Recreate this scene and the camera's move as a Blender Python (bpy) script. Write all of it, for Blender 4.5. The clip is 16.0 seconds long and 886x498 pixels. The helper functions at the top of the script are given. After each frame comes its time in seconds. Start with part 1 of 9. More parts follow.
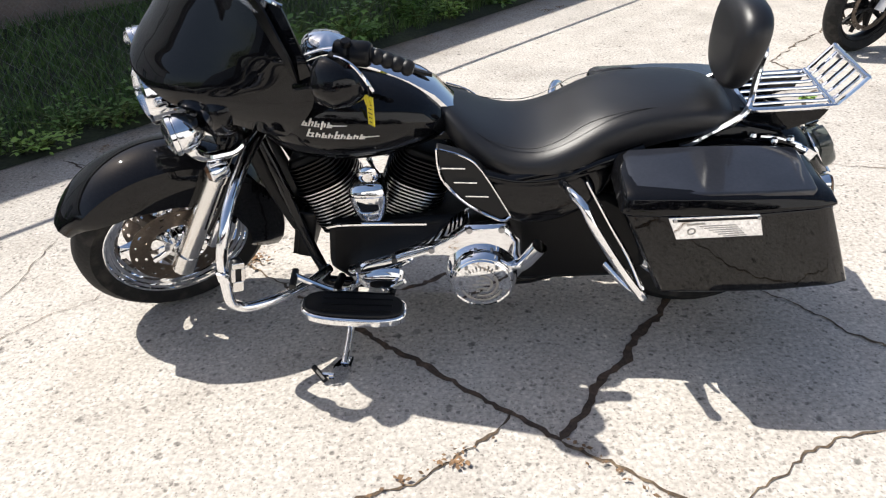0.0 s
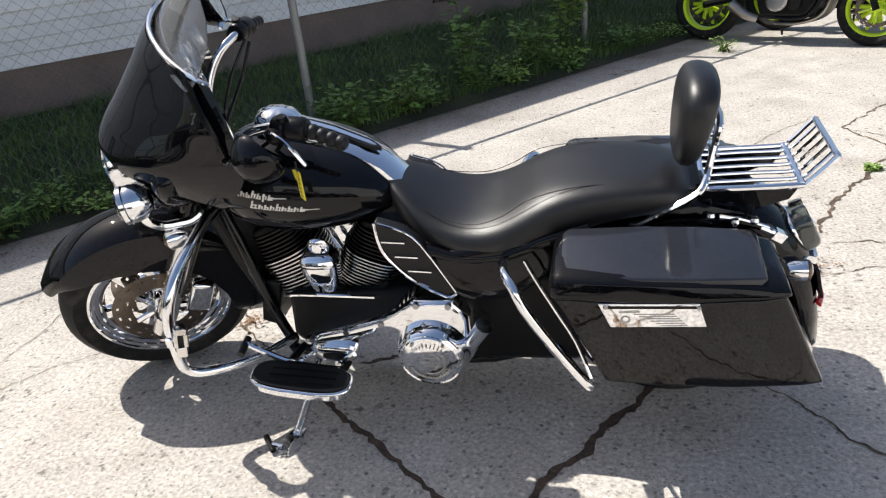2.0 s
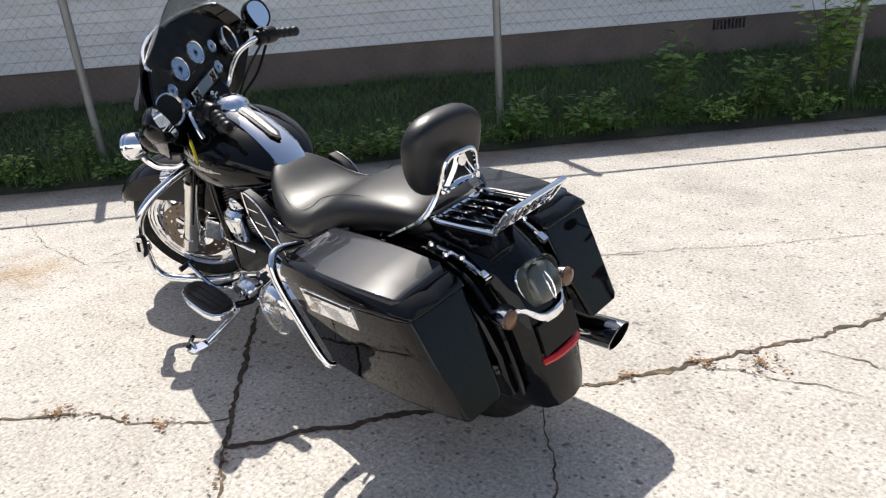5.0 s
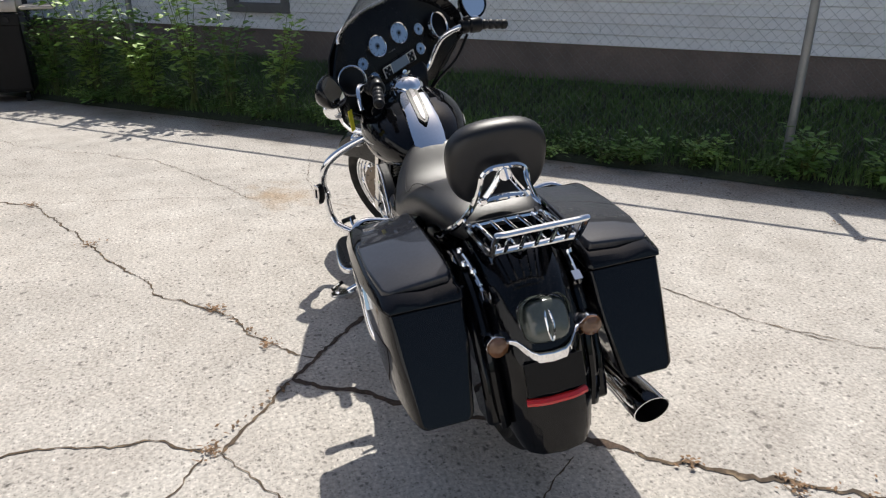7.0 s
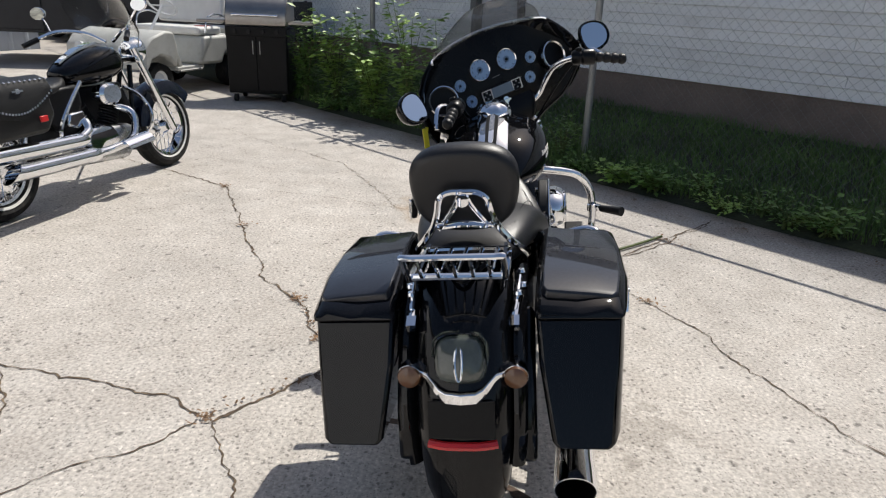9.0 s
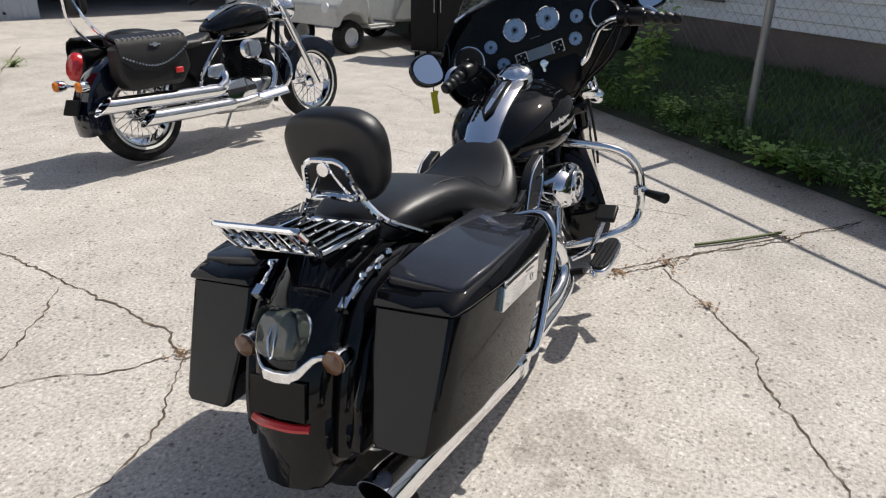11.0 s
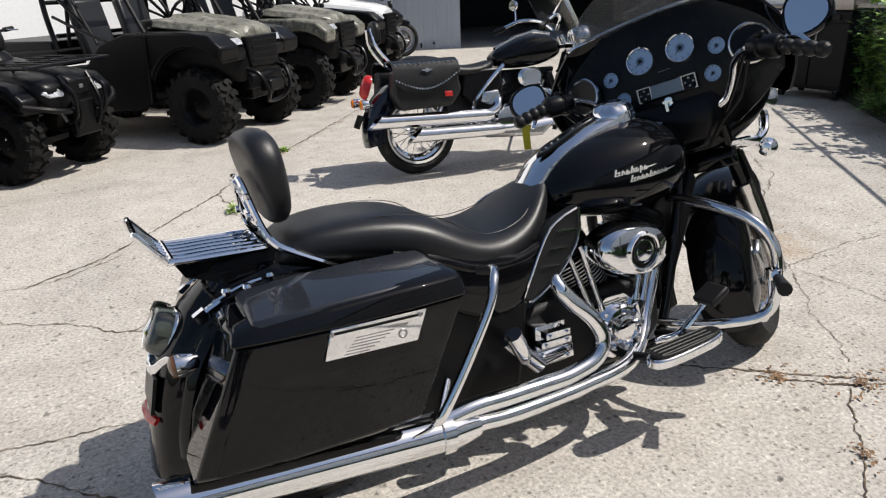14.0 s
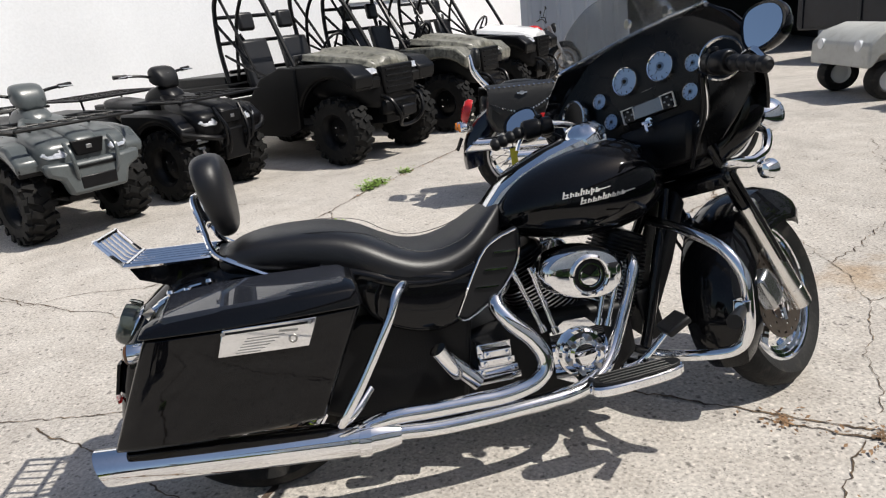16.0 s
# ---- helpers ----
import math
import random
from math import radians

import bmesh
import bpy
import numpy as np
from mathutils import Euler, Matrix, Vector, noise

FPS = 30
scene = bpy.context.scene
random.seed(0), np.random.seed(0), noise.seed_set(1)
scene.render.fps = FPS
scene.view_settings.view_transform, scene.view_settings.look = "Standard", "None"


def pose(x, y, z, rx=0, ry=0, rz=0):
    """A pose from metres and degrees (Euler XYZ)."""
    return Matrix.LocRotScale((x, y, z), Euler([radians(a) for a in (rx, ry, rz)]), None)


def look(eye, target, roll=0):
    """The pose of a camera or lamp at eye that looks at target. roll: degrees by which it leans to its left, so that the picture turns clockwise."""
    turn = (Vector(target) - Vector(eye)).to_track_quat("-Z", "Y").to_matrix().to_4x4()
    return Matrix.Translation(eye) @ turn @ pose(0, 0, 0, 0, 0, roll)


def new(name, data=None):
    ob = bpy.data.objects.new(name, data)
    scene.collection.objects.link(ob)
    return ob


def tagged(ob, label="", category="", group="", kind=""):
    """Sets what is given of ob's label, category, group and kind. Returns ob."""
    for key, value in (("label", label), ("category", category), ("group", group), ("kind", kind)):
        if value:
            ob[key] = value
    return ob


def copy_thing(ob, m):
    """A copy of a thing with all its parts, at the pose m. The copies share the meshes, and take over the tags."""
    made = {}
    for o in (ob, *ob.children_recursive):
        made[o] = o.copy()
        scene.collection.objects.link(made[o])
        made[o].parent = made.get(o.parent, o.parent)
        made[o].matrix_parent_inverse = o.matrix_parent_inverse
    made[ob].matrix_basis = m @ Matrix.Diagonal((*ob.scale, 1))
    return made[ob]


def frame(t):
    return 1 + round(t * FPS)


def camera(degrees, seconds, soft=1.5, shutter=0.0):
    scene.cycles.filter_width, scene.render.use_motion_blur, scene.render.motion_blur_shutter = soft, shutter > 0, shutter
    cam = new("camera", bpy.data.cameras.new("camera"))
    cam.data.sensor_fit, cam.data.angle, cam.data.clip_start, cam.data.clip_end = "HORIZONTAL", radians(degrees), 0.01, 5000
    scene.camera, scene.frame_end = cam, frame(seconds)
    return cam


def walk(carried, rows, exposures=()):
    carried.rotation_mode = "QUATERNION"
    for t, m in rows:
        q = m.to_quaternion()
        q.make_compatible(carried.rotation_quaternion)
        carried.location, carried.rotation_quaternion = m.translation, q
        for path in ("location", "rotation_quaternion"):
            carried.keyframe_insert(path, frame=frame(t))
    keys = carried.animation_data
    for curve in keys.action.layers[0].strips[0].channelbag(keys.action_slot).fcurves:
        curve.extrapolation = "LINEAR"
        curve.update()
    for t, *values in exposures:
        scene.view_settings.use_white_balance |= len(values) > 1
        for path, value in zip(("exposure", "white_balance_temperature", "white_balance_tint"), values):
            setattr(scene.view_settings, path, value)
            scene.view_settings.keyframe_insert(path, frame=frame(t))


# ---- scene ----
cam = camera(64.7, 16.0, soft=1.2)
METRES, EYE, TILT, LEAN, TURN = 6.735, 1.382, 0.0, 0.0, 0.0
ROWS = [
    (0.0, 0.0, 0.0, 0.0, -1.72, -31.42, 2.81),
    (0.5, 0.0051, -0.0185, 0.001, -3.72, -31.88, 1.14),
    (1.0, 0.0389, -0.0215, 0.0047, -1.37, -29.48, 2.09),
    (1.5, 0.052, -0.0075, 0.004, 4.8, -25.35, 4.33),
    (2.0, 0.0673, 0.0132, -0.0021, 7.4, -26.08, 5.54),
    (2.5, 0.114, 0.0131, -0.0029, 12.29, -23.11, 5.82),
    (3.0, 0.1496, 0.0218, -0.0041, 17.94, -22.82, 4.89),
    (5.5, 0.3078, 0.0832, -0.0083, 47.72, -24.19, 2.67),
    (6.0, 0.3111, 0.1095, -0.0119, 56.73, -26.42, 0.59),
    (6.5, 0.3263, 0.1395, -0.0097, 63.25, -26.12, -1.3),
    (7.0, 0.3555, 0.1612, -0.0049, 70.51, -22.55, 0.02),
    (7.5, 0.3509, 0.186, -0.0092, 78.77, -22.07, -0.98),
    (8.0, 0.3636, 0.2193, -0.0085, 81.88, -21.35, -2.49),
    (8.5, 0.3824, 0.2466, -0.0043, 87.37, -19.5, -1.66),
    (9.0, 0.3647, 0.2711, -0.0096, 93.37, -20.26, -2.14),
    (11.5, 0.3061, 0.4158, -0.0087, 119.45, -23.49, 1.22),
    (12.0, 0.2865, 0.4363, -0.0109, 126.74, -22.68, 2.8),
    (12.5, 0.2528, 0.4528, -0.0138, 131.92, -22.58, 1.17),
    (13.0, 0.2364, 0.4855, -0.011, 136.66, -21.96, 1.34),
    (13.5, 0.2196, 0.5007, -0.0116, 142.62, -21.22, 2.51),
    (14.0, 0.1897, 0.5053, -0.0142, 147.51, -21.09, 2.12),
    (14.5, 0.173, 0.5322, -0.0118, 153.76, -19.9, 3.23),
    (15.0, 0.1562, 0.5446, -0.0101, 160.19, -19.27, 3.68),
    (15.5, 0.1332, 0.5467, -0.0118, 154.56, -16.8, 3.2),
    (16.0, 0.1036, 0.5602, -0.0172, 163.1, -18.39, 5.63),
]
walk(cam, [(t, pose(0, 0, EYE, TILT, LEAN, TURN) @ pose(METRES * x, METRES * y, METRES * z, 90 + pitch, roll, yaw)) for t, x, y, z, yaw, pitch, roll in ROWS],
     exposures=[(0.0, 0.58), (0.5, 0.42), (1.0, 0.35), (1.5, 0.35), (2.5, 0.66), (3.0, 0.66), (5.5, 0.38), (6.0, 0.26), (7.0, 0.14), (9.0, 0.06), (12.5, 0.05), (16.0, 0.05)])

# ---- world, sun ----
TO_SUN = Vector((-0.508, 0.267, 0.819)).normalized()
world = bpy.data.worlds.new("sky")
scene.world = world
world.use_nodes = True
wn = world.node_tree
sky = wn.nodes.new("ShaderNodeTexSky")
sky.sky_type = "NISHITA"
sky.sun_disc = False
sky.sun_elevation = radians(55)
sky.sun_rotation = radians(-62)
sky.dust_density = 1.8
wn.links.new(sky.outputs[0], wn.nodes["Background"].inputs[0])
wn.nodes["Background"].inputs[1].default_value = 0.090
sun = new("sun", bpy.data.lights.new("sun", "SUN"))
sun.data.energy, sun.data.angle, sun.data.color = 4.35, radians(0.5), (1.0, 0.955, 0.88)
sun.matrix_world = look(TO_SUN * 30, (0, 0, 0))


# ---- materials ----
def nodes_of(m):
    m.use_nodes = True
    return m.node_tree, m.node_tree.nodes["Principled BSDF"]


def mat(name, colour, rough=0.5, metal=0.0, vary=0.12, scale=8.0, fine=120.0, bump=0.0, coat=0.0, spec=0.5,
        rough_vary=0.1, dirt=None, dirt_amount=0.3, piece=0.0, alpha=1.0, trans=0.0):
    """Principled surface with coarse stains and fine grain, in object space."""
    m = bpy.data.materials.new(name)
    t, p = nodes_of(m)
    N, L = t.nodes, t.links
    co = N.new("ShaderNodeTexCoord")
    big, small = N.new("ShaderNodeTexNoise"), N.new("ShaderNodeTexNoise")
    big.inputs["Scale"].default_value, big.inputs["Detail"].default_value = scale, 5
    small.inputs["Scale"].default_value, small.inputs["Detail"].default_value = fine, 3
    L.new(co.outputs["Object"], big.inputs["Vector"])
    L.new(co.outputs["Object"], small.inputs["Vector"])
    r1 = N.new("ShaderNodeMapRange")
    r1.inputs["From Min"].default_value, r1.inputs["From Max"].default_value = 0.3, 0.7
    r1.inputs["To Min"].default_value, r1.inputs["To Max"].default_value = 1 - vary, 1 + vary
    L.new(big.outputs["Fac"], r1.inputs["Value"])
    r2 = N.new("ShaderNodeMapRange")
    r2.inputs["From Min"].default_value, r2.inputs["From Max"].default_value = 0.3, 0.7
    r2.inputs["To Min"].default_value, r2.inputs["To Max"].default_value = 1 - vary * 0.7, 1 + vary * 0.7
    L.new(small.outputs["Fac"], r2.inputs["Value"])
    mul = N.new("ShaderNodeMath")
    mul.operation = "MULTIPLY"
    L.new(r1.outputs[0], mul.inputs[0])
    L.new(r2.outputs[0], mul.inputs[1])
    last = mul
    if piece:
        info = N.new("ShaderNodeObjectInfo")
        r3 = N.new("ShaderNodeMapRange")
        r3.inputs["To Min"].default_value, r3.inputs["To Max"].default_value = 1 - piece, 1 + piece
        L.new(info.outputs["Random"], r3.inputs["Value"])
        mul2 = N.new("ShaderNodeMath")
        mul2.operation = "MULTIPLY"
        L.new(mul.outputs[0], mul2.inputs[0])
        L.new(r3.outputs[0], mul2.inputs[1])
        last = mul2
    vm = N.new("ShaderNodeVectorMath")
    vm.operation = "SCALE"
    vm.inputs[0].default_value = colour
    L.new(last.outputs[0], vm.inputs["Scale"])
    out = vm.outputs[0]
    if dirt:
        dn = N.new("ShaderNodeTexNoise")
        dn.inputs["Scale"].default_value, dn.inputs["Detail"].default_value = scale * 2.3, 6
        L.new(co.outputs["Object"], dn.inputs["Vector"])
        dr = N.new("ShaderNodeMapRange")
        dr.inputs["From Min"].default_value, dr.inputs["From Max"].default_value = 0.52, 0.72
        dr.inputs["To Max"].default_value = dirt_amount
        L.new(dn.outputs["Fac"], dr.inputs["Value"])
        mix = N.new("ShaderNodeMix")
        mix.data_type = "RGBA"
        L.new(dr.outputs[0], mix.inputs["Factor"])
        L.new(out, mix.inputs["A"])
        mix.inputs["B"].default_value = (*dirt, 1)
        out = mix.outputs["Result"]
    L.new(out, p.inputs["Base Color"])
    rr = N.new("ShaderNodeMapRange")
    rr.inputs["From Min"].default_value, rr.inputs["From Max"].default_value = 0.3, 0.7
    rr.inputs["To Min"].default_value, rr.inputs["To Max"].default_value = max(0.0, rough - rough_vary * rough), min(1, rough + rough_vary * rough)
    L.new(big.outputs["Fac"], rr.inputs["Value"])
    L.new(rr.outputs[0], p.inputs["Roughness"])
    p.inputs["Metallic"].default_value = metal
    p.inputs["Specular IOR Level"].default_value = spec
    p.inputs["Coat Weight"].default_value = coat
    p.inputs["Coat Roughness"].default_value = 0.03
    p.inputs["Transmission Weight"].default_value = trans
    p.inputs["Alpha"].default_value = alpha
    if bump:
        b = N.new("ShaderNodeBump")
        b.inputs["Strength"].default_value, b.inputs["Distance"].default_value = bump, 0.01
        L.new(small.outputs["Fac"], b.inputs["Height"])
        L.new(b.outputs[0], p.inputs["Normal"])
    return m


GLOSS_BLACK = mat("black_paint", (0.0042, 0.0043, 0.0052), 0.03, coat=0.08, vary=0.12, spec=0.27, rough_vary=0.3)
# black paint whose raised bluish base colour paints in the sky's reflection
SCUFFED_SHEEN_BLACK = mat("scuffed_sheen_black", (0.0200, 0.0220, 0.0290), 0.03, coat=0.22, vary=0.15, spec=0.45, rough_vary=0.3)
SCUFFED_SHEEN_BLACK.node_tree.nodes["Principled BSDF"].inputs["Coat Roughness"].default_value = 0.32   # rough coat: fine dust and swirl marks
CHROME = mat("chrome", (0.90, 0.91, 0.93), 0.035, 1.0, vary=0.03, rough_vary=0.6)
ALLOY = mat("cast_alloy", (0.55, 0.56, 0.57), 0.28, 1.0, vary=0.12, bump=0.05)
POLISHED = mat("polished_alloy", (0.80, 0.79, 0.77), 0.19, 1.0, vary=0.06)
DISC = mat("disc_steel", (0.17, 0.14, 0.115), 0.38, 1.0, vary=0.2)
STEEL = mat("steel", (0.42, 0.42, 0.43), 0.3, 1.0, vary=0.15)
SATIN_BLACK = mat("satin_black", (0.005, 0.005, 0.0058), 0.33, spec=0.22, vary=0.2, bump=0.05)
ENGINE_BLACK = mat("engine_black", (0.005, 0.005, 0.0055), 0.42, vary=0.25, fine=200, bump=0.08, spec=0.22)
DASH = mat("dash_plastic", (0.005, 0.005, 0.0055), 0.28, vary=0.2, fine=400, bump=0.06, spec=0.2)
PLASTIC = mat("black_plastic", (0.010, 0.010, 0.011), 0.45, spec=0.3, vary=0.2, fine=400, bump=0.1)
RUBBER = mat("tyre_rubber", (0.011, 0.011, 0.011), 0.7, spec=0.25, vary=0.25, fine=90, bump=0.15, dirt=(0.09, 0.08, 0.07), dirt_amount=0.35)
VINYL = mat("seat_vinyl", (0.009, 0.009, 0.0105), 0.40, spec=0.5, vary=0.15, scale=5, fine=350, bump=0.10)
GAUGE = mat("gauge_face", (0.25, 0.38, 0.58), 0.35, vary=0.03)
GLASS = mat("clear_glass", (0.9, 0.93, 0.95), 0.02, vary=0.0, trans=1.0)
SMOKE = mat("smoked_screen", (0.56, 0.57, 0.57), 0.02, vary=0.05, trans=0.9)
SMOKE_LENS = mat("smoked_lens", (0.07, 0.08, 0.07), 0.08, vary=0.1, coat=0.6)
AMBER = mat("amber_lens", (0.13, 0.058, 0.025), 0.15, vary=0.1, coat=0.5)
RED = mat("red_reflector", (0.55, 0.02, 0.02), 0.2, vary=0.1, fine=300, bump=0.1, coat=0.5)
YELLOW = mat("yellow_card", (0.75, 0.62, 0.03), 0.5, vary=0.08)
MIRROR = mat("mirror_glass", (0.9, 0.92, 0.94), 0.01, 1.0, vary=0.0)
SILVER_PRINT = mat("silver_badge", (0.72, 0.70, 0.66), 0.4, 0.25, vary=0.08)
ENGRAVED = mat("engraved_plate", (0.40, 0.39, 0.37), 0.42, 0.8, vary=0.15)
GAUGE_BLUE = mat("gauge_centre", (0.10, 0.17, 0.28), 0.3, vary=0.05)
GREY_LCD = mat("display", (0.16, 0.20, 0.24), 0.15, vary=0.05)
GREEN_RIM = mat("lime_rim", (0.62, 0.85, 0.02), 0.3, vary=0.06, coat=0.4)


# ---- mesh helpers ----
def v3(*a):
    return Vector(a)


def finish(bm, sharp=38):
    bmesh.ops.recalc_face_normals(bm, faces=bm.faces[:])
    for e in bm.edges:
        e.smooth = len(e.link_faces) == 2 and e.calc_face_angle(0.0) < radians(sharp)
    for f in bm.faces:
        f.smooth = True


def part(name, bm, material, parent=None, label="", sub=0, bevel=0.0, sharp=38):
    finish(bm, 180 if sub else sharp)
    me = bpy.data.meshes.new(name)
    bm.to_mesh(me)
    bm.free()
    me.materials.append(material)
    ob = new(name, me)
    if parent:
        ob.parent = parent
    if bevel:
        m = ob.modifiers.new("bevel", "BEVEL")
        m.width, m.segments, m.limit_method, m.angle_limit = bevel, 2, "ANGLE", radians(35)
        m.harden_normals = False
    if sub:
        m = ob.modifiers.new("sub", "SUBSURF")
        m.levels = m.render_levels = sub
    if label:
        tagged(ob, label)
    return ob


def thing(name, m, label, category, group=""):
    ob = new(name)
    ob.empty_display_size = 0.2
    ob.matrix_world = m
    return tagged(ob, label, category, group)


def box(bm, c, s, rot=None):
    r = bmesh.ops.create_cube(bm, size=1)
    m = Matrix.Translation(c) @ (rot or Matrix()) @ Matrix.Diagonal((*s, 1))
    bmesh.ops.transform(bm, matrix=m, verts=r["verts"])
    return r["verts"]


def aim(a, b):
    """Pose at a whose z axis points to b."""
    d = Vector(b) - Vector(a)
    return Matrix.Translation(a) @ d.to_track_quat("Z", "Y").to_matrix().to_4x4()


def lathe(bm, prof, m=None, seg=24, a0=0.0, a1=360.0):
    """Turn (radius, height) pairs round z."""
    m = m or Matrix()
    full = a1 - a0 >= 360
    n = seg if full else seg + 1
    rings = []
    for r, h in prof:
        if r < 1e-6:
            rings.append([bm.verts.new(m @ v3(0, 0, h))])
        else:
            rings.append([bm.verts.new(m @ v3(r * math.cos(radians(a0 + (a1 - a0) * i / seg)), r * math.sin(radians(a0 + (a1 - a0) * i / seg)), h)) for i in range(n)])
    for A, B in zip(rings, rings[1:]):
        for i in range(seg):
            j = (i + 1) % n if full else i + 1
            if len(A) == 1 and len(B) == 1:
                continue
            if len(A) == 1:
                bm.faces.new((A[0], B[i], B[j]))
            elif len(B) == 1:
                bm.faces.new((A[i], A[j], B[0]))
            else:
                bm.faces.new((A[i], A[j], B[j], B[i]))


def rod(bm, a, b, r, seg=10, r2=None):
    d = (Vector(b) - Vector(a)).length
    r2 = r if r2 is None else r2
    lathe(bm, [(0, 0), (r, 0), (r2, d), (0, d)], aim(a, b), seg)


def smooth_path(pts, n=6):
    """Catmull-Rom through the points."""
    P = [Vector(p) for p in pts]
    P = [2 * P[0] - P[1]] + P + [2 * P[-1] - P[-2]]
    out = []
    for i in range(1, len(P) - 2):
        for k in range(n):
            u = k / n
            a, b, c, d = P[i - 1:i + 3]
            out.append(0.5 * ((2 * b) + (c - a) * u + (2 * a - 5 * b + 4 * c - d) * u * u + (3 * b - a - 3 * c + d) * u ** 3))
    out.append(P[-2])
    return out


def tube(bm, pts, r, seg=10, n=5, flat=1.0):
    """A pipe along a smooth path; r may be a pair for a taper."""
    path = smooth_path(pts, n) if n > 1 else [Vector(p) for p in pts]
    r0, r1 = r if isinstance(r, tuple) else (r, r)
    rings, up = [], None
    for i, p in enumerate(path):
        d = (path[min(i + 1, len(path) - 1)] - path[max(i - 1, 0)]).normalized()
        if up is None:
            up = d.orthogonal().normalized()
        up = (up - d * up.dot(d)).normalized()
        side = d.cross(up)
        q = r0 + (r1 - r0) * i / (len(path) - 1)
        rings.append([bm.verts.new(p + (up * math.cos(a) + side * math.sin(a) * flat) * q) for a in (2 * math.pi * k / seg for k in range(seg))])
    for A, B in zip(rings, rings[1:]):
        for k in range(seg):
            bm.faces.new((A[k], A[(k + 1) % seg], B[(k + 1) % seg], B[k]))
    bm.faces.new(rings[0][::-1])
    bm.faces.new(rings[-1])


def loft(bm, rings, caps=True, closed=True):
    V = [[bm.verts.new(p) for p in ring] for ring in rings]
    for A, B in zip(V, V[1:]):
        n = len(A)
        for k in range(n if closed else n - 1):
            bm.faces.new((A[k], A[(k + 1) % n], B[(k + 1) % n], B[k]))
    if caps:
        bm.faces.new(V[0][::-1])
        bm.faces.new(V[-1])
    return V


def slab(bm, poly, axis, lo, hi):
    """A plate: a polygon in the two other axes, from lo to hi along axis."""
    def at(p, w):
        q = list(p)
        q.insert("xyz".index(axis), w)
        return q
    loft(bm, [[at(p, lo) for p in poly], [at(p, hi) for p in poly]])


def oval(n, ry, rz, cy=0.0, cz=0.0, power=2.0):
    """Superellipse points (y, z)."""
    out = []
    for k in range(n):
        a = 2 * math.pi * k / n
        c, s = math.cos(a), math.sin(a)
        out.append((cy + ry * math.copysign(abs(c) ** (2 / power), c), cz + rz * math.copysign(abs(s) ** (2 / power), s)))
    return out


def arc_plate(bm, c, r, a0, a1, half, depth, seg=20, thick=0.006, skirt=0.0, crown=0.02):
    """A mudguard round an axle along y: c is (x, z); angles in degrees from +x; half width, side depth."""
    rings = []
    sec = [(-half, -depth), (-half, -depth * 0.35), (-half * 0.86, 0.0 + crown * 0.2), (-half * 0.45, crown * 0.8), (0, crown), (half * 0.45, crown * 0.8), (half * 0.86, crown * 0.2), (half, -depth * 0.35), (half, -depth)]
    inner = [(y * (1 - thick / half), h - thick * (0 if abs(y) == half and h < -depth * 0.9 else 1)) for y, h in reversed(sec)]
    for i in range(seg + 1):
        a = radians(a0 + (a1 - a0) * i / seg)
        rings.append([(c[0] + (r + h) * math.cos(a), y, c[1] + (r + h) * math.sin(a)) for y, h in sec + inner])
    loft(bm, rings)


# ---- ground ----
DIAG = v3(1, 1, 0).normalized()      # along the fence
ACROSS = v3(-1, 1, 0).normalized()   # from the yard to the house


def yard(s, w, z=0.0):
    """A place s metres along the fence and w metres across, from the origin."""
    return DIAG * s + ACROSS * w + v3(0, 0, z)


EDGE_W, FENCE_W, HOUSE_W = 3.85, 4.34, 6.25



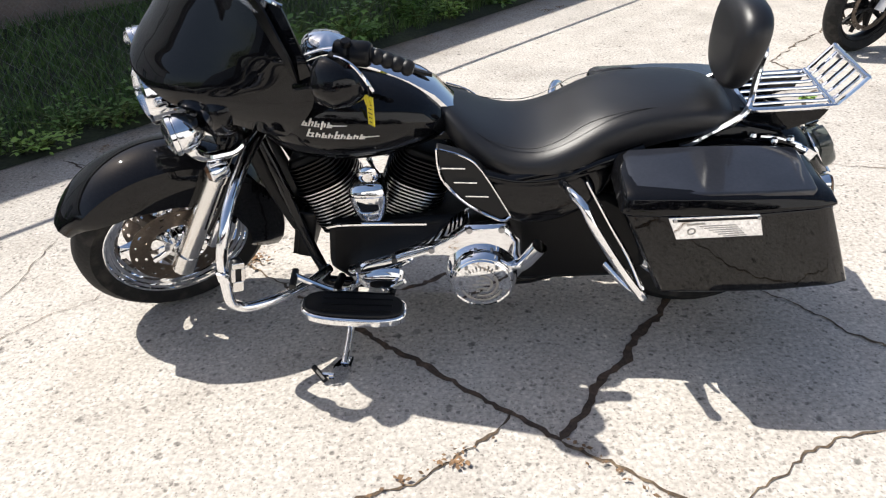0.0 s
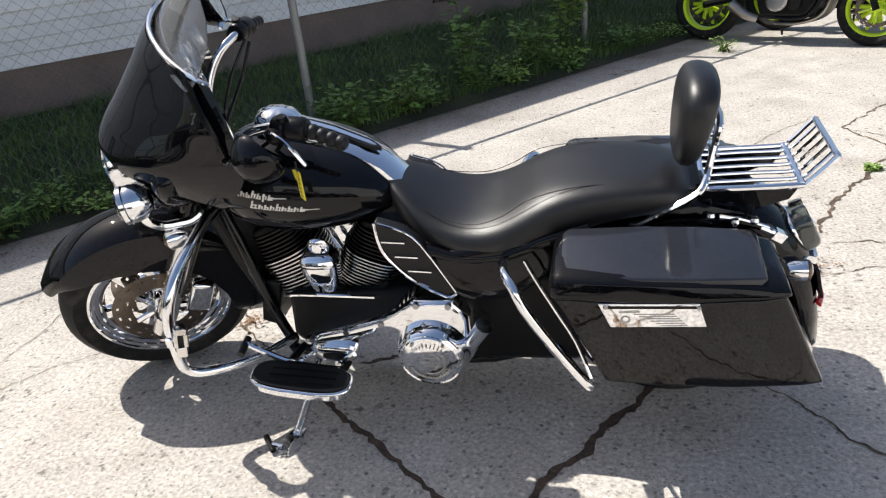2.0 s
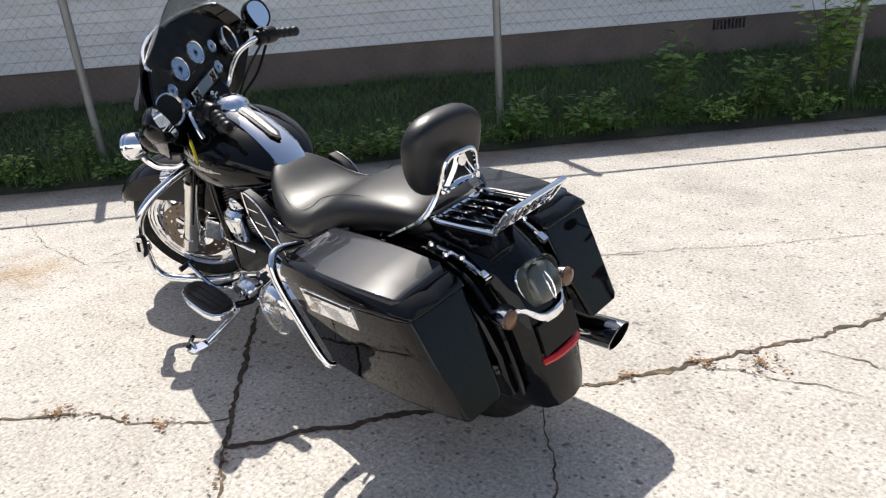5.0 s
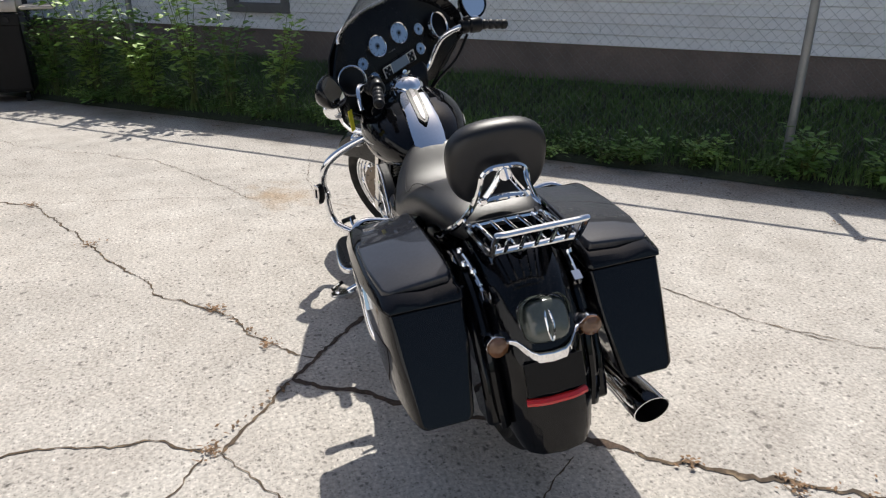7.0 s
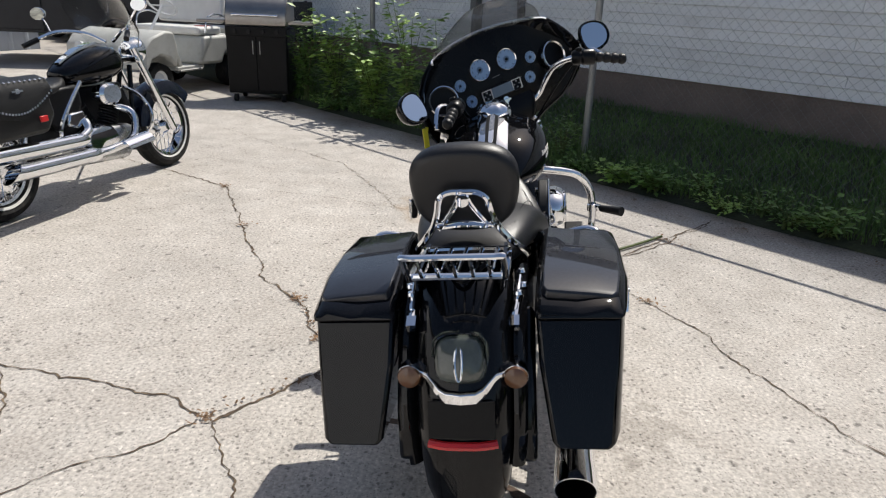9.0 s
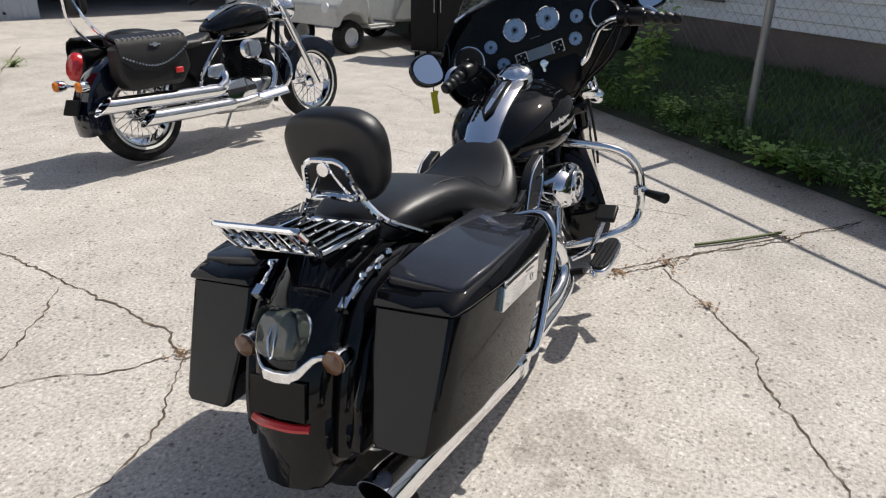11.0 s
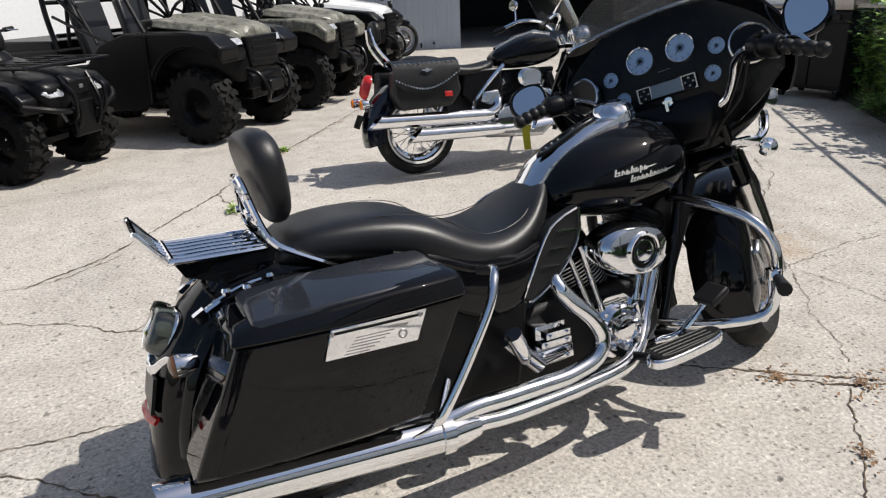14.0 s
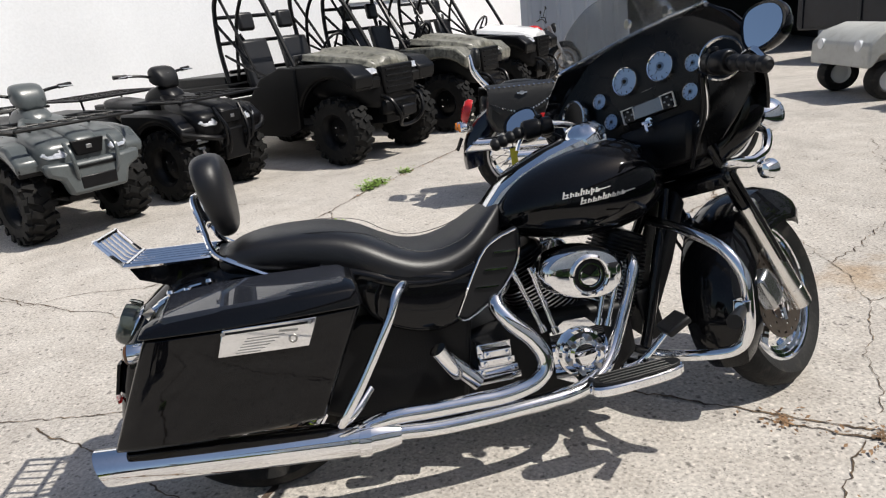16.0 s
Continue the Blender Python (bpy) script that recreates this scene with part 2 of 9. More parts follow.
def concrete_material():
    """Sun-bleached concrete: broad stains, mottling, exposed stones and pits."""
    m = bpy.data.materials.new("concrete")
    t, p = nodes_of(m)
    N, L = t.nodes, t.links
    co = N.new("ShaderNodeTexCoord")

    def tex(kind, scale, detail=4.0):
        n = N.new(kind)
        n.inputs["Scale"].default_value = scale
        if kind == "ShaderNodeTexNoise":
            n.inputs["Detail"].default_value = detail
        L.new(co.outputs["Object"], n.inputs["Vector"])
        return n

    def remap(src, a, b, c, d):
        r = N.new("ShaderNodeMapRange")
        for key, val in (("From Min", a), ("From Max", b), ("To Min", c), ("To Max", d)):
            r.inputs[key].default_value = val
        L.new(src, r.inputs["Value"])
        return r.outputs[0]

    def times(a, b):
        q = N.new("ShaderNodeMath")
        q.operation = "MULTIPLY"
        L.new(a, q.inputs[0])
        L.new(b, q.inputs[1])
        return q.outputs[0]

    broad, mottle, grit = tex("ShaderNodeTexNoise", 0.55, 5), tex("ShaderNodeTexNoise", 5.0, 6), tex("ShaderNodeTexNoise", 75.0, 5)
    stone = tex("ShaderNodeTexVoronoi", 95.0)
    pits, where = tex("ShaderNodeTexVoronoi", 16.0), tex("ShaderNodeTexNoise", 9.0, 2)
    f = times(remap(broad.outputs["Fac"], 0.3, 0.7, 0.88, 1.06), remap(mottle.outputs["Fac"], 0.3, 0.7, 0.93, 1.06))
    f = times(f, remap(grit.outputs["Fac"], 0.34, 0.66, 0.76, 1.20))
    rough = tex("ShaderNodeTexNoise", 1.3, 7)
    f = times(f, remap(rough.outputs["Fac"], 0.52, 0.66, 1.0, 0.86))
    f = times(f, remap(stone.outputs["Color"], 0.0, 1.0, 0.95, 1.04))
    gate = N.new("ShaderNodeMath")
    gate.operation = "ADD"
    L.new(pits.outputs["Distance"], gate.inputs[0])
    L.new(remap(where.outputs["Fac"], 0.42, 0.60, 0.12, 0.0), gate.inputs[1])
    pit = gate.outputs[0]
    f = times(f, remap(pit, 0.07, 0.15, 0.40, 1.0))
    for scale, lo, hi, rare in ((26.0, 0.46, 1.20, 0.83), (52.0, 0.48, 1.26, 0.69), (115.0, 0.54, 1.24, 0.60)):
        speck = tex("ShaderNodeTexVoronoi", scale)
        mess = N.new("ShaderNodeMath")
        mess.operation = "ADD"
        L.new(speck.outputs["Distance"], mess.inputs[0])
        L.new(remap(tex("ShaderNodeTexNoise", scale * 2.2, 3).outputs["Fac"], 0.3, 0.7, -0.20, 0.22), mess.inputs[1])
        near = remap(mess.outputs[0], 0.18, 0.40, 1.0, 0.0)
        dark = times(remap(speck.outputs["Color"], rare, rare + 0.03, 0.0, 1.0), near)
        light = times(remap(speck.outputs["Color"], 1.02 - rare, 0.98 - rare, 0.0, 1.0), near)
        f = times(f, remap(dark, 0.0, 1.0, 1.0, lo))
        f = times(f, remap(light, 0.0, 1.0, 1.0, hi))
    holes = tex("ShaderNodeTexVoronoi", 8.5)
    gate2 = N.new("ShaderNodeMath")
    gate2.operation = "ADD"
    L.new(holes.outputs["Distance"], gate2.inputs[0])
    L.new(remap(holes.outputs["Color"], 0.58, 0.60, 0.6, 0.0), gate2.inputs[1])
    warp = N.new("ShaderNodeMath")
    warp.operation = "ADD"
    L.new(gate2.outputs[0], warp.inputs[0])
    L.new(remap(grit.outputs["Fac"], 0.3, 0.7, -0.05, 0.05), warp.inputs[1])
    f = times(f, remap(warp.outputs[0], 0.05, 0.12, 0.42, 1.0))
    ramp = N.new("ShaderNodeMix")
    ramp.data_type = "RGBA"
    L.new(remap(mottle.outputs["Fac"], 0.35, 0.7, 0.0, 1.0), ramp.inputs["Factor"])
    ramp.inputs["A"].default_value, ramp.inputs["B"].default_value = (0.497, 0.457, 0.412, 1), (0.525, 0.491, 0.449, 1)
    vm = N.new("ShaderNodeVectorMath")
    vm.operation = "SCALE"
    # a rust stain on the slab
    away = N.new("ShaderNodeVectorMath")
    away.operation = "DISTANCE"
    L.new(co.outputs["Object"], away.inputs[0])
    away.inputs[1].default_value = (-1.80, 1.49, 0)
    blot = N.new("ShaderNodeMath")
    blot.operation = "ADD"
    L.new(away.outputs["Value"], blot.inputs[0])
    L.new(remap(mottle.outputs["Fac"], 0.3, 0.7, -0.14, 0.14), blot.inputs[1])
    rust = N.new("ShaderNodeMix")
    rust.data_type = "RGBA"
    L.new(remap(blot.outputs[0], 0.04, 0.26, 0.62, 0.0), rust.inputs["Factor"])
    L.new(ramp.outputs["Result"], rust.inputs["A"])
    rust.inputs["B"].default_value = (0.40, 0.27, 0.145, 1)
    # a spalled, darker patch of the slab
    reach = N.new("ShaderNodeVectorMath")
    reach.operation = "DISTANCE"
    L.new(co.outputs["Object"], reach.inputs[0])
    reach.inputs[1].default_value = (0.48, 2.38, 0)
    spread = N.new("ShaderNodeMath")
    spread.operation = "ADD"
    L.new(reach.outputs["Value"], spread.inputs[0])
    L.new(remap(tex("ShaderNodeTexNoise", 11.0, 6).outputs["Fac"], 0.3, 0.7, -0.13, 0.13), spread.inputs[1])
    spall = N.new("ShaderNodeMix")
    spall.data_type = "RGBA"
    L.new(remap(spread.outputs[0], 0.13, 0.18, 0.5, 0.0), spall.inputs["Factor"])
    L.new(rust.outputs["Result"], spall.inputs["A"])
    spall.inputs["B"].default_value = (0.30, 0.27, 0.235, 1)
    # earth washed onto the slab along the grass
    across = N.new("ShaderNodeVectorMath")
    across.operation = "DOT_PRODUCT"
    L.new(co.outputs["Object"], across.inputs[0])
    across.inputs[1].default_value = ACROSS
    strip = N.new("ShaderNodeMath")
    strip.operation = "ADD"
    L.new(across.outputs["Value"], strip.inputs[0])
    L.new(remap(mottle.outputs["Fac"], 0.3, 0.7, -0.16, 0.16), strip.inputs[1])
    wash = N.new("ShaderNodeMath")
    wash.operation = "ADD"
    L.new(strip.outputs[0], wash.inputs[0])
    L.new(remap(rough.outputs["Fac"], 0.3, 0.7, -0.18, 0.18), wash.inputs[1])
    earth = N.new("ShaderNodeMix")
    earth.data_type = "RGBA"
    L.new(remap(wash.outputs[0], 3.35, 3.95, 0.0, 0.85), earth.inputs["Factor"])
    L.new(spall.outputs["Result"], earth.inputs["A"])
    earth.inputs["B"].default_value = (0.21, 0.155, 0.11, 1)
    L.new(earth.outputs["Result"], vm.inputs[0])
    L.new(f, vm.inputs["Scale"])
    L.new(vm.outputs[0], p.inputs["Base Color"])
    p.inputs["Roughness"].default_value = 0.88
    p.inputs["Specular IOR Level"].default_value = 0.3
    h = N.new("ShaderNodeMath")
    h.operation = "ADD"
    L.new(remap(grit.outputs["Fac"], 0.2, 0.8, 0.0, 1.0), h.inputs[0])
    L.new(remap(pit, 0.05, 0.14, -0.9, 0.0), h.inputs[1])
    b = N.new("ShaderNodeBump")
    b.inputs["Strength"].default_value, b.inputs["Distance"].default_value = 0.3, 0.004
    L.new(h.outputs[0], b.inputs["Height"])
    L.new(b.outputs[0], p.inputs["Normal"])
    return m


CONCRETE = concrete_material()
CRACK = mat("crack_dirt", (0.085, 0.060, 0.040), 0.95, vary=0.45, scale=9, fine=90, dirt=(0.33, 0.245, 0.155), dirt_amount=0.9)
JOINT = mat("joint_dirt", (0.070, 0.048, 0.036), 0.95, vary=0.5, scale=14, fine=120, dirt=(0.20, 0.13, 0.08), dirt_amount=0.5)
LITTER = mat("dry_leaf", (0.25, 0.15, 0.08), 0.8, vary=0.4, scale=20, piece=0.3)
SOIL = mat("turf_soil", (0.035, 0.04, 0.018), 0.95, vary=0.4, scale=3, fine=40, bump=0.6)
SIDING = mat("white_siding", (0.88, 0.88, 0.87), 0.55, vary=0.05, scale=1.5, fine=60, bump=0.05, dirt=(0.5, 0.5, 0.48), dirt_amount=0.25)
FOUNDATION = mat("block_foundation", (0.21, 0.165, 0.14), 0.9, vary=0.18, scale=3, fine=60, bump=0.4)
WIRE = mat("zinc_wire", (0.21, 0.21, 0.20), 0.6, 0.2, vary=0.2)
GALV = mat("galvanised", (0.30, 0.30, 0.29), 0.55, 0.5, vary=0.12)
METAL_WALL = mat("metal_cladding", (0.36, 0.40, 0.46), 0.45, vary=0.06, scale=1.0)
WHITE_WALL = mat("white_wall", (0.91, 0.915, 0.925), 0.7, vary=0.05, scale=0.7, fine=40, bump=0.08)
ROOFING = mat("roof_shingle", (0.10, 0.095, 0.09), 0.9, vary=0.2)
# near-black colour stands in for the shade inside the workshop and vent slots
SHADE_IN = mat("painted_inside_shade", (0.03, 0.03, 0.032), 0.8)
PANE_DARK = mat("dark_pane", (0.02, 0.022, 0.025), 0.08, vary=0.05)
FRAME = mat("window_frame", (0.16, 0.155, 0.15), 0.5, vary=0.1)
PANE = mat("window_pane", (0.58, 0.62, 0.68), 0.05, vary=0.05, coat=0.5)

bm = bmesh.new()
bmesh.ops.create_grid(bm, x_segments=40, y_segments=40, size=300)
ground = part("ground", bm, CONCRETE)
tagged(ground, "pale cracked concrete yard in full sunlight", "ground", kind="structure")

bm = bmesh.new()
rows_ = []
for k, (w, z) in enumerate(((EDGE_W, 0.004), (EDGE_W + 0.12, 0.035), (FENCE_W, 0.05), (5.2, 0.12), (HOUSE_W + 0.3, 0.2))):
    rows_.append([yard(-14 + i * 0.5, w + (0.06 * noise.noise(v3(i * 0.7, 3, 0)) if k == 0 else 0), z) for i in range(50)])
loft(bm, rows_, caps=False, closed=False)
verge = part("verge", bm, SOIL)
tagged(verge, "shaded grass bank between concrete and house", "ground", kind="structure")

# ---- house ----
house = thing("house", Matrix(), "single-storey white sided house above a brown block foundation", "house")
tagged(house, kind="structure")
S0, S1 = -9.0, 9.3


def wall_box(bm, s0, s1, w0, w1, z0, z1):
    loft(bm, [[yard(s0, w0, z), yard(s1, w0, z), yard(s1, w1, z), yard(s0, w1, z)] for z in (z0, z1)])


bm = bmesh.new()
wall_box(bm, S0, S1, HOUSE_W + 0.03, HOUSE_W + 7, -0.1, 0.555)
part("foundation", bm, FOUNDATION, house)
WS0, WS1, WZ0, WZ1 = -3.88, -3.06, 0.80, 2.05     # window opening
bm = bmesh.new()
wall_box(bm, S0, WS0, HOUSE_W + 0.03, HOUSE_W + 7, 0.555, 3.45)
wall_box(bm, WS1, S1, HOUSE_W + 0.03, HOUSE_W + 7, 0.555, 3.45)
wall_box(bm, WS0, WS1, HOUSE_W + 0.03, HOUSE_W + 7, 0.555, WZ0)
wall_box(bm, WS0, WS1, HOUSE_W + 0.03, HOUSE_W + 7, WZ1, 3.45)
wall_box(bm, WS0, WS1, HOUSE_W + 0.35, HOUSE_W + 7, WZ0, WZ1)
house_wall = part("wall", bm, SIDING, house)
bm = bmesh.new()
wall_box(bm, WS0 + 0.05, WS1 - 0.05, HOUSE_W + 0.09, HOUSE_W + 0.10, WZ0 + 0.05, WZ1 - 0.05)
window = part("window", bm, PANE, house)
for a in ((WS0 - 0.06, WS0 + 0.05, WZ0 - 0.06, WZ1 + 0.08), (WS1 - 0.05, WS1 + 0.06, WZ0 - 0.06, WZ1 + 0.08), (WS0 + 0.051, WS1 - 0.051, WZ1 - 0.05, WZ1 + 0.08), (WS0 + 0.051, WS1 - 0.051, WZ0 - 0.06, WZ0 + 0.05), (WS0 + 0.051, WS1 - 0.051, 1.40, 1.44)):
    bm = bmesh.new()
    wall_box(bm, a[0], a[1], HOUSE_W - 0.02, HOUSE_W + 0.12, a[2], a[3])
    part("frame", bm, FRAME, window, bevel=0.004)
bm = bmesh.new()
for k in range(9):
    wall_box(bm, 5.16 + 0.04 * k, 5.178 + 0.04 * k, HOUSE_W + 0.012, HOUSE_W + 0.05, 0.43, 0.53)
part("vent", bm, SHADE_IN, house)
bm = bmesh.new()
prof = [(HOUSE_W - 0.42, 3.40), (HOUSE_W - 0.42, 3.56), (HOUSE_W + 3.5, 5.4), (HOUSE_W + 7.45, 3.56), (HOUSE_W + 7.45, 3.40)]
loft(bm, [[yard(s, w, z) for w, z in prof] for s in (S0 - 0.4, S1 + 0.4)])
part("roof", bm, ROOFING, house)

# ---- chain-link fence ----
fence = thing("fence", Matrix(), "grey chain-link fence with round galvanised posts", "fence")
FS0, FS1, FH = -12.6, 8.4, 1.86
bm = bmesh.new()
rod(bm, yard(FS0, FENCE_W, FH), yard(FS1, FENCE_W, FH), 0.015, 10)
part("rail", bm, GALV, fence)
for s in (-12.5, -9.5, -6.5, -3.5, -0.50, 2.57, 5.45, 8.4):
    bm = bmesh.new()
    rod(bm, yard(s, FENCE_W, -0.1), yard(s, FENCE_W, FH + 0.03), 0.029, 12)
    lathe(bm, [(0.034, 0), (0.034, 0.03), (0.02, 0.05), (0, 0.055)], Matrix.Translation(yard(s, FENCE_W, FH + 0.02)), 12)
    part("post", bm, GALV, fence)
bm = bmesh.new()
step = 0.078
n = int((FS1 - FS0 + FH) / step)
for sign in (1, -1):
    for i in range(n):
        a = FS0 + i * step - (FH if sign > 0 else 0)
        b = a + sign * FH if sign > 0 else a - FH
        za, zb = 0.03, FH
        lo, hi = FS0, FS1
        pa, pb = a, b
        if sign > 0:
            if pa < lo:
                za += (lo - pa); pa = lo
            if pb > hi:
                zb -= (pb - hi); pb = hi
        else:
            if pa > hi:
                za += (pa - hi); pa = hi
            if pb < lo:
                zb -= (lo - pb); pb = lo
        if zb - za < 0.05:
            continue
        A, B = yard(pa, FENCE_W + 0.003 * sign, za), yard(pb, FENCE_W + 0.003 * sign, zb)
        rod(bm, A, B, 0.0008, 3)
tagged(part("chain_link_mesh", bm, WIRE, fence), kind="stuff")

# ---- white building and metal workshop ----
wd = v3(-0.853, -0.522, 0)
wn_ = v3(-0.522, 0.853, 0)
white_building = thing("white_building", Matrix(), "white block building in hard sunlight with dark windows", "building")
tagged(white_building, kind="structure")
P0 = v3(-4.7, -9.0, 0)


def wb(a, d, z):
    """a metres along the white wall from its far corner, d metres out of it."""
    return P0 - wd * a + wn_ * d + v3(0, 0, z)


bm = bmesh.new()
loft(bm, [[wb(0, 0, z), wb(16, 0, z), wb(16, -8, z), wb(0, -8, z)] for z in (-0.05, 4.2)])
part("wall", bm, WHITE_WALL, white_building)
bm = bmesh.new()
loft(bm, [[wb(-0.2, 0.2, z), wb(16.2, 0.2, z), wb(16.2, -8.2, z), wb(-0.2, -8.2, z)] for z in (4.204, 4.35)])
part("roof", bm, ROOFING, white_building)
for a0, a1 in ((2.3, 3.2), (3.3, 4.2)):
    bm = bmesh.new()
    loft(bm, [[wb(a, d, z) for a, d in ((a0, -0.04), (a1, -0.04), (a1, 0.012), (a0, 0.012))] for z in (1.64, 2.6)])
    w_ = part("window", bm, PANE_DARK, white_building)
    for b0, b1, z0, z1 in ((a0 - 0.06, a0, 1.58, 2.66), (a1, a1 + 0.06, 1.58, 2.66), (a0, a1, 1.58, 1.637), (a0, a1, 2.603, 2.66)):
        bm = bmesh.new()
        loft(bm, [[wb(a, d, z) for a, d in ((b0, -0.02), (b1, -0.02), (b1, 0.03), (b0, 0.03))] for z in (z0, z1)])
        part("frame", bm, SIDING, w_)

workshop = thing("workshop", Matrix(), "grey ribbed metal workshop with an open dark doorway", "building")
tagged(workshop, kind="structure")
md = v3(-0.894, 0.448, 0)
mn = v3(0.448, 0.894, 0)
M0 = v3(-4.75, -9.6, 0)


def mw(a, d, z):
    return M0 + md * a + mn * d + v3(0, 0, z)


def metal_wall(a0, a1, z0, z1):
    bm = bmesh.new()
    k = max(1, int((a1 - a0) / 0.25))
    front = []
    for i in range(k + 1):
        a = a0 + (a1 - a0) * i / k
        front += [(a, 0.0)] + ([(a + 0.03, 0.022), (a + 0.07, 0.022), (a + 0.10, 0.0)] if i < k else [])
    ring = front + [(a1, -0.12), (a0, -0.12)]
    loft(bm, [[mw(a, d, z) for a, d in ring] for z in (z0, z1)])
    part("wall_panel", bm, METAL_WALL, workshop, sharp=20)


metal_wall(-0.5, 2.22, 0, 3.6)
metal_wall(5.62, 6.8, 0, 3.6)
metal_wall(2.22, 5.62, 2.9, 3.6)
# inner walls, their colour darkened to paint the unlit room behind the doorway
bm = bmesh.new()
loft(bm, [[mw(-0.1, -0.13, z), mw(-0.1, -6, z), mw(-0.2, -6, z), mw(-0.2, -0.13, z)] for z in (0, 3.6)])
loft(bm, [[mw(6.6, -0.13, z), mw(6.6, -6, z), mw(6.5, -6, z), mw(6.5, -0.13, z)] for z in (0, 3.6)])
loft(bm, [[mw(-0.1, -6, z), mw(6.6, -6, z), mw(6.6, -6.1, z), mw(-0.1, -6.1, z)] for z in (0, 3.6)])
part("inner_wall", bm, SHADE_IN, workshop)
bm = bmesh.new()
loft(bm, [[mw(-0.3, 0.2, z), mw(6.8, 0.2, z), mw(6.8, -6.3, z), mw(-0.3, -6.3, z)] for z in (3.61, 3.75)])
part("roof", bm, ROOFING, workshop)


SILVER_TRUCK = mat("silver_paint", (0.50, 0.51, 0.53), 0.25, 0.4, vary=0.05)
HEDGE = mat("hedge_leaf", (0.16, 0.26, 0.05), 0.6, vary=0.35, scale=3, fine=25)


def hedge(place, length, depth, height, count, seed):
    """Sunlit brush beyond the workshop, a crowd of small leaf clumps."""
    random.seed(seed)
    bm = bmesh.new()
    for _ in range(count):
        c = place + v3(random.uniform(-length, length), random.uniform(-depth, depth), height * random.random() ** 0.8)
        d = v3(random.uniform(-1, 1), random.uniform(-1, 1), random.uniform(-0.3, 0.8)).normalized()
        e = d.cross(v3(0.2, 0.1, 1)).normalized()
        k = random.uniform(0.05, 0.13)
        bm.faces.new([bm.verts.new(c + q) for q in (d * k, e * k * 0.5, d * -k, e * -k * 0.5)])
    tagged(part("brush", bm, HEDGE), "sunlit yellow-green brush behind the workshop", "brush", kind="stuff")


hedge(v3(-16.5, -8.8, 0), 3.2, 1.6, 2.6, 4200, 5)


def pickup(m):
    b = thing("pickup_truck", m, "silver pickup truck parked beyond the workshop", "truck")
    bm = bmesh.new()
    slab(bm, [(-2.5, 0.55), (-2.5, 1.02), (-0.6, 1.05), (-0.35, 1.62), (0.75, 1.64), (1.35, 1.08), (2.45, 0.98), (2.55, 0.55)], "y", -0.88, 0.88)
    part("body", bm, SILVER_TRUCK, b, bevel=0.06)
    for s in (1, -1):
        for x in (-1.55, 1.6):
            bm = bmesh.new()
            lathe(bm, [(0, -0.11), (0.24, -0.10), (0.36, -0.09), (0.38, 0), (0.36, 0.09), (0.24, 0.10), (0, 0.11)], Matrix.Translation((x, s * 0.80, 0.38)) @ Matrix.Rotation(radians(90), 4, "X"), 24)
            part("tyre", bm, RUBBER, b)
        bm = bmesh.new()
        slab(bm, [(-0.28, 1.10), (-0.18, 1.52), (0.68, 1.54), (1.08, 1.12)], "y", s * 0.875, s * 0.89)
        part("side_window", bm, PANE_DARK, b)


pickup(pose(-14.0, -6.2, 0, 0, 0, 75))
yard_fence = thing("yard_fence", Matrix(), "dark steel fence posts with a rail beyond the workshop", "fence")
for k in range(5):
    bm = bmesh.new()
    rod(bm, (-11.6 - 0.5 * k, -7.4 + 1.35 * k, 0), (-11.6 - 0.5 * k, -7.4 + 1.35 * k, 2.2), 0.035, 10)
    part("post", bm, FRAME, yard_fence)
bm = bmesh.new()
rod(bm, (-11.6, -7.4, 1.35), (-13.6, -2.0, 1.35), 0.025, 8)
part("rail", bm, FRAME, yard_fence)
# ---- the black touring motorcycle ----
BIKE = pose(0.775, 1.898, 0, -6.5, 0, 175.5)
bike = thing("touring_motorcycle", BIKE, "black touring motorcycle with chrome trim leaning on its side stand", "motorcycle")
STEER = Matrix.Translation((1.365, 0, 0.80)) @ Matrix.Rotation(radians(33.5), 4, Vector((-0.45, 0, 0.89)).normalized()) @ Matrix.Translation((-1.365, 0, -0.80))


def front_part(name, bm, material, parent, label="", **kw):
    """A part that turns with the bars."""
    bmesh.ops.transform(bm, matrix=STEER, verts=bm.verts[:])
    return part(name, bm, material, parent, label, **kw)


ALONG_Y = Matrix.Rotation(radians(-90), 4, "X")   # z axis onto +y


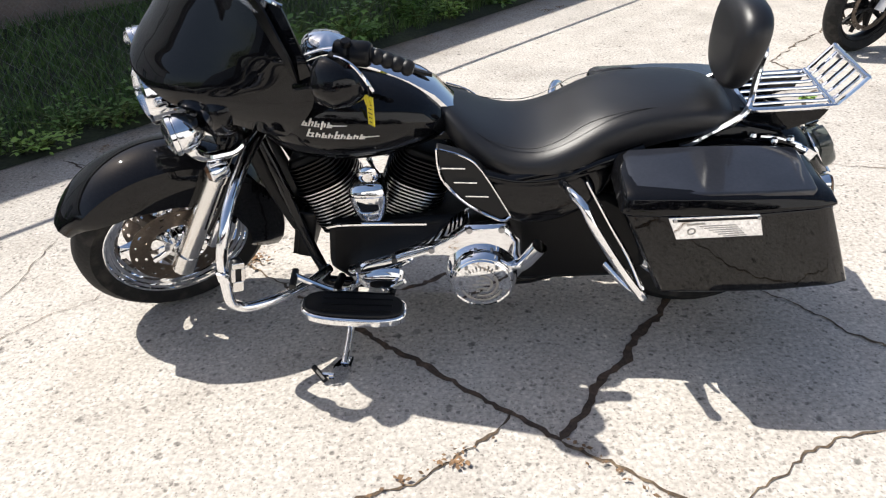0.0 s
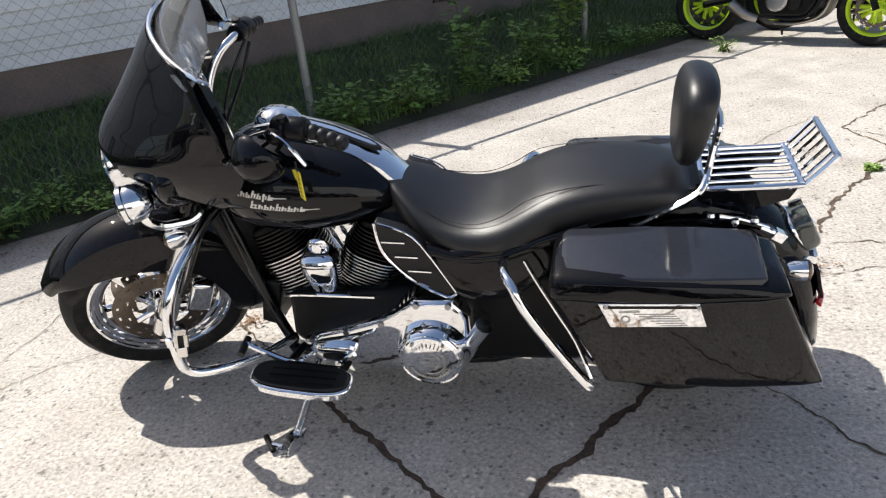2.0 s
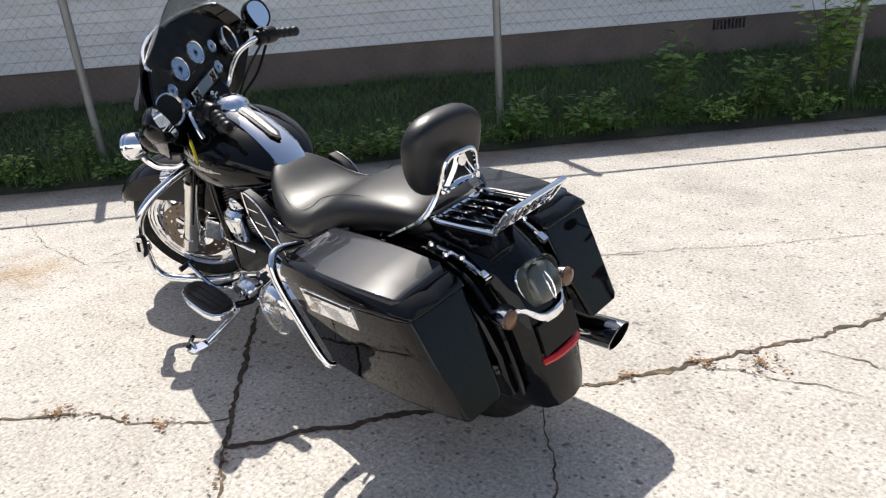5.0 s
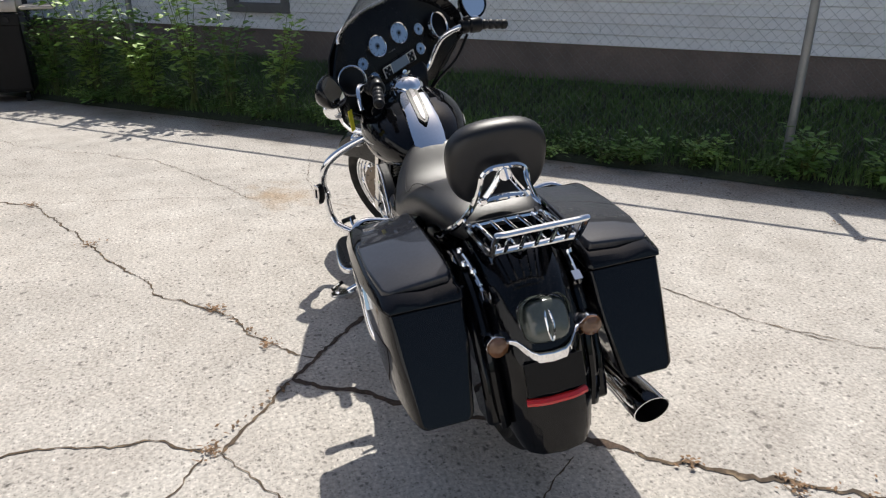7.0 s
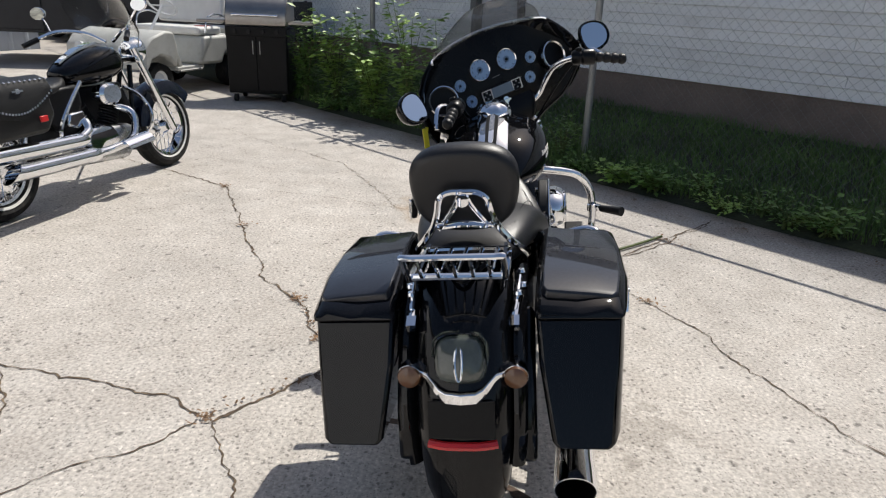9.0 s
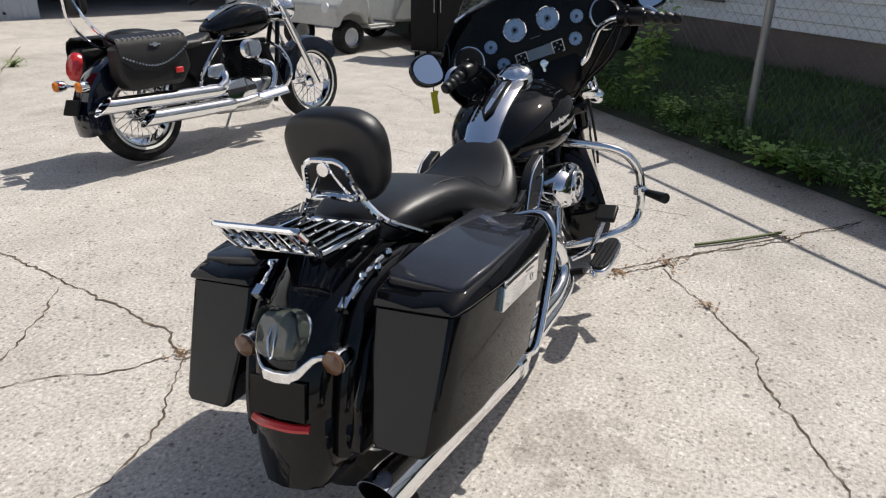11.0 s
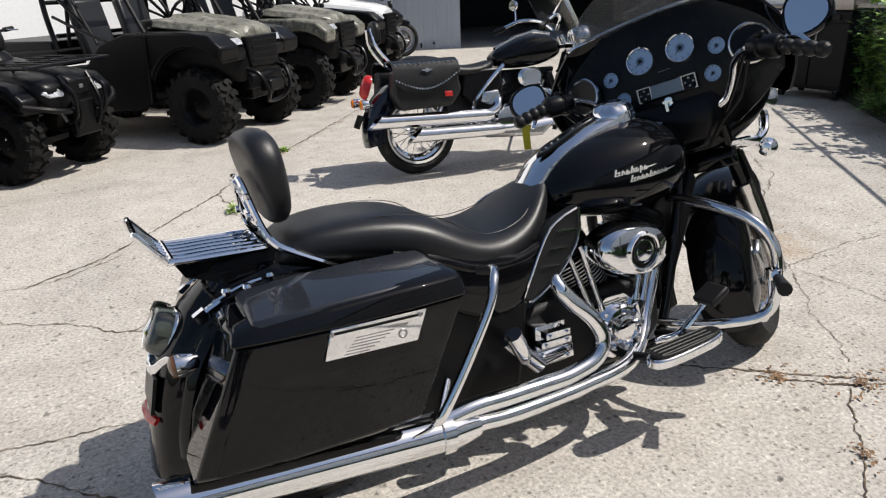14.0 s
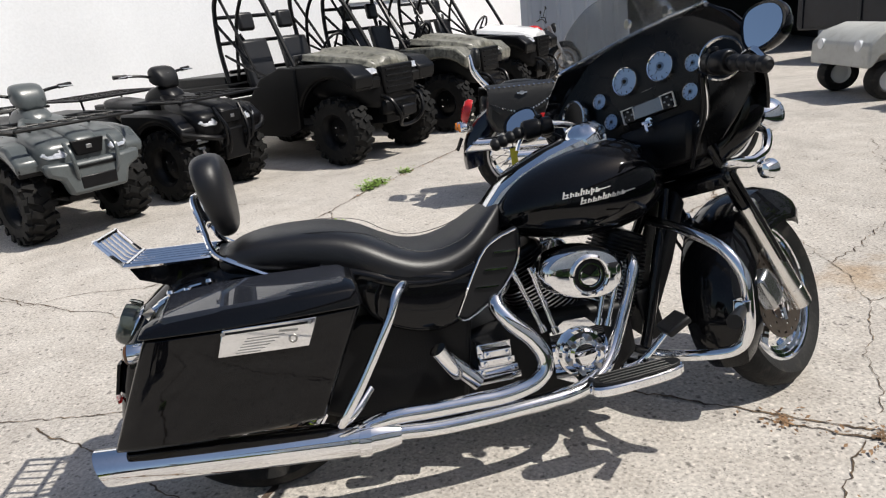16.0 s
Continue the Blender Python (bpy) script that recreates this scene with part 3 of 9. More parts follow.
def wheel(parent, c, r, width, rim_r, spokes, maker=part, rim_mat=None, tyre_label="", disc=True, white=False, twin=True, rim_name="rim", slim=1.0, disc_size=0.70, fat=(0.022, 0.014)):
    """A wheel along y: tyre > rim > hub; c is the axle's middle."""
    rim_mat = rim_mat or CHROME
    m = Matrix.Translation(c) @ ALONG_Y
    w = width / 2
    bm = bmesh.new()
    prof = [(rim_r - 0.008, -w * 0.55), (rim_r + 0.01, -w * 0.8), ((r + rim_r) / 2, -w), (r - 0.028, -w * 0.86), (r - 0.008, -w * 0.55), (r, 0), (r - 0.008, w * 0.55), (r - 0.028, w * 0.86), ((r + rim_r) / 2, w), (rim_r + 0.01, w * 0.8), (rim_r - 0.008, w * 0.55)]
    lathe(bm, prof, m, 48)
    tyre = maker("tyre", bm, RUBBER, parent, tyre_label)
    bm = bmesh.new()
    e = 0.045 * slim
    lip = [(rim_r + 0.005, 0.70), (rim_r + 0.001, 0.74), (rim_r - e * 0.14, 0.73), (rim_r - e * 0.2, 0.66), (rim_r - e * 0.42, 0.63), (rim_r - e * 0.46, 0.54), (rim_r - e * 0.72, 0.5), (rim_r - e * 0.78, 0.38), (rim_r - e, 0.3)]
    lathe(bm, [(a, -w * h) for a, h in lip] + [(rim_r - e * 1.15, 0)] + [(a, w * h) for a, h in reversed(lip)] + [(rim_r - e * 0.6, 0), (rim_r + 0.005, -w * 0.70)], m, 48)
    rim = maker(rim_name, bm, rim_mat, parent)
    for i in range(spokes):
        bm = bmesh.new()
        a0 = 2 * math.pi * i / spokes
        for da in ((-0.16, 0.16) if twin else (0.0,)):
            a, b = a0 + da * 0.8, a0 + da * 1.3
            tube(bm, [m @ v3(0.035 * math.cos(a), 0.035 * math.sin(a), 0), m @ v3((rim_r - 0.04) * math.cos(b), (rim_r - 0.04) * math.sin(b), 0)], fat, 6, 2)
        maker("spoke", bm, rim_mat, parent)
    bm = bmesh.new()
    lathe(bm, [(0, -w * 1.15), (0.02, -w * 1.15), (0.022, -w * 0.9), (0.045, -w * 0.8), (0.05, 0), (0.045, w * 0.8), (0.022, w * 0.9), (0.02, w * 1.15), (0, w * 1.15)], m, 24)
    maker("hub", bm, rim_mat, parent)
    if disc:
        for s in (-1, 1):
            bm = bmesh.new()
            h = s * w * 0.85
            q = rim_r * disc_size
            steps = (0.60, 0.70, 0.75, 0.87, 0.92, 1.0) if slim == 1.0 else (0.80, 0.86, 0.90, 0.94, 0.97, 1.0)
            grid = [[bm.verts.new(m @ v3(q * f * math.cos(2 * math.pi * k / 54), q * f * math.sin(2 * math.pi * k / 54), h)) for k in range(54)] for f in steps]
            for j in range(5):
                for k in range(54):
                    if (j == 1 and k % 6 == 0) or (j == 3 and k % 6 in (2, 5)):
                        continue
                    bm.faces.new((grid[j][k], grid[j][(k + 1) % 54], grid[j + 1][(k + 1) % 54], grid[j + 1][k]))
            disc_ob = maker("brake_disc", bm, DISC, parent, "drilled brake disc")
            disc_ob.modifiers.new("thick", "SOLIDIFY").thickness = 0.004
            bm = bmesh.new()
            for k in range(5):
                a = 2 * math.pi * k / 5 + 0.3
                rod(bm, m @ v3(0.03 * math.cos(a), 0.03 * math.sin(a), h), m @ v3(q * steps[0] * 1.04 * math.cos(a), q * steps[0] * 1.04 * math.sin(a), h), 0.010, 6)
            lathe(bm, [(0.022, -0.006), (0.045, -0.004), (0.047, 0.004), (0.022, 0.008)], m @ Matrix.Translation((0, 0, h)), 24)
            maker("disc_carrier", bm, rim_mat, parent)
    return tyre


# rear wheel and fender
wheel(bike, (0, 0, 0.305), 0.305, 0.15, 0.205, 9, disc=True)
bm = bmesh.new()
rings = []
FEN = [(0.30, 0.60), (0.22, 0.655), (0.10, 0.69), (-0.04, 0.695), (-0.155, 0.665), (-0.243, 0.60), (-0.308, 0.51), (-0.340, 0.41), (-0.358, 0.32), (-0.367, 0.25), (-0.371, 0.215)]
for i, (x, z) in enumerate(FEN):
    a, b = Vector((*FEN[max(i - 1, 0)], 0)), Vector((*FEN[min(i + 1, len(FEN) - 1)], 0))
    d = (b - a).normalized()
    nx, nz = d.y, -d.x
    if nz < 0 and i < 5:
        nx, nz = -nx, -nz
    if nx > 0 and i >= 5:
        nx, nz = -nx, -nz
    h = 0.112 * (1 - 0.22 * max(0, (i - 7) / 3) ** 2)
    sec = [(-h, -0.13), (-h, -0.05), (-h * 0.9, -0.015), (-h * 0.6, 0.008), (0, 0.018), (h * 0.6, 0.008), (h * 0.9, -0.015), (h, -0.05), (h, -0.13)]
    inn = [(y * 0.94, q - (0.008 if q > -0.12 else 0)) for y, q in reversed(sec)]
    rings.append([(x + nx * q, y, z + nz * q) for y, q in sec + inn])
loft(bm, rings)
part("rear_fender", bm, GLOSS_BLACK, bike)
# fender struts beside the rear fender
for s in (1, -1):
    bm = bmesh.new()
    tube(bm, [(0.20, s * 0.125, 0.60), (0.0, s * 0.13, 0.645), (-0.16, s * 0.13, 0.60), (-0.25, s * 0.13, 0.50), (-0.30, s * 0.128, 0.36), (-0.31, s * 0.12, 0.28)], 0.02, 8, 4, flat=0.6)
    part("fender_strut", bm, GLOSS_BLACK, bike)
    bm = bmesh.new()
    slab(bm, [(-0.12, 0.60), (-0.23, 0.50), (-0.285, 0.40), (-0.31, 0.28), (-0.22, 0.27), (-0.10, 0.40)], "y", s * 0.118, s * 0.165)
    part("filler_panel", bm, GLOSS_BLACK, bike, bevel=0.012)
    bm = bmesh.new()
    tube(bm, [(-0.02, s * 0.134, 0.650), (-0.10, s * 0.128, 0.648), (-0.16, s * 0.124, 0.634), (-0.205, s * 0.121, 0.615)], 0.010, 8, 4, flat=0.7)
    part("strut_cover", bm, GLOSS_BLACK, bike)
    bm = bmesh.new()
    box(bm, (-0.226, s * 0.120, 0.602), (0.028, 0.022, 0.024), Matrix.Rotation(radians(-30), 4, "Y"))
    rod(bm, (-0.18, s * 0.124, 0.628), (-0.222, s * 0.120, 0.606), 0.009, 8)
    tube(bm, [(-0.085, s * 0.129, 0.660), (-0.13, s * 0.127, 0.653), (-0.17, s * 0.124, 0.638), (-0.20, s * 0.121, 0.624)], 0.006, 8, 3)
    part("docking_bracket", bm, CHROME, bike, "chrome docking hardware")
    for x, y, z in ((-0.165, 0.128, 0.648), (-0.065, 0.132, 0.664), (-0.12, 0.138, 0.650)):
        bm = bmesh.new()
        lathe(bm, [(0, -0.012), (0.008, -0.008), (0.011, 0.0), (0.008, 0.008), (0, 0.011)], pose(x, s * y, z), 14)
        part("docking_point", bm, CHROME, bike)

# tail light and signals
bm = bmesh.new()
M = pose(-0.276, 0, 0.536, 0, -62, 0)
rings = []
for h, k in ((-0.04, 1.0), (0.02, 1.0), (0.045, 0.95), (0.058, 0.86), (0.064, 0.70)):
    rings.append([M @ v3(a * k, b * k, h) for a, b in oval(28, 0.056, 0.060, 0, 0, 3.4)])
loft(bm, rings)
lens = part("tail_lens", bm, SMOKE_LENS, bike, "smoked tail light lens", sharp=60)
bm = bmesh.new()
rings = []
for h, k in ((0.030, 1.03), (0.052, 1.03), (0.062, 0.98), (0.058, 0.95), (0.03, 0.99)):
    rings.append([M @ v3(a * k + 0.004, b * k, h - 0.4 * max(0, 0.02 - a)) for a, b in oval(28, 0.057, 0.062, 0, 0, 3.4) if a > -0.012])
loft(bm, rings, caps=False, closed=False)
part("tail_visor", bm, SMOKE_LENS, bike)
bm = bmesh.new()
rings = []
for h, k in ((0.010, 1.04), (0.018, 1.05), (0.022, 1.01)):
    rings.append([M @ v3(a * k, b * k, h) for a, b in oval(28, 0.056, 0.060, 0, 0, 3.4)])
loft(bm, rings, caps=False)
part("lens_trim", bm, CHROME, bike)
bm = bmesh.new()
tube(bm, [M @ v3(-0.010 + 0.040 * math.cos(a), 0.0085 * math.sin(a), 0.067 - 0.007 * abs(math.cos(a))) for a in [2 * math.pi * k / 12 for k in range(13)]], 0.003, 6, 1)
part("lens_emblem", bm, CHROME, lens)
bm = bmesh.new()
rings = []
for y, x, z, h in ((0.118, -0.280, 0.508, 0.006), (0.088, -0.298, 0.509, 0.007), (0.078, -0.306, 0.507, 0.010), (0.066, -0.318, 0.496, 0.013), (0.050, -0.332, 0.480, 0.015), (0.034, -0.341, 0.474, 0.016), (0.0, -0.345, 0.473, 0.016)):
    rings.append([(x, y, z - h), (x - 0.008, y, z - h * 0.8), (x - 0.008, y, z + h * 0.8), (x, y, z + h), (x + 0.012, y, z)])
loft(bm, rings + [[(x, -y, z) for x, y, z in r] for r in reversed(rings[:-1])])
part("signal_bar", bm, CHROME, bike, bevel=0.002)
for s in (1, -1):
    bm = bmesh.new()
    ms = Matrix.Translation((-0.277, s * 0.122, 0.503)) @ Matrix.Rotation(radians(-90), 4, "Y") @ Matrix.Diagonal((0.82, 0.82, 0.9, 1))
    lathe(bm, [(0, -0.05), (0.018, -0.046), (0.031, -0.02), (0.034, 0.01), (0.034, 0.024), (0.03, 0.026), (0, 0.026)], ms, 20)
    sig = part("turn_signal", bm, CHROME, bike)
    bm = bmesh.new()
    lathe(bm, [(0.0338, 0.0255), (0.031, 0.033), (0.017, 0.04), (0, 0.042)], ms, 20)
    part("lens", bm, AMBER, sig, "amber lens")
bm = bmesh.new()
tube(bm, [(-0.358, 0.078, 0.366), (-0.372, 0.04, 0.369), (-0.375, 0, 0.370), (-0.372, -0.04, 0.369), (-0.358, -0.078, 0.366)], 0.010, 6, 5, flat=0.5)
part("reflector_strip", bm, RED, bike, "red reflector strip")
bm = bmesh.new()
box(bm, (-0.353, 0, 0.425), (0.008, 0.15, 0.085), Matrix.Rotation(radians(14), 4, "Y"))
part("plate_mount", bm, SATIN_BLACK, bike)

# saddlebags
for s in (1, -1):
    bm = bmesh.new()
    rings = []
    for u, yi, yo in ((0, 0.20, 0.372), (0.02, 0.185, 0.385), (0.25, 0.175, 0.392), (0.6, 0.170, 0.390), (0.9, 0.168, 0.374), (0.985, 0.168, 0.362), (1, 0.176, 0.354)):
        x0 = 0.30 - 0.50 * u
        ring = []
        zb = 0.322 + 0.006 * u
        for y, z in ((yi, 0.596), (yi + 0.005, 0.50), (yi + 0.03, zb + 0.012), (yi + 0.04, zb), (yo - 0.032, zb), (yo - 0.020, zb + 0.012), (yo - 0.006, 0.50), (yo, 0.596)):
            ring.append((x0 - 0.45 * (0.596 - z), s * y, z))
        rings.append(ring)
    loft(bm, rings)
    bag = part("saddlebag", bm, GLOSS_BLACK, bike, "long black painted saddlebag", bevel=0.007)
    bm = bmesh.new()
    rings = []
    for u, yi, yo, zo, zi in ((0, 0.21, 0.370, 0.640, 0.665), (0.015, 0.188, 0.386, 0.656, 0.686), (0.05, 0.180, 0.394, 0.660, 0.696), (0.3, 0.174, 0.400, 0.660, 0.699), (0.6, 0.168, 0.398, 0.652, 0.690), (0.88, 0.164, 0.380, 0.634, 0.662), (0.975, 0.163, 0.370, 0.622, 0.640), (1, 0.172, 0.362, 0.612, 0.622)):
        x0 = 0.308 - 0.518 * u
        zo, zi = 0.612 + (zo - 0.612) * 0.62, 0.612 + (zi - 0.612) * 0.62
        ring = []
        for y, z in ((yi, 0.600), (yi + 0.003, zi - 0.010), (yi + 0.014, zi), (yi + 0.10, zi - 0.008), (yo - 0.030, zo + 0.010), (yo - 0.012, zo), (yo - 0.002, 0.612), (yo, 0.600)):
            ring.append((x0 + (z - 0.600) * (0.35 if u > 0.8 else -0.15), s * y, z))
        rings.append(ring)
    loft(bm, rings)
    lid = part("lid", bm, GLOSS_BLACK, bag, bevel=0.004)
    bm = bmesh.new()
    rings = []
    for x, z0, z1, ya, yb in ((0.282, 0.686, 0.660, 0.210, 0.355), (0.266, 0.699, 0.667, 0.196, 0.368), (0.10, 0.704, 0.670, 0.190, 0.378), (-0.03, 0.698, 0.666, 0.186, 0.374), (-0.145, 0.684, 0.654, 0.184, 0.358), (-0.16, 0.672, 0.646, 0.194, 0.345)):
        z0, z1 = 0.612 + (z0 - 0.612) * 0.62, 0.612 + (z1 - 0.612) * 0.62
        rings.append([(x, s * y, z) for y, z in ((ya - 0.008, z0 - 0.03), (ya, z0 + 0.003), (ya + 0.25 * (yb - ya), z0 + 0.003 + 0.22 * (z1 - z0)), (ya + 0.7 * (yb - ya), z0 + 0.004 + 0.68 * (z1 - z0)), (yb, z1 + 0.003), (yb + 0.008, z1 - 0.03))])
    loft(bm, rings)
    # top panel, lighter than the lid: sky sheen is put into its colour
    part("lid_panel", bm, SCUFFED_SHEEN_BLACK, lid, bevel=0.004)
    bm = bmesh.new()
    slab(bm, [(0.196, 0.594), (-0.018, 0.60), (-0.038, 0.537), (0.168, 0.528)], "y", s * 0.380, s * 0.3965)
    plate = part("latch_plate", bm, CHROME, bag, "chrome plate", bevel=0.002)
    bm = bmesh.new()
    for k in range(6):
        z = 0.572 - 0.006 * k
        x1 = 0.118 - 0.012 * k
        slab(bm, [(x1, z - 0.003), (x1 - 0.085 + 0.006 * k, z), (x1 - 0.086 + 0.006 * k, z - 0.0018), (x1, z - 0.0052)], "y", s * 0.396, s * 0.3974)
    lathe(bm, [(0.011, 0), (0.0095, 0.0012), (0.007, 0.0012), (0.006, 0)], Matrix.Translation((0.135, s * 0.3966, 0.553)) @ Matrix.Rotation(radians(-90 * s), 4, "X"), 16)
    slab(bm, [(0.150, 0.575), (0.108, 0.579), (0.104, 0.574), (0.148, 0.570)], "y", s * 0.396, s * 0.3974)
    part("engraving", bm, ENGRAVED, plate, "fine engraved lines")
    for x, z in ((0.178, 0.585), (-0.018, 0.59)):
        bm = bmesh.new()
        rod(bm, (x, s * 0.395, z), (x, s * 0.3995, z), 0.005, 8)
        part("bolt", bm, STEEL, plate)
    bm = bmesh.new()
    slab(bm, [(0.185, 0.587), (-0.012, 0.593), (-0.014, 0.588), (0.183, 0.582)], "y", s * 0.396, s * 0.3985)
    part("groove", bm, SATIN_BLACK, plate)
    # guard hoop in front of the bag
    bm = bmesh.new()
    tube(bm, [(0.43, s * 0.22, 0.585), (0.415, s * 0.31, 0.612), (0.39, s * 0.352, 0.60), (0.362, s * 0.37, 0.545), (0.29, s * 0.37, 0.42), (0.222, s * 0.365, 0.315), (0.215, s * 0.34, 0.296), (0.25, s * 0.30, 0.30), (0.30, s * 0.24, 0.33)], 0.0122, 10, 5)
    guard = part("bag_guard", bm, CHROME, bike)
    if s > 0:
        bm = bmesh.new()
        tube(bm, [(0.212, 0.335, 0.312), (0.250, 0.290, 0.390), (0.300, 0.270, 0.475), (0.345, 0.262, 0.560), (0.372, 0.250, 0.610)], 0.0055, 8, 4)
        part("guard_brace", bm, CHROME, guard)

# seat
def station(x, zt, hw, zb, dish=0.0, n=18, power=3.2):
    ring = []
    cz, hz = (zt + zb) / 2, (zt - zb) / 2
    for y, z in oval(n, hw, hz, 0, cz, power):
        if z > cz:
            z += dish * (abs(y) / hw) ** 2 * 0.9 - dish * 0.5
        ring.append((x, y, z))
    return ring


bm = bmesh.new()
loft(bm, [station(*a) for a in ((0.768, 0.748, 0.045, 0.705), (0.745, 0.749, 0.085, 0.655), (0.69, 0.718, 0.136, 0.598), (0.63, 0.680, 0.170, 0.558, 0.004, 18, 2.7), (0.55, 0.654, 0.192, 0.534, 0.008, 18, 2.6), (0.47, 0.664, 0.204, 0.530, 0.012, 18, 2.6), (0.41, 0.694, 0.204, 0.542, 0.008, 18, 2.7), (0.35, 0.730, 0.198, 0.568, 0.0, 18, 2.8), (0.28, 0.751, 0.184, 0.602), (0.18, 0.760, 0.168, 0.64), (0.09, 0.758, 0.155, 0.65), (0.015, 0.745, 0.135, 0.655), (-0.03, 0.718, 0.108, 0.66), (-0.048, 0.695, 0.075, 0.665))])
seat = part("seat", bm, VINYL, bike, "black vinyl two-up seat", sub=2)
for s in (1, -1):
    bm = bmesh.new()
    tube(bm, [(0.70, s * 0.085, 0.712), (0.62, s * 0.128, 0.668), (0.52, s * 0.150, 0.652), (0.44, s * 0.155, 0.676), (0.36, s * 0.146, 0.723), (0.24, s * 0.128, 0.746), (0.08, s * 0.112, 0.746)], 0.0012, 6, 5)
    part("piping", bm, VINYL, seat)

# frame side panels
for s in (1, -1):
    bm = bmesh.new()
    cover = [(0.655, 0.585), (0.56, 0.60), (0.44, 0.625), (0.335, 0.648), (0.285, 0.615), (0.300, 0.545), (0.350, 0.485), (0.42, 0.445), (0.52, 0.425), (0.600, 0.455), (0.640, 0.52)]
    loft(bm, [[(0.46 + (a - 0.46) * k, s * y, 0.53 + (b - 0.53) * k) for a, b in cover] for y, k in ((0.12, 1.0), (0.172, 1.0), (0.190, 0.95), (0.200, 0.82), (0.204, 0.55))])
    part("side_cover", bm, GLOSS_BLACK, bike, sub=2)
    bm = bmesh.new()
    tube(bm, [(0.66, s * 0.178, 0.60), (0.55, s * 0.186, 0.575), (0.43, s * 0.190, 0.585), (0.33, s * 0.186, 0.625), (0.22, s * 0.17, 0.655)], 0.017, 10, 5)
    part("seat_rail", bm, GLOSS_BLACK, bike)
    bm = bmesh.new()
    slab(bm, [(0.760, 0.690), (0.692, 0.668), (0.642, 0.624), (0.562, 0.472), (0.592, 0.456), (0.684, 0.512), (0.742, 0.582), (0.758, 0.632)], "y", s * 0.165, s * 0.20)
    defl = part("air_deflector", bm, PLASTIC, bike, "black ribbed air deflector with chrome edging", bevel=0.006)
    bm = bmesh.new()
    tube(bm, [(0.758, s * 0.202, 0.688), (0.756, s * 0.202, 0.632), (0.740, s * 0.202, 0.582), (0.683, s * 0.202, 0.513), (0.594, s * 0.202, 0.458), (0.564, s * 0.202, 0.470)], 0.004, 6, 3)
    tube(bm, [(0.750, s * 0.202, 0.686), (0.692, s * 0.202, 0.665), (0.644, s * 0.202, 0.622), (0.566, s * 0.202, 0.473)], 0.003, 6, 3)
    part("edging", bm, CHROME, defl)
    for k in range(3):
        z = 0.63 - 0.045 * k
        bm = bmesh.new()
        box(bm, (0.716 - 0.030 * k, s * 0.202, z), (0.062, 0.006, 0.004), Matrix.Rotation(radians(-3 * s), 4, "Y"))
        part("rib", bm, CHROME, defl)

# tank
bm = bmesh.new()
loft(bm, [station(x, zt, hw, zb, 0, 20, 2.4) for x, zt, hw, zb in ((1.275, 0.775, 0.05, 0.72), (1.255, 0.825, 0.10, 0.672), (1.20, 0.868, 0.165, 0.632), (1.12, 0.884, 0.200, 0.606), (1.02, 0.878, 0.208, 0.598), (0.92, 0.852, 0.195, 0.602), (0.82, 0.815, 0.158, 0.622), (0.755, 0.755, 0.115, 0.648), (0.725, 0.715, 0.07, 0.662))])
tank = part("fuel_tank", bm, GLOSS_BLACK, bike, "black teardrop fuel tank", sub=2)
bm = bmesh.new()
ring = []
for x, zt, hw in ((1.10, 0.896, 0.052), (1.02, 0.890, 0.062), (0.92, 0.858, 0.060), (0.83, 0.817, 0.062), (0.765, 0.776, 0.062), (0.70, 0.705, 0.058)):
    ring.append([(x, y, zt + h) for y, h in ((-hw, -0.026), (-hw * 0.97, -0.004), (-hw * 0.7, 0.008), (hw * 0.7, 0.008), (hw * 0.97, -0.004), (hw, -0.026))])
loft(bm, ring)
console = part("console", bm, CHROME, bike, "chrome tank console")
bm = bmesh.new()
ring = []
for x, zt, hw in ((0.985, 0.8895, 0.004), (0.97, 0.885, 0.022), (0.90, 0.863, 0.023), (0.80, 0.818, 0.020), (0.772, 0.804, 0.004)):
    ring.append([(x, y, zt + h) for y, h in ((-hw, -0.006), (-hw, 0.003), (hw, 0.003), (hw, -0.006))])
loft(bm, ring)
part("inlay", bm, SATIN_BLACK, console)
bm = bmesh.new()
ring = []
for x, zt, hw in ((0.978, 0.8885, 0.002), (0.965, 0.8845, 0.0085), (0.90, 0.863, 0.0095), (0.805, 0.8205, 0.0085), (0.785, 0.8105, 0.002)):
    ring.append([(x, y, zt + h) for y, h in ((-hw, -0.004), (-hw, 0.005), (hw, 0.005), (hw, -0.004))])
loft(bm, ring)
part("console_door", bm, CHROME, console)
bm = bmesh.new()
cap_m = pose(1.050, 0, 0.893, 0, -12, 0)
rings = []
for h, r, wave in ((-0.02, 0.066, 0.0), (0.006, 0.066, 0.0), (0.013, 0.062, 0.01), (0.022, 0.056, 0.03), (0.031, 0.044, 0.05), (0.037, 0.028, 0.04), (0.040, 0.010, 0.0)):
    rings.append([cap_m @ v3(r * (1 + wave * math.cos(9 * a)) * math.cos(a), r * (1 + wave * math.cos(9 * a)) * math.sin(a), h) for a in [2 * math.pi * k / 54 for k in range(54)]])
loft(bm, rings)
part("filler_cap", bm, CHROME, bike, "fluted chrome filler cap")

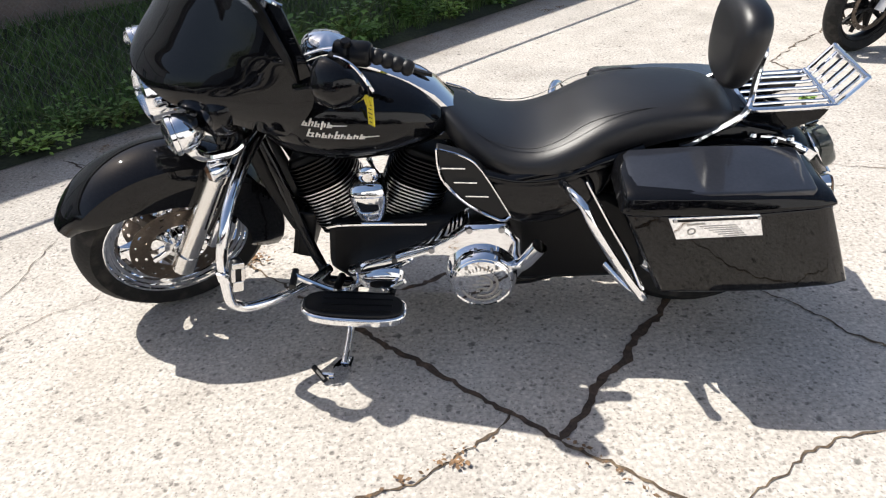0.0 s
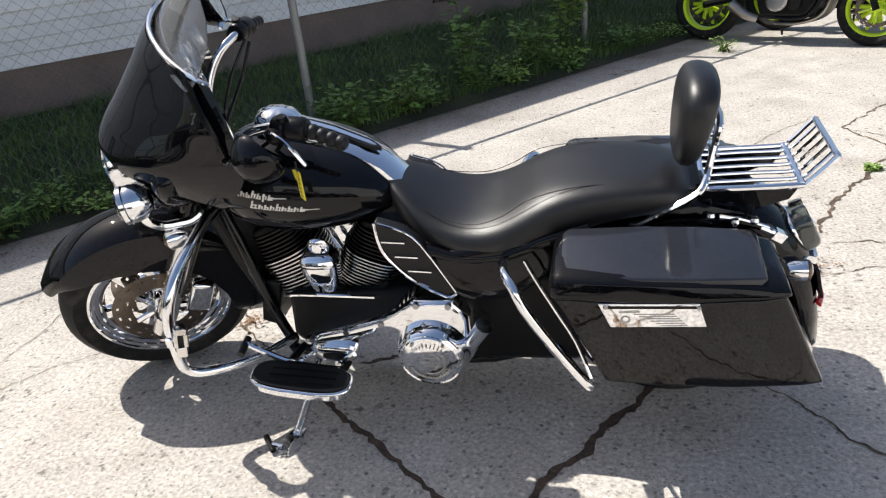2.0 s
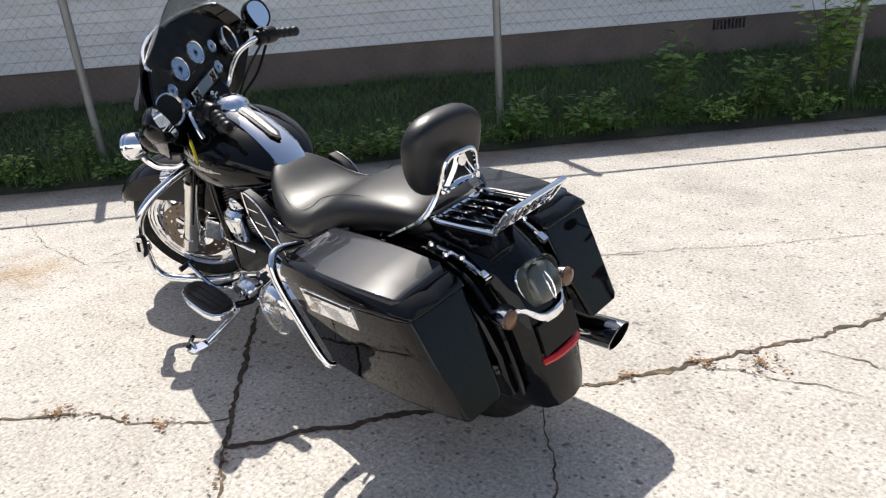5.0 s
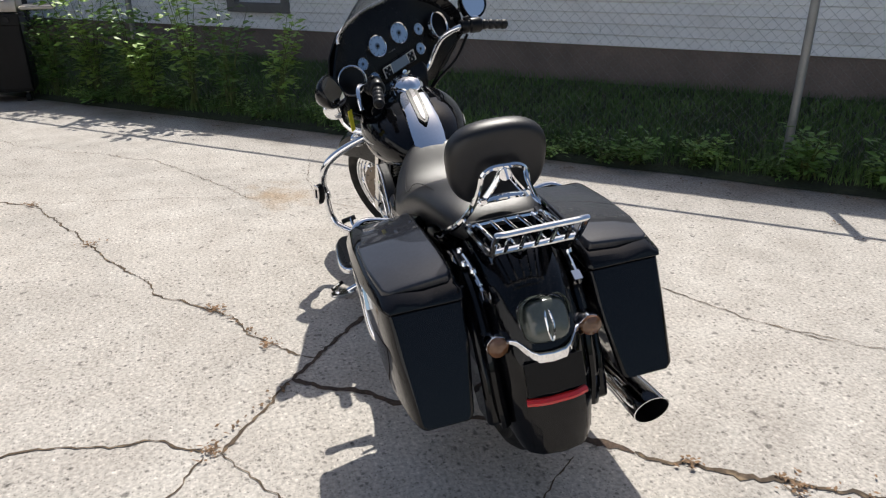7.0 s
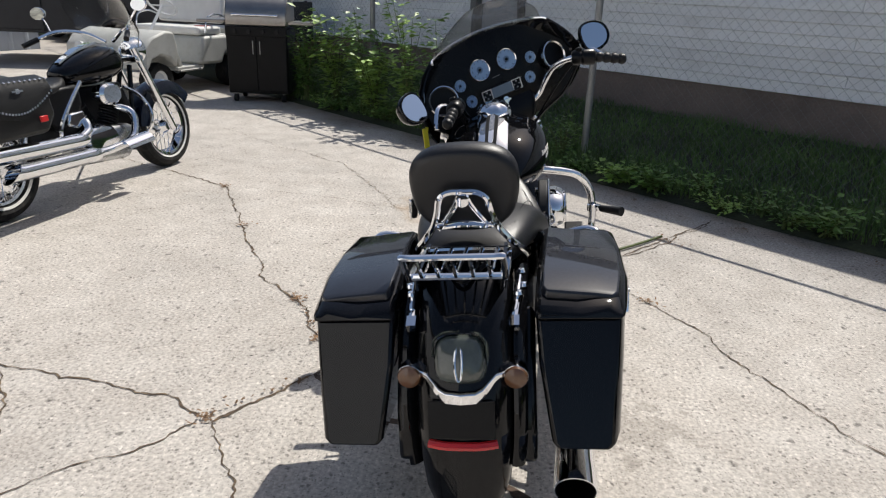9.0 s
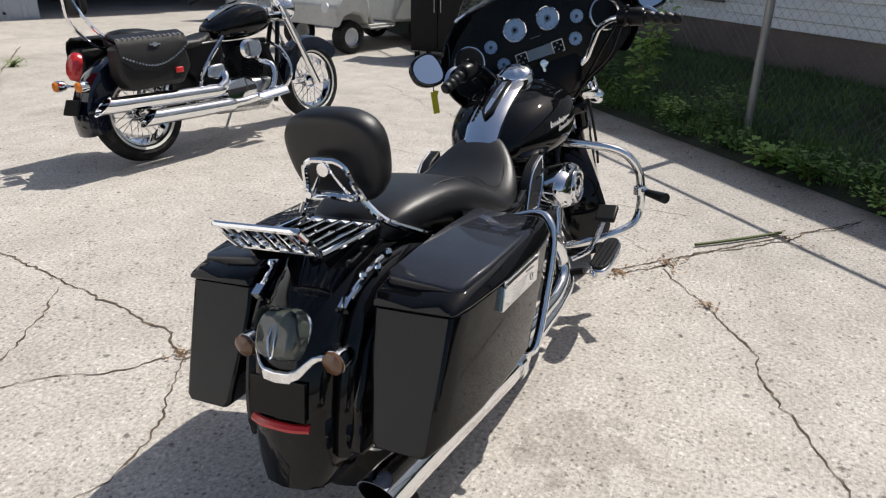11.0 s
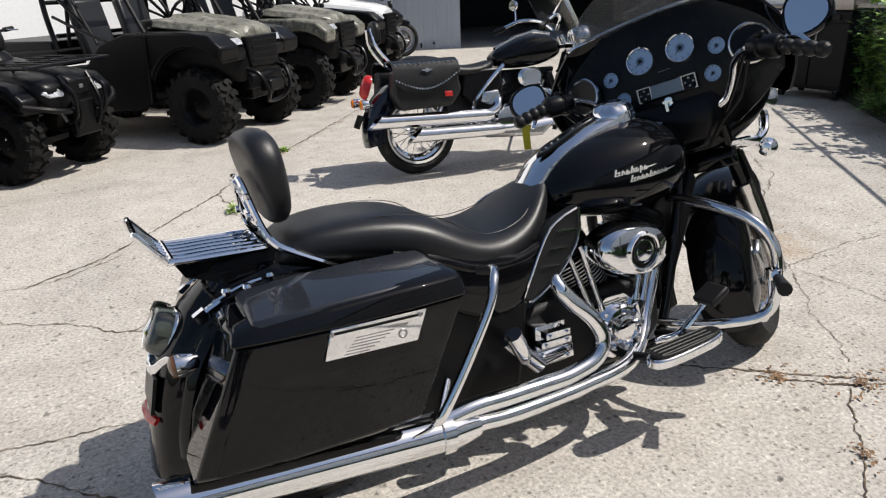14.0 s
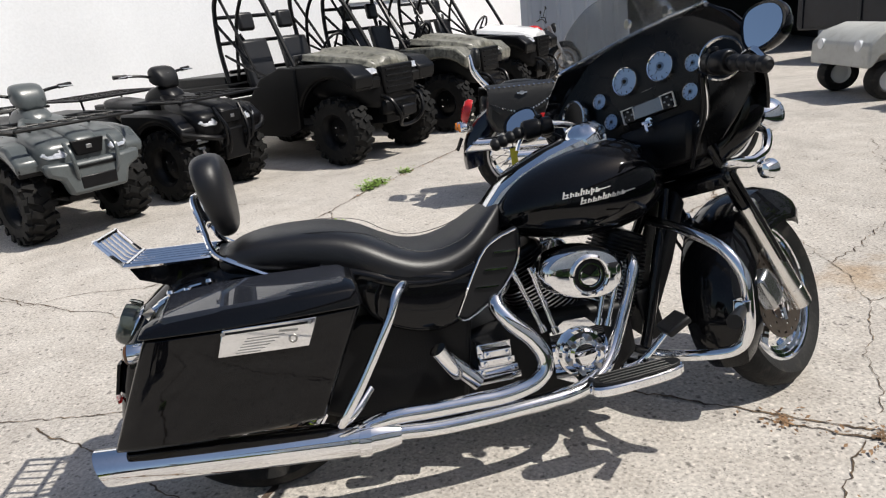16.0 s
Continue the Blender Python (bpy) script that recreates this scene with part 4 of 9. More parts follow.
# tank lettering
bpy.context.view_layer.update()
tank_now = tank.evaluated_get(bpy.context.evaluated_depsgraph_get())
for s in (1, -1):
    bm = bmesh.new()
    # two rows of slanted strokes of uneven height, each row tied by thin bars
    for x0, z0, strokes in ((0.0, 0.012, (22, 15, 14, 21, 15, 16, 14)), (0.042, -0.017, (22, 14, 15, 14, 21, 14, 15, 13, 14))):
        x = x0
        for k, hk in enumerate(strokes):
            h, w = hk / 1000, 0.0135 if k else 0.019
            drop = 0.006 if k in (5,) and x0 == 0 else 0.0
            q = 0.3 * h
            slab(bm, [(x, z0 - drop), (x + 0.0042, z0 - drop), (x + 0.0042 + q, z0 + h), (x + q, z0 + h)], "z", -0.0015, 0.0025)
            slab(bm, [(x + 0.55 * w, z0 + 0.001), (x + 0.55 * w + 0.0034, z0 + 0.001), (x + 0.55 * w + 0.0034 + q * 0.6, z0 + h * 0.6), (x + 0.55 * w + q * 0.6, z0 + h * 0.6)], "z", -0.0015, 0.0022)
            top = z0 + h * (0.52 if k % 2 else 0.42)
            slab(bm, [(x + q * 0.5, top), (x + 0.8 * w + q * 0.5, top), (x + 0.8 * w + q * 0.5, top + 0.003), (x + q * 0.5, top + 0.003)], "z", -0.0015, 0.002)
            if k % 2 == 0:
                slab(bm, [(x, z0), (x + 0.9 * w, z0), (x + 0.9 * w, z0 + 0.003), (x, z0 + 0.003)], "z", -0.0015, 0.002)
            x += w
        slab(bm, [(x - 0.012, z0 + 0.003), (x + 0.03, z0 + 0.006), (x + 0.03, z0 + 0.008), (x - 0.012, z0 + 0.007)], "z", -0.0015, 0.0022)
    if s > 0:
        m = Matrix.Translation((1.14, 0.2065, 0.757)) @ Matrix.Rotation(radians(180), 4, "Z") @ Matrix.Rotation(radians(90 - 4), 4, "X") @ Matrix.Rotation(radians(-6), 4, "Z")
    else:
        m = Matrix.Translation((0.90, -0.2065, 0.732)) @ Matrix.Rotation(radians(90 + 4), 4, "X") @ Matrix.Rotation(radians(6), 4, "Z")
    bmesh.ops.transform(bm, matrix=m @ Matrix.Diagonal((1.2, 1.0, 1, 1) if s > 0 else (1.05, 0.85, 1, 1)), verts=bm.verts[:])
    for v in bm.verts:
        hit, spot, _, _ = tank_now.ray_cast((v.co.x, s * 0.5, v.co.z), (0, -s, 0))
        if hit:
            v.co.y = spot.y + (v.co.y - s * 0.2065) * 0.35 + s * 0.001
    part("badge", bm, SILVER_PRINT, tank, "silver badge in two slanted strokes")

# engine
bm = bmesh.new()
slab(bm, [(1.10, 0.40), (0.72, 0.42), (0.55, 0.38), (0.48, 0.24), (0.62, 0.16), (1.02, 0.15), (1.12, 0.24)], "y", -0.13, 0.13)
engine = part("crankcase", bm, ENGINE_BLACK, bike, bevel=0.02)
for x0, tilt, nm in ((1.050, 22.5, "front"), (0.895, -22.5, "rear")):
    m = pose(x0, 0, 0.348, 0, tilt, 0)
    bm = bmesh.new()
    lathe(bm, [(0.0, 0.0), (0.066, 0.0), (0.066, 0.17), (0.0, 0.17)], m, 24)
    cyl = part("cylinder", bm, SATIN_BLACK, bike)
    for k in range(20):
        bm = bmesh.new()
        h = 0.018 + k * 0.0118
        q = 0.098 if k < 13 else 0.092 - 0.002 * (k - 13)
        ring = oval(28, q, q * 0.98, 0, 0, 2.8)
        loft(bm, [[m @ v3(a, b, h - 0.0022) for a, b in ring], [m @ v3(a, b, h + 0.0022) for a, b in ring]])
        fin = part("fin", bm, SATIN_BLACK, cyl)
        fin.data.materials.append(ALLOY)
        for f in fin.data.polygons:
            f.material_index = 1 if len(f.vertices) == 4 and k < 13 else 0
    bm = bmesh.new()
    ring = oval(24, 0.084, 0.088, 0, 0, 5)
    loft(bm, [[m @ v3(a * 0.80, b * 0.72, 0.17) for a, b in ring], [m @ v3(a * 0.80, b * 0.72, 0.256) for a, b in ring], [m @ v3(a * 0.70, b * 0.62, 0.264) for a, b in ring]])
    part("rocker_box", bm, ENGINE_BLACK, bike, bevel=0.006)
# horn cover between the cylinders
bm = bmesh.new()
rings = []
for z, a, y1 in ((0.440, 0.028, 0.158), (0.446, 0.034, 0.166), (0.485, 0.045, 0.176), (0.530, 0.051, 0.182), (0.553, 0.052, 0.184), (0.556, 0.050, 0.180), (0.560, 0.050, 0.180), (0.563, 0.052, 0.183), (0.580, 0.048, 0.178), (0.596, 0.036, 0.164), (0.604, 0.018, 0.146), (0.606, 0.004, 0.132)):
    rings.append([(0.962 + x, y, 0.432 + (z - 0.44) * 0.84) for x, y in oval(24, a * 1.06, (y1 - 0.10) / 2, 0, (y1 + 0.10) / 2, 3.4)])
loft(bm, rings)
part("horn_cover", bm, CHROME, bike, "chrome horn cover between the cylinders")
bm = bmesh.new()
tube(bm, [(0.932, 0.13, 0.553), (0.936, 0.145, 0.585), (0.957, 0.15, 0.598), (0.98, 0.145, 0.585), (0.984, 0.13, 0.553)], 0.011, 8, 4, flat=0.6)
rod(bm, (0.957, 0.12, 0.578), (0.957, 0.158, 0.578), 0.014, 12)
part("horn_bracket", bm, CHROME, bike)

# primary cover
bm = bmesh.new()
pri = [(0.69, 0.45), (0.578, 0.45), (0.532, 0.395), (0.525, 0.27), (0.57, 0.20), (0.70, 0.19), (0.93, 0.205), (1.03, 0.235), (1.05, 0.28), (1.0, 0.315), (0.90, 0.342), (0.80, 0.375), (0.74, 0.41)]
def inset(poly, k):
    cx, cz = sum(p[0] for p in poly) / len(poly), sum(p[1] for p in poly) / len(poly)
    return [(cx + (a - cx) * k, cz + (b - cz) * k) for a, b in poly]
loft(bm, [[(a, y, b) for a, b in inset(pri, k)] for y, k in ((0.12, 1.0), (0.195, 1.0), (0.212, 0.95), (0.218, 0.86))])
primary = part("primary_cover", bm, CHROME, bike, bevel=0.008)
bm = bmesh.new()
lathe(bm, [(0.108, -0.06), (0.104, -0.03), (0.099, -0.006), (0.093, 0.012), (0.087, 0.018), (0.083, 0.016), (0.079, 0.02), (0.0, 0.024)], Matrix.Translation((0.648, 0.250, 0.286)) @ ALONG_Y, 40)
derby = part("derby_cover", bm, CHROME, primary, "round engraved chrome clutch cover")
bm = bmesh.new()
m = Matrix.Translation((0.648, 0.2735, 0.286)) @ ALONG_Y
for k in range(3):
    lathe(bm, [(0.064 - 0.016 * k, 0), (0.060 - 0.016 * k, 0.0015), (0.056 - 0.016 * k, 0)], m, 24, 20 + 50 * k, 160 + 60 * k)
for k in range(26):
    a = radians(15 + 11.5 * k + (40 if k > 12 else 0))
    rod(bm, m @ v3(0.050 * math.cos(a), 0.050 * math.sin(a), 0.001), m @ v3((0.058 + 0.003 * (k % 3)) * math.cos(a), (0.058 + 0.003 * (k % 3)) * math.sin(a), 0.001), 0.0016, 4)
for x0, y0, w0, h0 in ((0, 0, 0.052, 0.012), (0, 0.014, 0.034, 0.010), (0, -0.015, 0.030, 0.012), (0.012, -0.026, 0.012, 0.008), (-0.012, -0.026, 0.012, 0.008)):
    box(bm, (0.648 + x0, 0.274, 0.286 + y0), (w0, 0.0024, h0 * 0.55))
for k in range(5):
    a = radians(90 + 72 * k)
    rod(bm, m @ v3(0.073 * math.cos(a), 0.073 * math.sin(a), -0.002), m @ v3(0.073 * math.cos(a), 0.073 * math.sin(a), 0.003), 0.005, 8)
part("engraving", bm, ENGRAVED, derby)
for x, z in ((0.68, 0.435), (0.59, 0.435), (0.79, 0.367), (0.90, 0.333), (1.01, 0.30)):
    bm = bmesh.new()
    rod(bm, (x, 0.19, z), (x, 0.221, z), 0.009, 10)
    part("bolt", bm, STEEL, primary)
bm = bmesh.new()
ring = oval(24, 0.062, 0.028, 0.94, 0.262, 2.6)
loft(bm, [[(a, 0.20, b) for a, b in ring], [(a, 0.232, b) for a, b in ring], [(0.94 + (a - 0.94) * 0.8, 0.238, 0.262 + (b - 0.262) * 0.7) for a, b in ring]])
insp = part("inspection_cover", bm, CHROME, primary)
bm = bmesh.new()
loft(bm, [[(0.94 + (a - 0.94) * 0.62, y, 0.262 + (b - 0.262) * 0.5) for a, b in ring] for y in (0.236, 0.241)])
part("inlay", bm, SATIN_BLACK, insp)

# right side: air cleaner, cam cover, gearbox, exhaust
bm = bmesh.new()
ring = oval(32, 0.122, 0.076, 0, 0, 2.2)
tear = [(a * (1 if a < 0 else 1.0), b * (1.0 + 0.10 * a / 0.122)) for a, b in ring]
loft(bm, [[(0.918 + a * k, y, 0.54 + b * k - a * 0.08) for a, b in tear] for y, k in ((-0.15, 0.92), (-0.215, 1.0), (-0.235, 0.98), (-0.252, 0.86), (-0.258, 0.62))])
air = part("air_cleaner", bm, CHROME, bike, "oval chrome air cleaner cover")
bm = bmesh.new()
m = Matrix.Translation((0.93, -0.252, 0.538)) @ Matrix.Rotation(radians(90), 4, "X")
lathe(bm, [(0.050, 0.002), (0.044, 0.008), (0, 0.008)], m, 32)
ins = part("insert", bm, SATIN_BLACK, air)
bm = bmesh.new()
lathe(bm, [(0.058, 0), (0.058, 0.010), (0.052, 0.014), (0.047, 0.012), (0.046, 0.002)], m, 36)
lathe(bm, [(0.036, 0.0075), (0.035, 0.012), (0.031, 0.012), (0.030, 0.0075)], m, 28)
lathe(bm, [(0.028, 0.008), (0.026, 0.011), (0.010, 0.0125), (0.0, 0.013)], m, 28, 150, 400)
part("medallion", bm, CHROME, ins, "chrome rings round a crescent emblem")
bm = bmesh.new()
m = Matrix.Translation((0.925, -0.13, 0.285)) @ Matrix.Rotation(radians(90), 4, "X")
lathe(bm, [(0.074, 0.02), (0.073, 0.040), (0.066, 0.047), (0.050, 0.049), (0.047, 0.060), (0.036, 0.064), (0.033, 0.060), (0, 0.062)], m, 28)
slab(bm, [(0.835, 0.355), (0.845, 0.215), (0.90, 0.19), (0.99, 0.20), (1.02, 0.255), (1.0, 0.345), (0.945, 0.385), (0.88, 0.385)], "y", -0.155, -0.12)
cam_cover = part("cam_cover", bm, CHROME, bike)
for k in range(6):
    a = radians(60 * k + 15)
    bm = bmesh.new()
    rod(bm, m @ v3(0.052 * math.cos(a), 0.052 * math.sin(a), 0.05), m @ v3(0.052 * math.cos(a), 0.052 * math.sin(a), 0.071), 0.008, 8)
    part("bolt", bm, STEEL, cam_cover)
bm = bmesh.new()
for k in range(4):
    box(bm, (0.66, -0.155 - 0.010 * k, 0.268 + 0.028 * k), (0.140 - 0.020 * k, 0.07, 0.020))
    for dx in (-0.05, 0.05):
        rod(bm, (0.66 + dx * (1 - 0.15 * k), -0.18 - 0.010 * k, 0.268 + 0.028 * k), (0.66 + dx * (1 - 0.15 * k), -0.197 - 0.010 * k, 0.268 + 0.028 * k), 0.007, 8)
box(bm, (0.66, -0.15, 0.31), (0.10, 0.06, 0.12))
part("gearbox_cover", bm, CHROME, bike, bevel=0.006)
bm = bmesh.new()
tube(bm, [(0.505, -0.20, 0.372), (0.60, -0.205, 0.272)], 0.024, 12, 2)
part("starter_cover", bm, CHROME, bike)
for a, b in (((0.815, -0.165, 0.37), (0.745, -0.150, 0.56)), ((0.850, -0.170, 0.36), (0.795, -0.150, 0.56)), ((0.98, -0.165, 0.36), (1.035, -0.150, 0.55)), ((1.01, -0.160, 0.35), (1.075, -0.145, 0.53))):
    bm = bmesh.new()
    rod(bm, a, b, 0.008, 10)
    rod(bm, a, Vector(a).lerp(Vector(b), 0.10), 0.012, 10)
    rod(bm, Vector(a).lerp(Vector(b), 0.42), Vector(a).lerp(Vector(b), 0.50), 0.0105, 10)
    part("pushrod_tube", bm, CHROME, bike)
for pts in ([(1.135, -0.05, 0.53), (1.130, -0.095, 0.49), (1.095, -0.115, 0.40), (1.045, -0.135, 0.295), (0.975, -0.185, 0.225), (0.87, -0.235, 0.200), (0.70, -0.258, 0.197), (0.566, -0.262, 0.194), (0.45, -0.265, 0.196), (0.36, -0.266, 0.205), (0.24, -0.266, 0.210)], [(0.74, -0.10, 0.53), (0.675, -0.19, 0.495), (0.70, -0.225, 0.44), (0.76, -0.24, 0.375), (0.785, -0.248, 0.31), (0.75, -0.256, 0.265), (0.66, -0.262, 0.246), (0.57, -0.264, 0.246), (0.45, -0.266, 0.248), (0.35, -0.268, 0.252), (0.24, -0.268, 0.238)]):
    bm = bmesh.new()
    tube(bm, pts, 0.0235, 14, 6)
    part("exhaust_pipe", bm, CHROME, bike, "chrome exhaust header with heat shield")
bm = bmesh.new()
ax = aim((0.31, -0.266, 0.206), (-0.343, -0.248, 0.256))
lathe(bm, [(0.03, -0.05), (0.042, 0.0), (0.046, 0.03), (0.047, 0.10), (0.047, 0.60), (0.049, 0.63), (0.049, 0.69), (0.046, 0.69), (0.045, 0.64)], ax, 28)
for v in bm.verts:
    q = ax.inverted() @ v.co
    if q.z > 0.66:
        v.co += ax.to_3x3() @ v3(0, 0, 0.44 * q.y)
muffler = part("muffler", bm, CHROME, bike, "chrome slash-cut muffler")
bm = bmesh.new()
lathe(bm, [(0.0455, 0.685), (0.044, 0.60), (0.030, 0.58), (0.028, 0.45), (0, 0.45)], ax, 28)
for v in bm.verts:
    q = ax.inverted() @ v.co
    if q.z > 0.66:
        v.co += ax.to_3x3() @ v3(0, 0, 0.44 * q.y)
part("bore", bm, SATIN_BLACK, muffler, "sooty black bore")
bm = bmesh.new()
lathe(bm, [(0.047, 0.03), (0.053, 0.03), (0.053, 0.06), (0.047, 0.06)], ax, 28)
part("clamp", bm, CHROME, muffler)

# floorboards, pedals, side stand
for s in (1, -1):
    bm = bmesh.new()
    long, wide = (0.152, 0.062) if s > 0 else (0.138, 0.040)
    top = [(1.012 + x, 0.326 + y + 0.06 * (1.0 - x / 0.152) * 0.1) for x, y in oval(32, long, wide, 0, 0, 2.9)]
    def bz(x, y):
        return 0.255 + 0.16 * (x - 0.86) * 0.35
    loft(bm, [[(x, s * y, bz(x, y) - 0.028) for x, y in top], [(x, s * y, bz(x, y)) for x, y in top]])
    board = part("floorboard", bm, CHROME, bike, "chrome-edged floorboard with black rubber pad", bevel=0.006)
    bm = bmesh.new()
    pad = [(1.012 + (x - 1.012) * 0.93, 0.331 + (y - 0.331) * 0.84) for x, y in top]
    loft(bm, [[(x, s * y, bz(x, y) + 0.0005) for x, y in pad], [(x, s * y, bz(x, y) + 0.01) for x, y in pad]])
    padob = part("rubber_pad", bm, PLASTIC, board, bevel=0.003)
    for k in range(4):
        bm = bmesh.new()
        y = 0.290 + 0.025 * k if s > 0 else 0.308 + 0.016 * k
        tube(bm, [(1.10, s * y, bz(1.10, y) + 0.011), (0.90, s * y, bz(0.90, y) + 0.011)], 0.0026, 6, 1)
        part("strip", bm, SATIN_BLACK, padob)
    bm = bmesh.new()
    tube(bm, [(1.08, s * 0.15, 0.22), (1.08, s * 0.28, 0.25)], 0.013, 8, 2)
    part("board_bracket", bm, SATIN_BLACK, bike)
    bm = bmesh.new()
    tube(bm, [(0.92, s * 0.15, 0.20), (0.92, s * 0.28, 0.23)], 0.013, 8, 2)
    part("board_bracket", bm, SATIN_BLACK, bike)
    # crash bar
    bm = bmesh.new()
    if s > 0:
        tube(bm, [(1.255, 0.05, 0.680), (1.272, 0.16, 0.664), (1.296, 0.29, 0.608), (1.308, 0.355, 0.553), (1.326, 0.376, 0.485), (1.336, 0.374, 0.425), (1.345, 0.370, 0.335), (1.340, 0.362, 0.300), (1.312, 0.342, 0.272), (1.24, 0.28, 0.250), (1.183, 0.20, 0.226), (1.13, 0.10, 0.212)], 0.016, 12, 6)
    else:
        tube(bm, [(1.215, s * 0.06, 0.618), (1.245, s * 0.20, 0.606), (1.283, s * 0.318, 0.572), (1.312, s * 0.372, 0.505), (1.318, s * 0.385, 0.43), (1.318, s * 0.383, 0.345), (1.292, s * 0.365, 0.290), (1.22, s * 0.31, 0.268), (1.15, s * 0.20, 0.245), (1.12, s * 0.08, 0.23)], 0.016, 12, 6)
    part("engine_guard", bm, CHROME, bike)
    bm = bmesh.new()
    gx, gy = (1.334, 0.374) if s > 0 else (1.30, -0.385)
    lathe(bm, [(0.017, -0.016), (0.023, -0.014), (0.023, 0.014), (0.017, 0.016)], Matrix.Translation((gx, gy, 0.42)), 16)
    rod(bm, (gx, gy + s * 0.005, 0.42), (gx - 0.03, gy + s * 0.03, 0.43), 0.011, 10)
    peg = part("peg_clamp", bm, CHROME, bike)
    bm = bmesh.new()
    if s < 0:
        tube(bm, [(1.275, s * 0.42, 0.42), (1.20, s * 0.50, 0.425)], (0.014, 0.02), 10, 2)
        part("highway_peg", bm, PLASTIC, peg, "black rubber peg")
    else:
        # folded-up peg: chrome face plate with a slot, black rubber behind
        pm = pose(1.283, 0.408, 0.448, 0, -12, 30)
        for z0, z1, x0, x1 in ((-0.050, -0.018, -0.014, 0.014), (-0.018, 0.022, -0.018, -0.007), (-0.018, 0.022, 0.007, 0.018), (0.022, 0.040, -0.016, 0.016)):
            loft(bm, [[pm @ v3(x, y, z) for x, z in ((x0, z0), (x1, z0), (x1, z1), (x0, z1))] for y in (0.004, 0.010)])
        part("face_plate", bm, POLISHED, peg, "slotted chrome plate", bevel=0.002)
        bm = bmesh.new()
        loft(bm, [[pm @ v3(x * k, y, z * k - 0.004) for x, z in oval(20, 0.019, 0.047, 0, 0, 3)] for y, k in ((0.003, 0.9), (-0.004, 1.0), (-0.018, 1.0), (-0.022, 0.86))])
        part("highway_peg", bm, PLASTIC, peg, "black rubber peg folded up")
    # frame downtube
    bm = bmesh.new()
    tube(bm, [(1.285, s * 0.04, 0.70), (1.22, s * 0.085, 0.50), (1.15, s * 0.10, 0.22), (1.08, s * 0.10, 0.155), (0.50, s * 0.10, 0.16), (0.35, s * 0.11, 0.30)], 0.017, 10, 5)
    part("frame_tube", bm, GLOSS_BLACK, bike)
bm = bmesh.new()
tube(bm, [(1.02, 0.20, 0.235), (1.06, 0.27, 0.262), (1.14, 0.29, 0.32), (1.175, 0.295, 0.348)], 0.009, 8, 4)
part("shift_lever", bm, CHROME, bike)
bm = bmesh.new()
rod(bm, (1.175, 0.275, 0.35), (1.175, 0.335, 0.338), 0.0105, 10)
part("shifter_peg", bm, PLASTIC, bike)
bm = bmesh.new()
tube(bm, [(0.96, 0.21, 0.25), (0.93, 0.25, 0.25), (0.87, 0.26, 0.29)], 0.008, 8, 4)
part("heel_lever", bm, CHROME, bike)
bm = bmesh.new()
tube(bm, [(1.03, -0.20, 0.225), (1.06, -0.265, 0.265), (1.135, -0.295, 0.36)], 0.012, 8, 4, flat=0.6)
part("brake_pedal", bm, CHROME, bike)
bm = bmesh.new()
box(bm, (1.145, -0.30, 0.372), (0.075, 0.075, 0.022), Matrix.Rotation(radians(-30), 4, "Y"))
part("pedal_pad", bm, PLASTIC, bike, bevel=0.006)
bm = bmesh.new()
tube(bm, [(1.05, 0.10, 0.17), (1.050, 0.20, 0.135), (1.053, 0.30, 0.095), (1.06, 0.37, 0.066)], 0.012, 10, 4)
stand = part("side_stand", bm, CHROME, bike, "chrome side stand swung out")
bm = bmesh.new()
loft(bm, [[(x, y, z + h - 0.12 * (y - 0.40)) for x, y in ((1.036, 0.345), (1.062, 0.335), (1.090, 0.372), (1.102, 0.418), (1.088, 0.442), (1.058, 0.438), (1.040, 0.395))] for z, h in ((0.050, 0), (0.050, 0.011))])
tube(bm, [(1.085, 0.415, 0.064), (1.118, 0.412, 0.066)], 0.007, 8, 2)
part("stand_foot", bm, CHROME, stand)
bm = bmesh.new()
rod(bm, (1.150, 0.385, 0.068), (1.108, 0.432, 0.062), 0.009, 8)
part("stand_peg", bm, SATIN_BLACK, stand)
for s in (1, -1):
    bm = bmesh.new()
    tube(bm, [(0.55, s * 0.16, 0.30), (0.535, s * 0.235, 0.325), (0.488, s * 0.26, 0.41)], (0.016, 0.024), 10, 3)
    part("passenger_peg", bm, CHROME, bike)
bm = bmesh.new()
box(bm, (0.44, 0, 0.34), (0.36, 0.16, 0.28))
part("battery_box", bm, SATIN_BLACK, bike, bevel=0.02)
bm = bmesh.new()
tube(bm, [(0.50, 0.09, 0.24), (0.20, 0.10, 0.27), (0.0, 0.10, 0.30)], 0.03, 10, 3)
tube(bm, [(0.50, -0.09, 0.24), (0.20, -0.10, 0.27), (0.0, -0.10, 0.30)], 0.03, 10, 3)
part("swingarm", bm, SATIN_BLACK, bike)
bm = bmesh.new()
tube(bm, [(0.80, 0.195, 0.445), (1.02, 0.185, 0.44), (1.10, 0.14, 0.40)], 0.005, 6, 3)
part("shift_rod", bm, CHROME, bike)
bm = bmesh.new()
box(bm, (1.185, 0, 0.33), (0.05, 0.17, 0.17), Matrix.Rotation(radians(-14), 4, "Y"))
regulator = part("voltage_regulator", bm, ENGINE_BLACK, bike, bevel=0.008)
for k in range(7):
    bm = bmesh.new()
    box(bm, (1.215, -0.072 + 0.024 * k, 0.325), (0.02, 0.006, 0.15), Matrix.Rotation(radians(-14), 4, "Y"))
    part("cooling_rib", bm, ENGINE_BLACK, regulator)
bm = bmesh.new()
slab(bm, [(1.300, 0.70), (1.238, 0.50), (1.185, 0.34), (1.225, 0.34), (1.278, 0.48), (1.330, 0.66)], "y", -0.078, 0.078)
